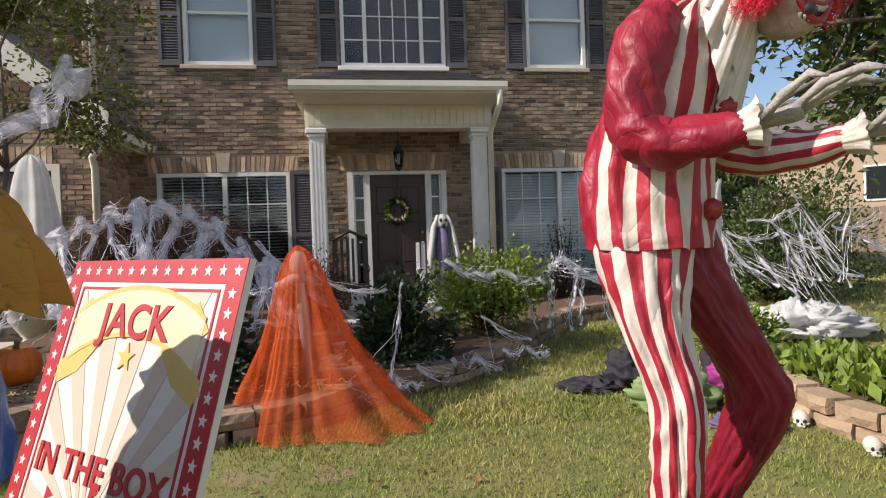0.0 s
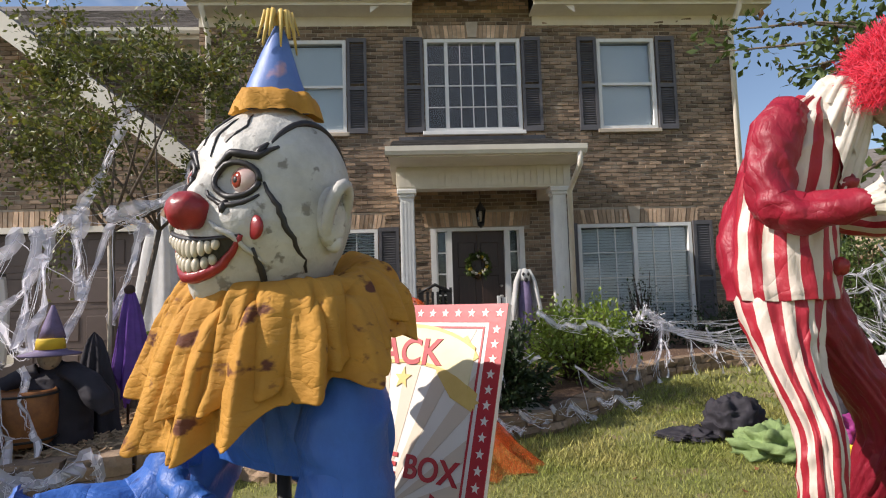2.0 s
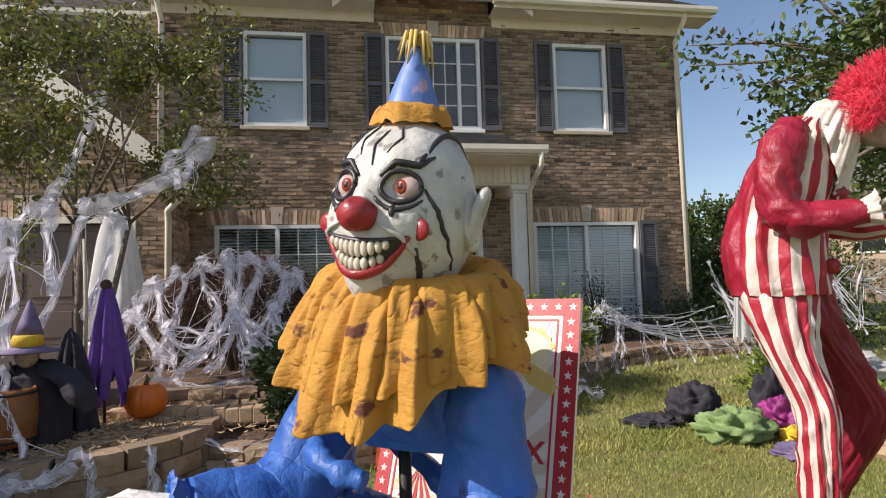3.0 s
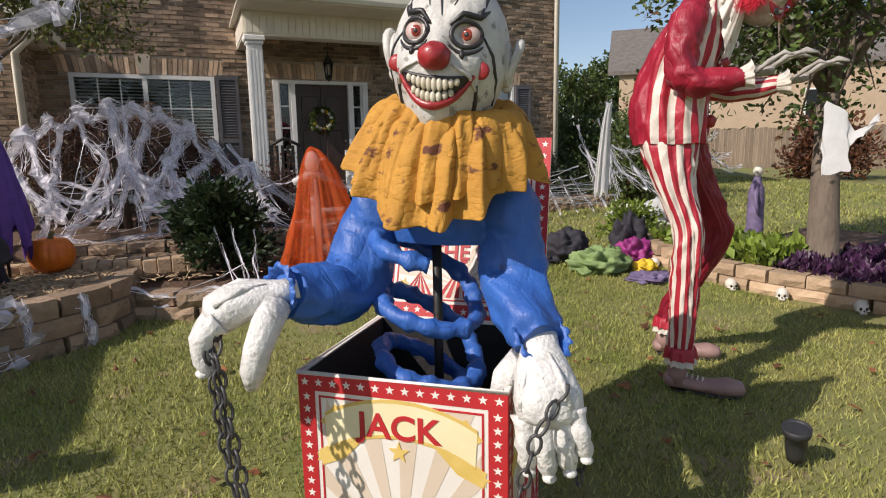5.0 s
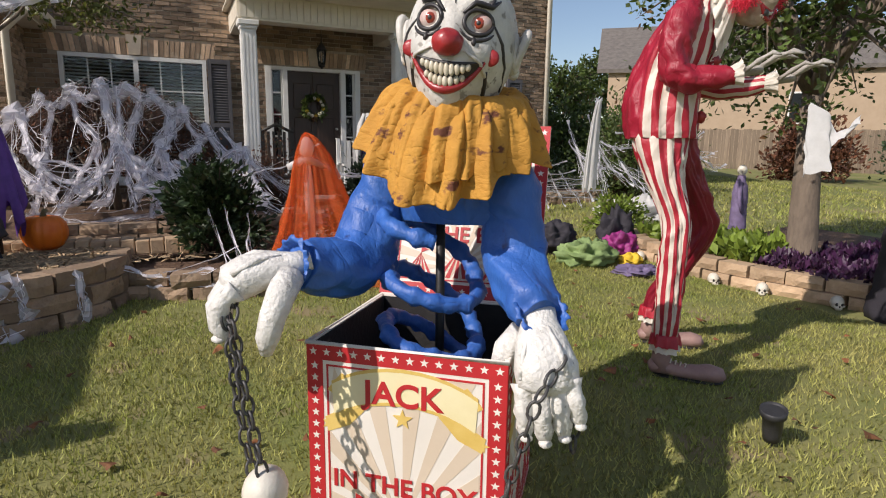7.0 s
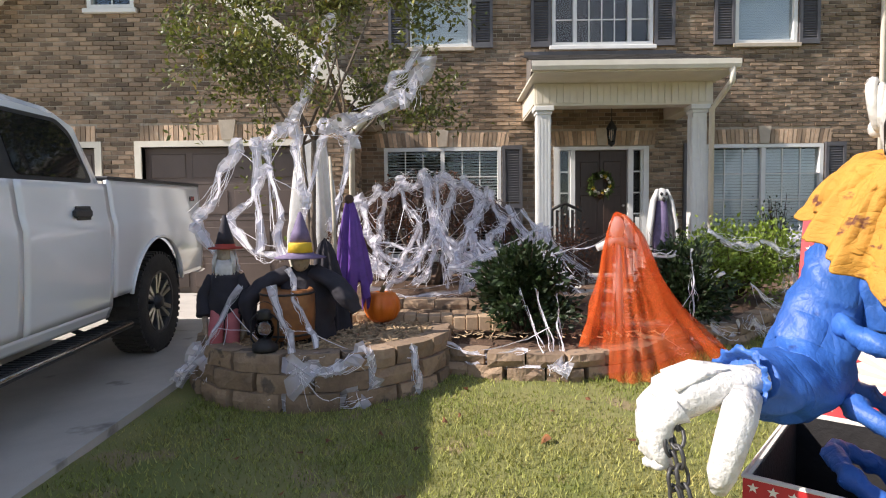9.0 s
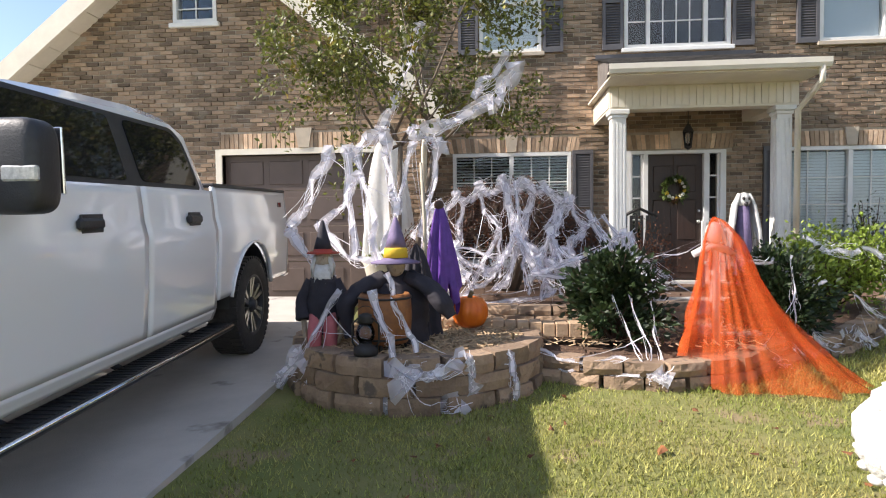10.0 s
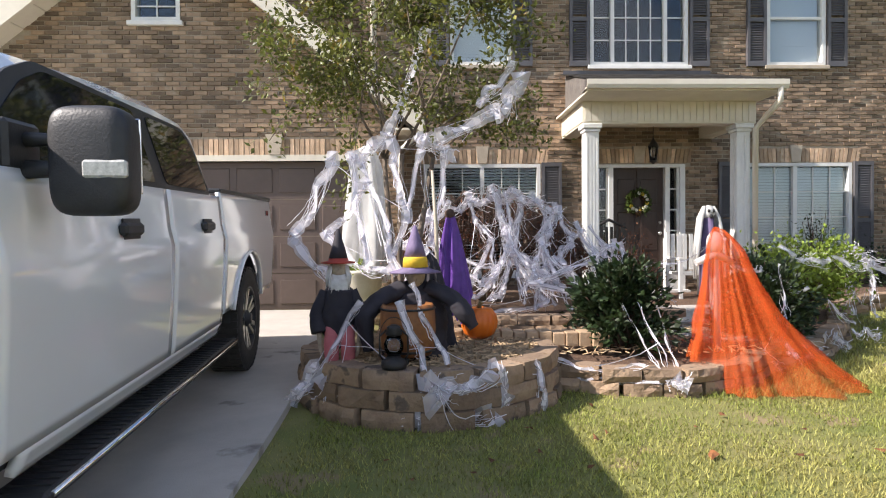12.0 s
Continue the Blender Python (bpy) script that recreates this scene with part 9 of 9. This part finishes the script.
    drape("purple_ghost", (-2.68, 5.05, 1.66), lambda a: (-2.66 + 0.15 * math.cos(a), 5.05 + 0.11 * math.sin(a), 0.80 + 0.1 * math.sin(a * 5) + 0.06 * math.sin(a * 11)), PURPLE, "ragged purple cloth ghost hanging on a stick", "halloween prop", 9, 0.025, 90, 20, 0.55, 5)
    bm = B()
    ring_tube(bm, [(-2.68, 5.05, 0.48), (-2.68, 5.05, 1.64)], 0.012, 6)
    ball(bm, (-2.68, 5.05, 1.63), 0.045, 10, 8)
    tagged(part("stick", bm, TWIG), "thin wooden stick holding the purple cloth", "stick")
    bm = B()
    ring_tube(bm, [(-2.79, 4.95, 0.48), (-2.80, 4.98, 1.5), (-2.83, 5.0, 2.0)], [0.02, 0.017, 0.012], 8)
    tagged(part("pole", bm, M("pale_pole", (0.5, 0.44, 0.34), None, 20, 0.8, 0.3)), "pale bare pole standing in the planter", "pole")


witch_props()


def ghosts_and_urn():
    drape("ghost_cloth", (-3.70, 8.05, 2.70), lambda a: (-3.66 + 0.36 * math.cos(a), 8.0 + 0.20 * math.sin(a), 0.98 + 0.12 * math.sin(2 * a) + 0.04 * math.sin(9 * a)), GAUZE, "white cloth ghost hanging before the garage corner", "halloween prop", 8, 0.05, 100, 24, 0.36, 7)
    bm = B()
    ring_tube(bm, [(-3.72, 8.05, 2.60), (-3.5, 8.4, 2.98)], 0.004, 5)
    tagged(part("cord", bm, BLACK), "thin cord tying the ghost to the eave", "cord")
    u = thing("urn", (-3.75, 8.05, 0.36), "cream garden urn with a green plant", "urn")
    bm = B()
    lathe(bm, [(0.17, 0.0), (0.18, 0.03), (0.12, 0.08), (0.10, 0.14), (0.15, 0.22), (0.24, 0.36), (0.29, 0.56), (0.32, 0.60), (0.32, 0.64), (0.28, 0.64), (0.25, 0.56)], 32)
    part("bowl", bm, URN, u)
    rnd = random.Random(2)
    leaf_soup("plant", [((rnd.gauss(0, .11), rnd.gauss(0, .11), 0.6 + abs(rnd.gauss(0, .07))), (0, 0, 1)) for _ in range(700)], 0.09, LEAF_LIGHT, u, rnd)
    # skeleton ghost on the porch, with long white hair-like strips, and a pale chair
    bm = B()
    ball(bm, (0, 0, 1.33), (0.085, 0.095, 0.11), 14, 10, 0)
    for s in (-1, 1):
        ball(bm, (s * 0.035, -0.085, 1.35), (0.022, 0.02, 0.026), 8, 6, 1)
    ball(bm, (0, -0.085, 1.27), (0.03, 0.02, 0.035), 8, 6, 1)
    for i in range(26):
        a = -0.4 + (math.pi + 0.8) * i / 25
        r = 0.10
        x, y = r * math.cos(a), r * math.sin(a)
        ring_tube(bm, [(x * 0.7, y * 0.7, 1.42), (x * 1.4, y * 1.4, 1.25), (x * 2.0, y * 1.6 - 0.03, 0.9), (x * 2.3, y * 1.6 - 0.04, 0.35 + 0.2 * (i % 3))], [0.02, 0.028, 0.026, 0.012], 6, 0)
    ring_tube(bm, [(0, 0, 1.25), (0, 0.02, 0.7), (0, 0.02, 0.0)], [0.07, 0.12, 0.12], 12, 2)
    g = part("ghost_figure", bm, [GAUZE, PAINTBLACK, GREYCLOTH])
    g.matrix_basis = pose(1.32, 8.55, 0.44)
    tagged(g, "white skull-faced ghost figure on the porch", "halloween prop")
    c = thing("porch_chair", (1.30, 9.1, 0.44), "pale grey slatted porch chair", "chair")
    for x in (-0.26, 0.26):
        for y, h in ((-0.24, 0.62), (0.24, 1.05)):
            boxpart("leg", x - 0.025, x + 0.025, y - 0.025, y + 0.025, 0, h, WHITE, c)
        boxpart("arm", x - 0.04, x + 0.04, -0.28, 0.22, 0.62, 0.65, WHITE, c)
    boxpart("seat", -0.26, 0.26, -0.26, 0.24, 0.38, 0.42, WHITE, c)
    for k in range(5):
        boxpart("slat", -0.21 + k * 0.1, -0.15 + k * 0.1, 0.23, 0.255, 0.44, 1.02, WHITE, c)
    b = thing("porch_bench", (0.02, 8.95, 0.44), "black iron porch chair beside the door", "chair")
    for x in (-0.24, 0.24):
        for y, h in ((-0.22, 0.66), (0.2, 1.2)):
            boxpart("leg", x - 0.02, x + 0.02, y - 0.02, y + 0.02, 0, h, BLACK, b)
        boxpart("arm", x - 0.03, x + 0.03, -0.25, 0.2, 0.66, 0.69, BLACK, b)
    boxpart("seat", -0.25, 0.25, -0.25, 0.22, 0.42, 0.47, BLACK, b)
    for k in range(6):
        boxpart("slat", -0.22 + k * 0.08, -0.18 + k * 0.08, 0.18, 0.21, 0.5, 1.14, BLACK, b)
    bm = B()
    ring_tube(bm, [(-0.26, 0.2, 1.12), (0, 0.2, 1.25), (0.26, 0.2, 1.12)], 0.025, 8)
    part("top_rail", bm, BLACK, b)
    # door wreath
    w = thing("wreath", (0.80, FY + 0.03, 2.02), "door wreath of green leaves and cream flowers", "wreath")
    rnd = random.Random(14)
    bm = B()
    ring_tube(bm, [(0.15 * math.cos(a), 0, 0.15 * math.sin(a)) for a in [2 * math.pi * i / 24 for i in range(24)]], 0.022, 6, closed=True)
    ring_tube(bm, [(0, 0.0, 0.15), (0, 0.03, 0.56)], 0.006, 5)
    part("hoop", bm, TWIG, w)
    sp = []
    for i in range(800):
        a = rnd.uniform(0, 6.283)
        d = Vector((math.cos(a), -0.6, math.sin(a)))
        sp.append(((0.15 * math.cos(a) + rnd.gauss(0, .03), -0.03 + rnd.gauss(0, .02), 0.15 * math.sin(a) + rnd.gauss(0, .03)), d))
    leaf_soup("leaves", sp, 0.06, LEAF_TREE2, w, rnd)
    for i in range(11):
        a = 3.6 + i * 0.42
        bm = B()
        ball(bm, (0.15 * math.cos(a), -0.06, 0.15 * math.sin(a)), (0.032, 0.02, 0.032), 10, 6, lump=0.3)
        part("flower", bm, [C_BIB, YELLOW][i % 3 == 0], w)


ghosts_and_urn()


def heap(name, at, r, h, mat, label, cat, seed, lump=0.4):
    bm = B()
    ball(bm, (0, 0, h * 0.42), (r, r * 0.75, h * 0.58), 60, 34, 0, lump=lump, freq=2.4)
    for v in bm.verts:
        v.co += v.co.normalized() * (0.30 * r * (0.5 - abs(noise.noise(v.co * 9 + Vector((seed, 0, 0)))) * 2) + 0.08 * r * noise.noise(v.co * 30))
        v.co.z = max(v.co.z, 0.004)
    ob = part(name, bm, mat, smooth=True)
    ob.location = at
    return tagged(ob, label, cat)


def lawn_props():
    g = lambda x, y: lawn_z(x, y)
    heap("black_bag", (2.42, 5.05, g(2.42, 5.05)), 0.24, 0.36, BLACKCLOTH, "slumped black fabric prop bag on the lawn", "bag", 1, 0.25)
    heap("black_cloth", (2.05, 5.1, g(2.05, 5.1)), 0.24, 0.08, BLACKCLOTH, "crumpled black cloth on the grass", "cloth", 2)
    heap("green_cloth", (2.48, 4.55, g(2.48, 4.55)), 0.30, 0.22, LIME, "crumpled lime green gauze cloth on the grass", "cloth", 3)
    heap("yellow_doll_cloth", (2.9, 4.35, g(2.9, 4.35)), 0.12, 0.12, YELLOW, "small yellow prop cloth on the grass", "cloth", 4)
    heap("magenta_skirt", (3.12, 4.75, g(3.12, 4.75)), 0.19, 0.26, MAGENTA, "fluffy magenta costume skirt on the lawn", "costume", 5, 0.5)
    heap("dark_costume", (3.2, 4.95, g(3.2, 4.95)), 0.2, 0.5, BLACKCLOTH, "dark doll costume heaped behind the skirt", "costume", 6)
    heap("grey_scrap", (2.75, 4.05, g(2.75, 4.05)), 0.24, 0.07, GREYCLOTH, "flat grey and purple prop scraps on grass", "cloth", 7)
    heap("white_sheet", (5.2, 6.6, g(5.2, 6.6)), 0.7, 0.30, GAUZE, "white sheet lying crumpled on the lawn", "cloth", 8)
    # spot lamp on a stake
    s = thing("garden_spotlight", pose(0.85, 1.185, lawn_z(0.85, 1.18), 0, 0, 30), "black garden spotlight standing in the grass", "spotlight")
    bm = B()
    m = Matrix.Translation((0, 0, 0.03)) @ Matrix.Rotation(radians(-14), 4, "Y")
    lathe(bm, [(0.034, 0.0), (0.036, 0.03), (0.040, 0.06), (0.042, 0.12), (0.052, 0.125), (0.054, 0.155), (0.048, 0.157), (0.044, 0.145)], 24, m=m)
    part("housing", bm, TRUCKBLACK, s)
    bm = B()
    ring_tube(bm, [(0, 0, 0.04), (0, 0, -0.06)], [0.012, 0.004], 6)
    part("stake", bm, TRUCKBLACK, s)
    bm = B()
    lathe(bm, [(0.043, 0.145), (0.043, 0.148)], 20, m=m)
    part("lens", bm, TRUCKBLACK, s)
    # white cloth hanging from the tree; torn banner by the shrubs
    top_edge = [Vector((3.13, 2.77, 1.50)), Vector((3.14, 2.73, 1.76)), Vector((3.26, 2.57, 1.53)), Vector((3.37, 2.47, 1.67))]
    low_edge = [Vector((3.04, 2.71, 1.19)), Vector((3.13, 2.58, 1.25)), Vector((3.20, 2.57, 1.48)), Vector((3.32, 2.46, 1.61))]
    bm, grid = B(), []
    def along(p, u):
        k = min(2, int(u * 3))
        return p[k].lerp(p[k + 1], u * 3 - k)
    for i in range(31):
        u = i / 30
        col = []
        for q in range(19):
            v = q / 18
            p = along(top_edge, u).lerp(along(low_edge, u), v)
            p += Vector((0.5, -0.8, 0)) * (0.035 * math.sin(u * 17 + 2 * v) + 0.03 * noise.noise(p * 9))
            p.z -= 0.02 * v * abs(math.sin(u * 23))
            col.append(bm.verts.new(p))
        grid.append(col)
    for a, b in zip(grid, grid[1:]):
        for q in range(18):
            bm.faces.new((a[q], b[q], b[q + 1], a[q + 1])).smooth = True
    tagged(part("ghost_cloth", bm, GAUZE), "white ghost cloth strung between branches of the young tree", "halloween prop")
    drape("torn_banner", (4.55, 7.0, 2.15), lambda a: (4.40 + 0.13 * math.cos(a), 7.0 + 0.03 * math.sin(a), 0.75 + 0.05 * math.sin(7 * a)), GAUZE, "long torn white cloth hanging by the shrubs", "halloween prop", 5, 0.015, 60, 18, 0.35, 11)
    # small standing skeleton figure and robed figure near the tree
    bm = B()
    ball(bm, (0, 0, 0.86), (0.05, 0.055, 0.065), 12, 8, 0)
    wrinkle_tube(bm, [(0, 0, 0.80), (0, 0, 0.6), (0, 0, 0.3), (0, 0, 0.12)], [0.045, 0.085, 0.09, 0.10], 20, 1, 0.12, 14)
    for sg in (-1, 1):
        ring_tube(bm, [(sg * 0.04, 0, 0.2), (sg * 0.04, 0, 0.0)], 0.015, 6, 0)
        ring_tube(bm, [(sg * 0.07, 0, 0.72), (sg * 0.12, -0.02, 0.5), (sg * 0.11, -0.05, 0.36)], [0.03, 0.025, 0.012], 7, 1)
    f = part("skeleton_doll", bm, [SKULL, GREYCLOTH])
    f.matrix_basis = pose(4.75, 4.6, lawn_z(4.75, 4.6) + 0.1, 0, 0, 30)
    tagged(f, "small skull-headed doll in grey dress near the tree", "halloween prop")
    bm = B()
    wrinkle_tube(bm, [(0, 0, 0.0), (0, 0, 0.5), (0, 0, 1.0), (0, 0, 1.25)], [0.26, 0.22, 0.18, 0.08], 32, 0, 0.12, 9)
    ball(bm, (0, 0, 1.33), (0.09, 0.1, 0.12), 12, 8, 0)
    wrinkle_tube(bm, [(-0.13, 0, 1.12), (-0.24, -0.05, 0.98), (-0.28, -0.1, 0.80)], [0.08, 0.08, 0.09], 20, 1, 0.12, 12)
    for k in range(4):
        ring_tube(bm, [(-0.28 + 0.02 * k, -0.1, 0.80), (-0.29 + 0.025 * k, -0.12, 0.70), (-0.28 + 0.025 * k, -0.11, 0.62)], [0.014, 0.010, 0.004], 6, 2)
    wrinkle_tube(bm, [(0.0, -0.02, 1.27), (-0.10, -0.03, 1.18), (-0.21, -0.07, 1.0), (-0.25, -0.11, 0.84)], [0.10, 0.12, 0.11, 0.10], 28, 1, 0.22, 12)
    wrinkle_tube(bm, [(-0.02, -0.14, 1.22), (0.0, -0.21, 1.0), (0.0, -0.25, 0.7)], [0.10, 0.09, 0.03], 24, 1, 0.25, 12, flat=0.3)
    lathe(bm, [(0.20, 1.40), (0.11, 1.43), (0.09, 1.52), (0.03, 1.68)], 18, mat=0)
    f = part("robed_figure", bm, [BLACKCLOTH, M("pale_purple_gauze", (0.26, 0.17, 0.36), (0.17, 0.11, 0.25), 8, 0.8, 0.3, 40, sss=0.25), SKULL])
    f.matrix_basis = pose(3.58, 2.09, lawn_z(3.58, 2.09), 0, 0, 20)
    tagged(f, "black-robed figure in purple shawl beside the tree bed", "halloween prop")
    # green extension cord in the grass
    bm = B()
    pts = []
    for i in range(40):
        t = i / 39
        x, y = -2.35 + 1.0 * t + 0.05 * math.sin(t * 14), 1.95 - 0.55 * t + 0.07 * math.sin(t * 9 + 1)
        pts.append((x, y, lawn_z(x, y) + 0.028 + 0.012 * math.sin(t * 23)))
    ring_tube(bm, pts, 0.005, 6)
    tagged(part("extension_cord", bm, M("green_cord", (0.02, 0.16, 0.09), None, 9, 0.5, 0)), "thin green extension cord in the grass", "cord")


lawn_props()


def fallen_leaves():
    rnd = random.Random(55)
    base = []
    for k in range(4):
        bm = B()
        n = 7
        pts = []
        for i in range(n):
            a = 2 * math.pi * i / n
            r = 0.028 * (1 + 0.45 * math.sin(3 * a + k)) + 0.006
            pts.append(bm.verts.new((r * 1.5 * math.cos(a), r * math.sin(a), 0.012 * math.sin(2 * a + k))))
        c = bm.verts.new((0, 0, 0.010))
        for i in range(n):
            bm.faces.new((c, pts[i], pts[(i + 1) % n]))
        me = bpy.data.meshes.new("leaf")
        bm.to_mesh(me)
        bm.free()
        me.materials.append(DRYLEAF)
        base.append(me)
    spots = [(1.35, 0.85), (1.45, 0.95), (1.30, 1.05), (0.62, 0.95), (0.45, 0.75), (1.9, 3.0), (1.6, 2.9), (2.0, 2.6), (-1.26, 3.28), (-1.9, 0.95), (-1.5, 0.7), (0.1, 2.2), (0.6, 2.0), (0.75, 2.1)]
    spots += [(rnd.uniform(-3.5, 3.0), rnd.uniform(0.4, 4.3)) for _ in range(90)]
    for i, (x, y) in enumerate(spots):
        o = new("fallen_leaf", rnd.choice(base))
        o.matrix_basis = pose(x, y, lawn_z(x, y) + 0.03, rnd.uniform(-25, 25), rnd.uniform(-25, 25), rnd.uniform(0, 360)) @ Matrix.Scale(rnd.uniform(0.35, 0.65) if i > 13 else 0.8, 4)
        tagged(o, "dry brown leaf lying on the grass", "leaf", "fallen leaves on the lawn")


fallen_leaves()


def grass():
    """Short lawn blades, denser near the walk."""
    rng = np.random.default_rng(3)
    out = []
    for n, x0, x1, y0, y1, hh, ww in ((150000, -4.0, 3.4, 0.1, 4.9, 0.030, 0.0045), (26000, -1.0, 3.4, 4.4, 7.4, 0.05, 0.007), (30000, 3.0, 14.0, 4.8, 16.0, 0.06, 0.014)):
        x, y = rng.uniform(x0, x1, n), rng.uniform(y0, y1, n)
        keep = np.ones(n, bool)
        keep &= x > -3.86 - 0.06 * (y - 3) + 0.03
        keep &= np.hypot(x - PC[0], y - PC[1]) > PR + 0.08
        wx = np.array([p[0] for p in WALL])
        wy = np.array([p[1] for p in WALL])
        keep &= (y < np.interp(x, wx, wy, left=4.6) - 0.08) | (x > 5.6)
        keep &= ~((x > 3.2) & (x < 6.5) & (y < 5.2) & (y > 0.9))
        # bald patches
        keep &= (np.sin(x * 2.3 + np.sin(y * 1.7)) + np.sin(y * 2.9 + x) + rng.normal(0, 0.9, n)) > -1.5
        x, y = x[keep], y[keep]
        z = np.array([lawn_z(a, b) for a, b in zip(x, y)])
        m = len(x)
        a = rng.uniform(0, 6.283, m)
        h = hh * rng.uniform(0.5, 1.35, m)
        lx, ly = rng.normal(0, 0.5, m) * h, rng.normal(0, 0.5, m) * h
        w = ww * rng.uniform(0.6, 1.3, m)
        p = np.empty((m, 3, 3))
        p[:, 0] = np.stack([x - w * np.cos(a), y - w * np.sin(a), z - 0.004], 1)
        p[:, 1] = np.stack([x + w * np.cos(a), y + w * np.sin(a), z - 0.004], 1)
        p[:, 2] = np.stack([x + lx, y + ly, z + h], 1)
        out.append(p.reshape(-1, 3))
    v = np.concatenate(out)
    n = len(v) // 3
    me = bpy.data.meshes.new("lawn_grass")
    me.vertices.add(len(v))
    me.vertices.foreach_set("co", v.ravel())
    me.loops.add(n * 3)
    me.loops.foreach_set("vertex_index", np.arange(n * 3))
    me.polygons.add(n)
    me.polygons.foreach_set("loop_start", np.arange(0, n * 3, 3))
    me.materials.append(BLADE)
    me.update()
    tagged(new("lawn_grass", me), "short sunlit green and straw lawn grass", "grass", kind="stuff")


grass()
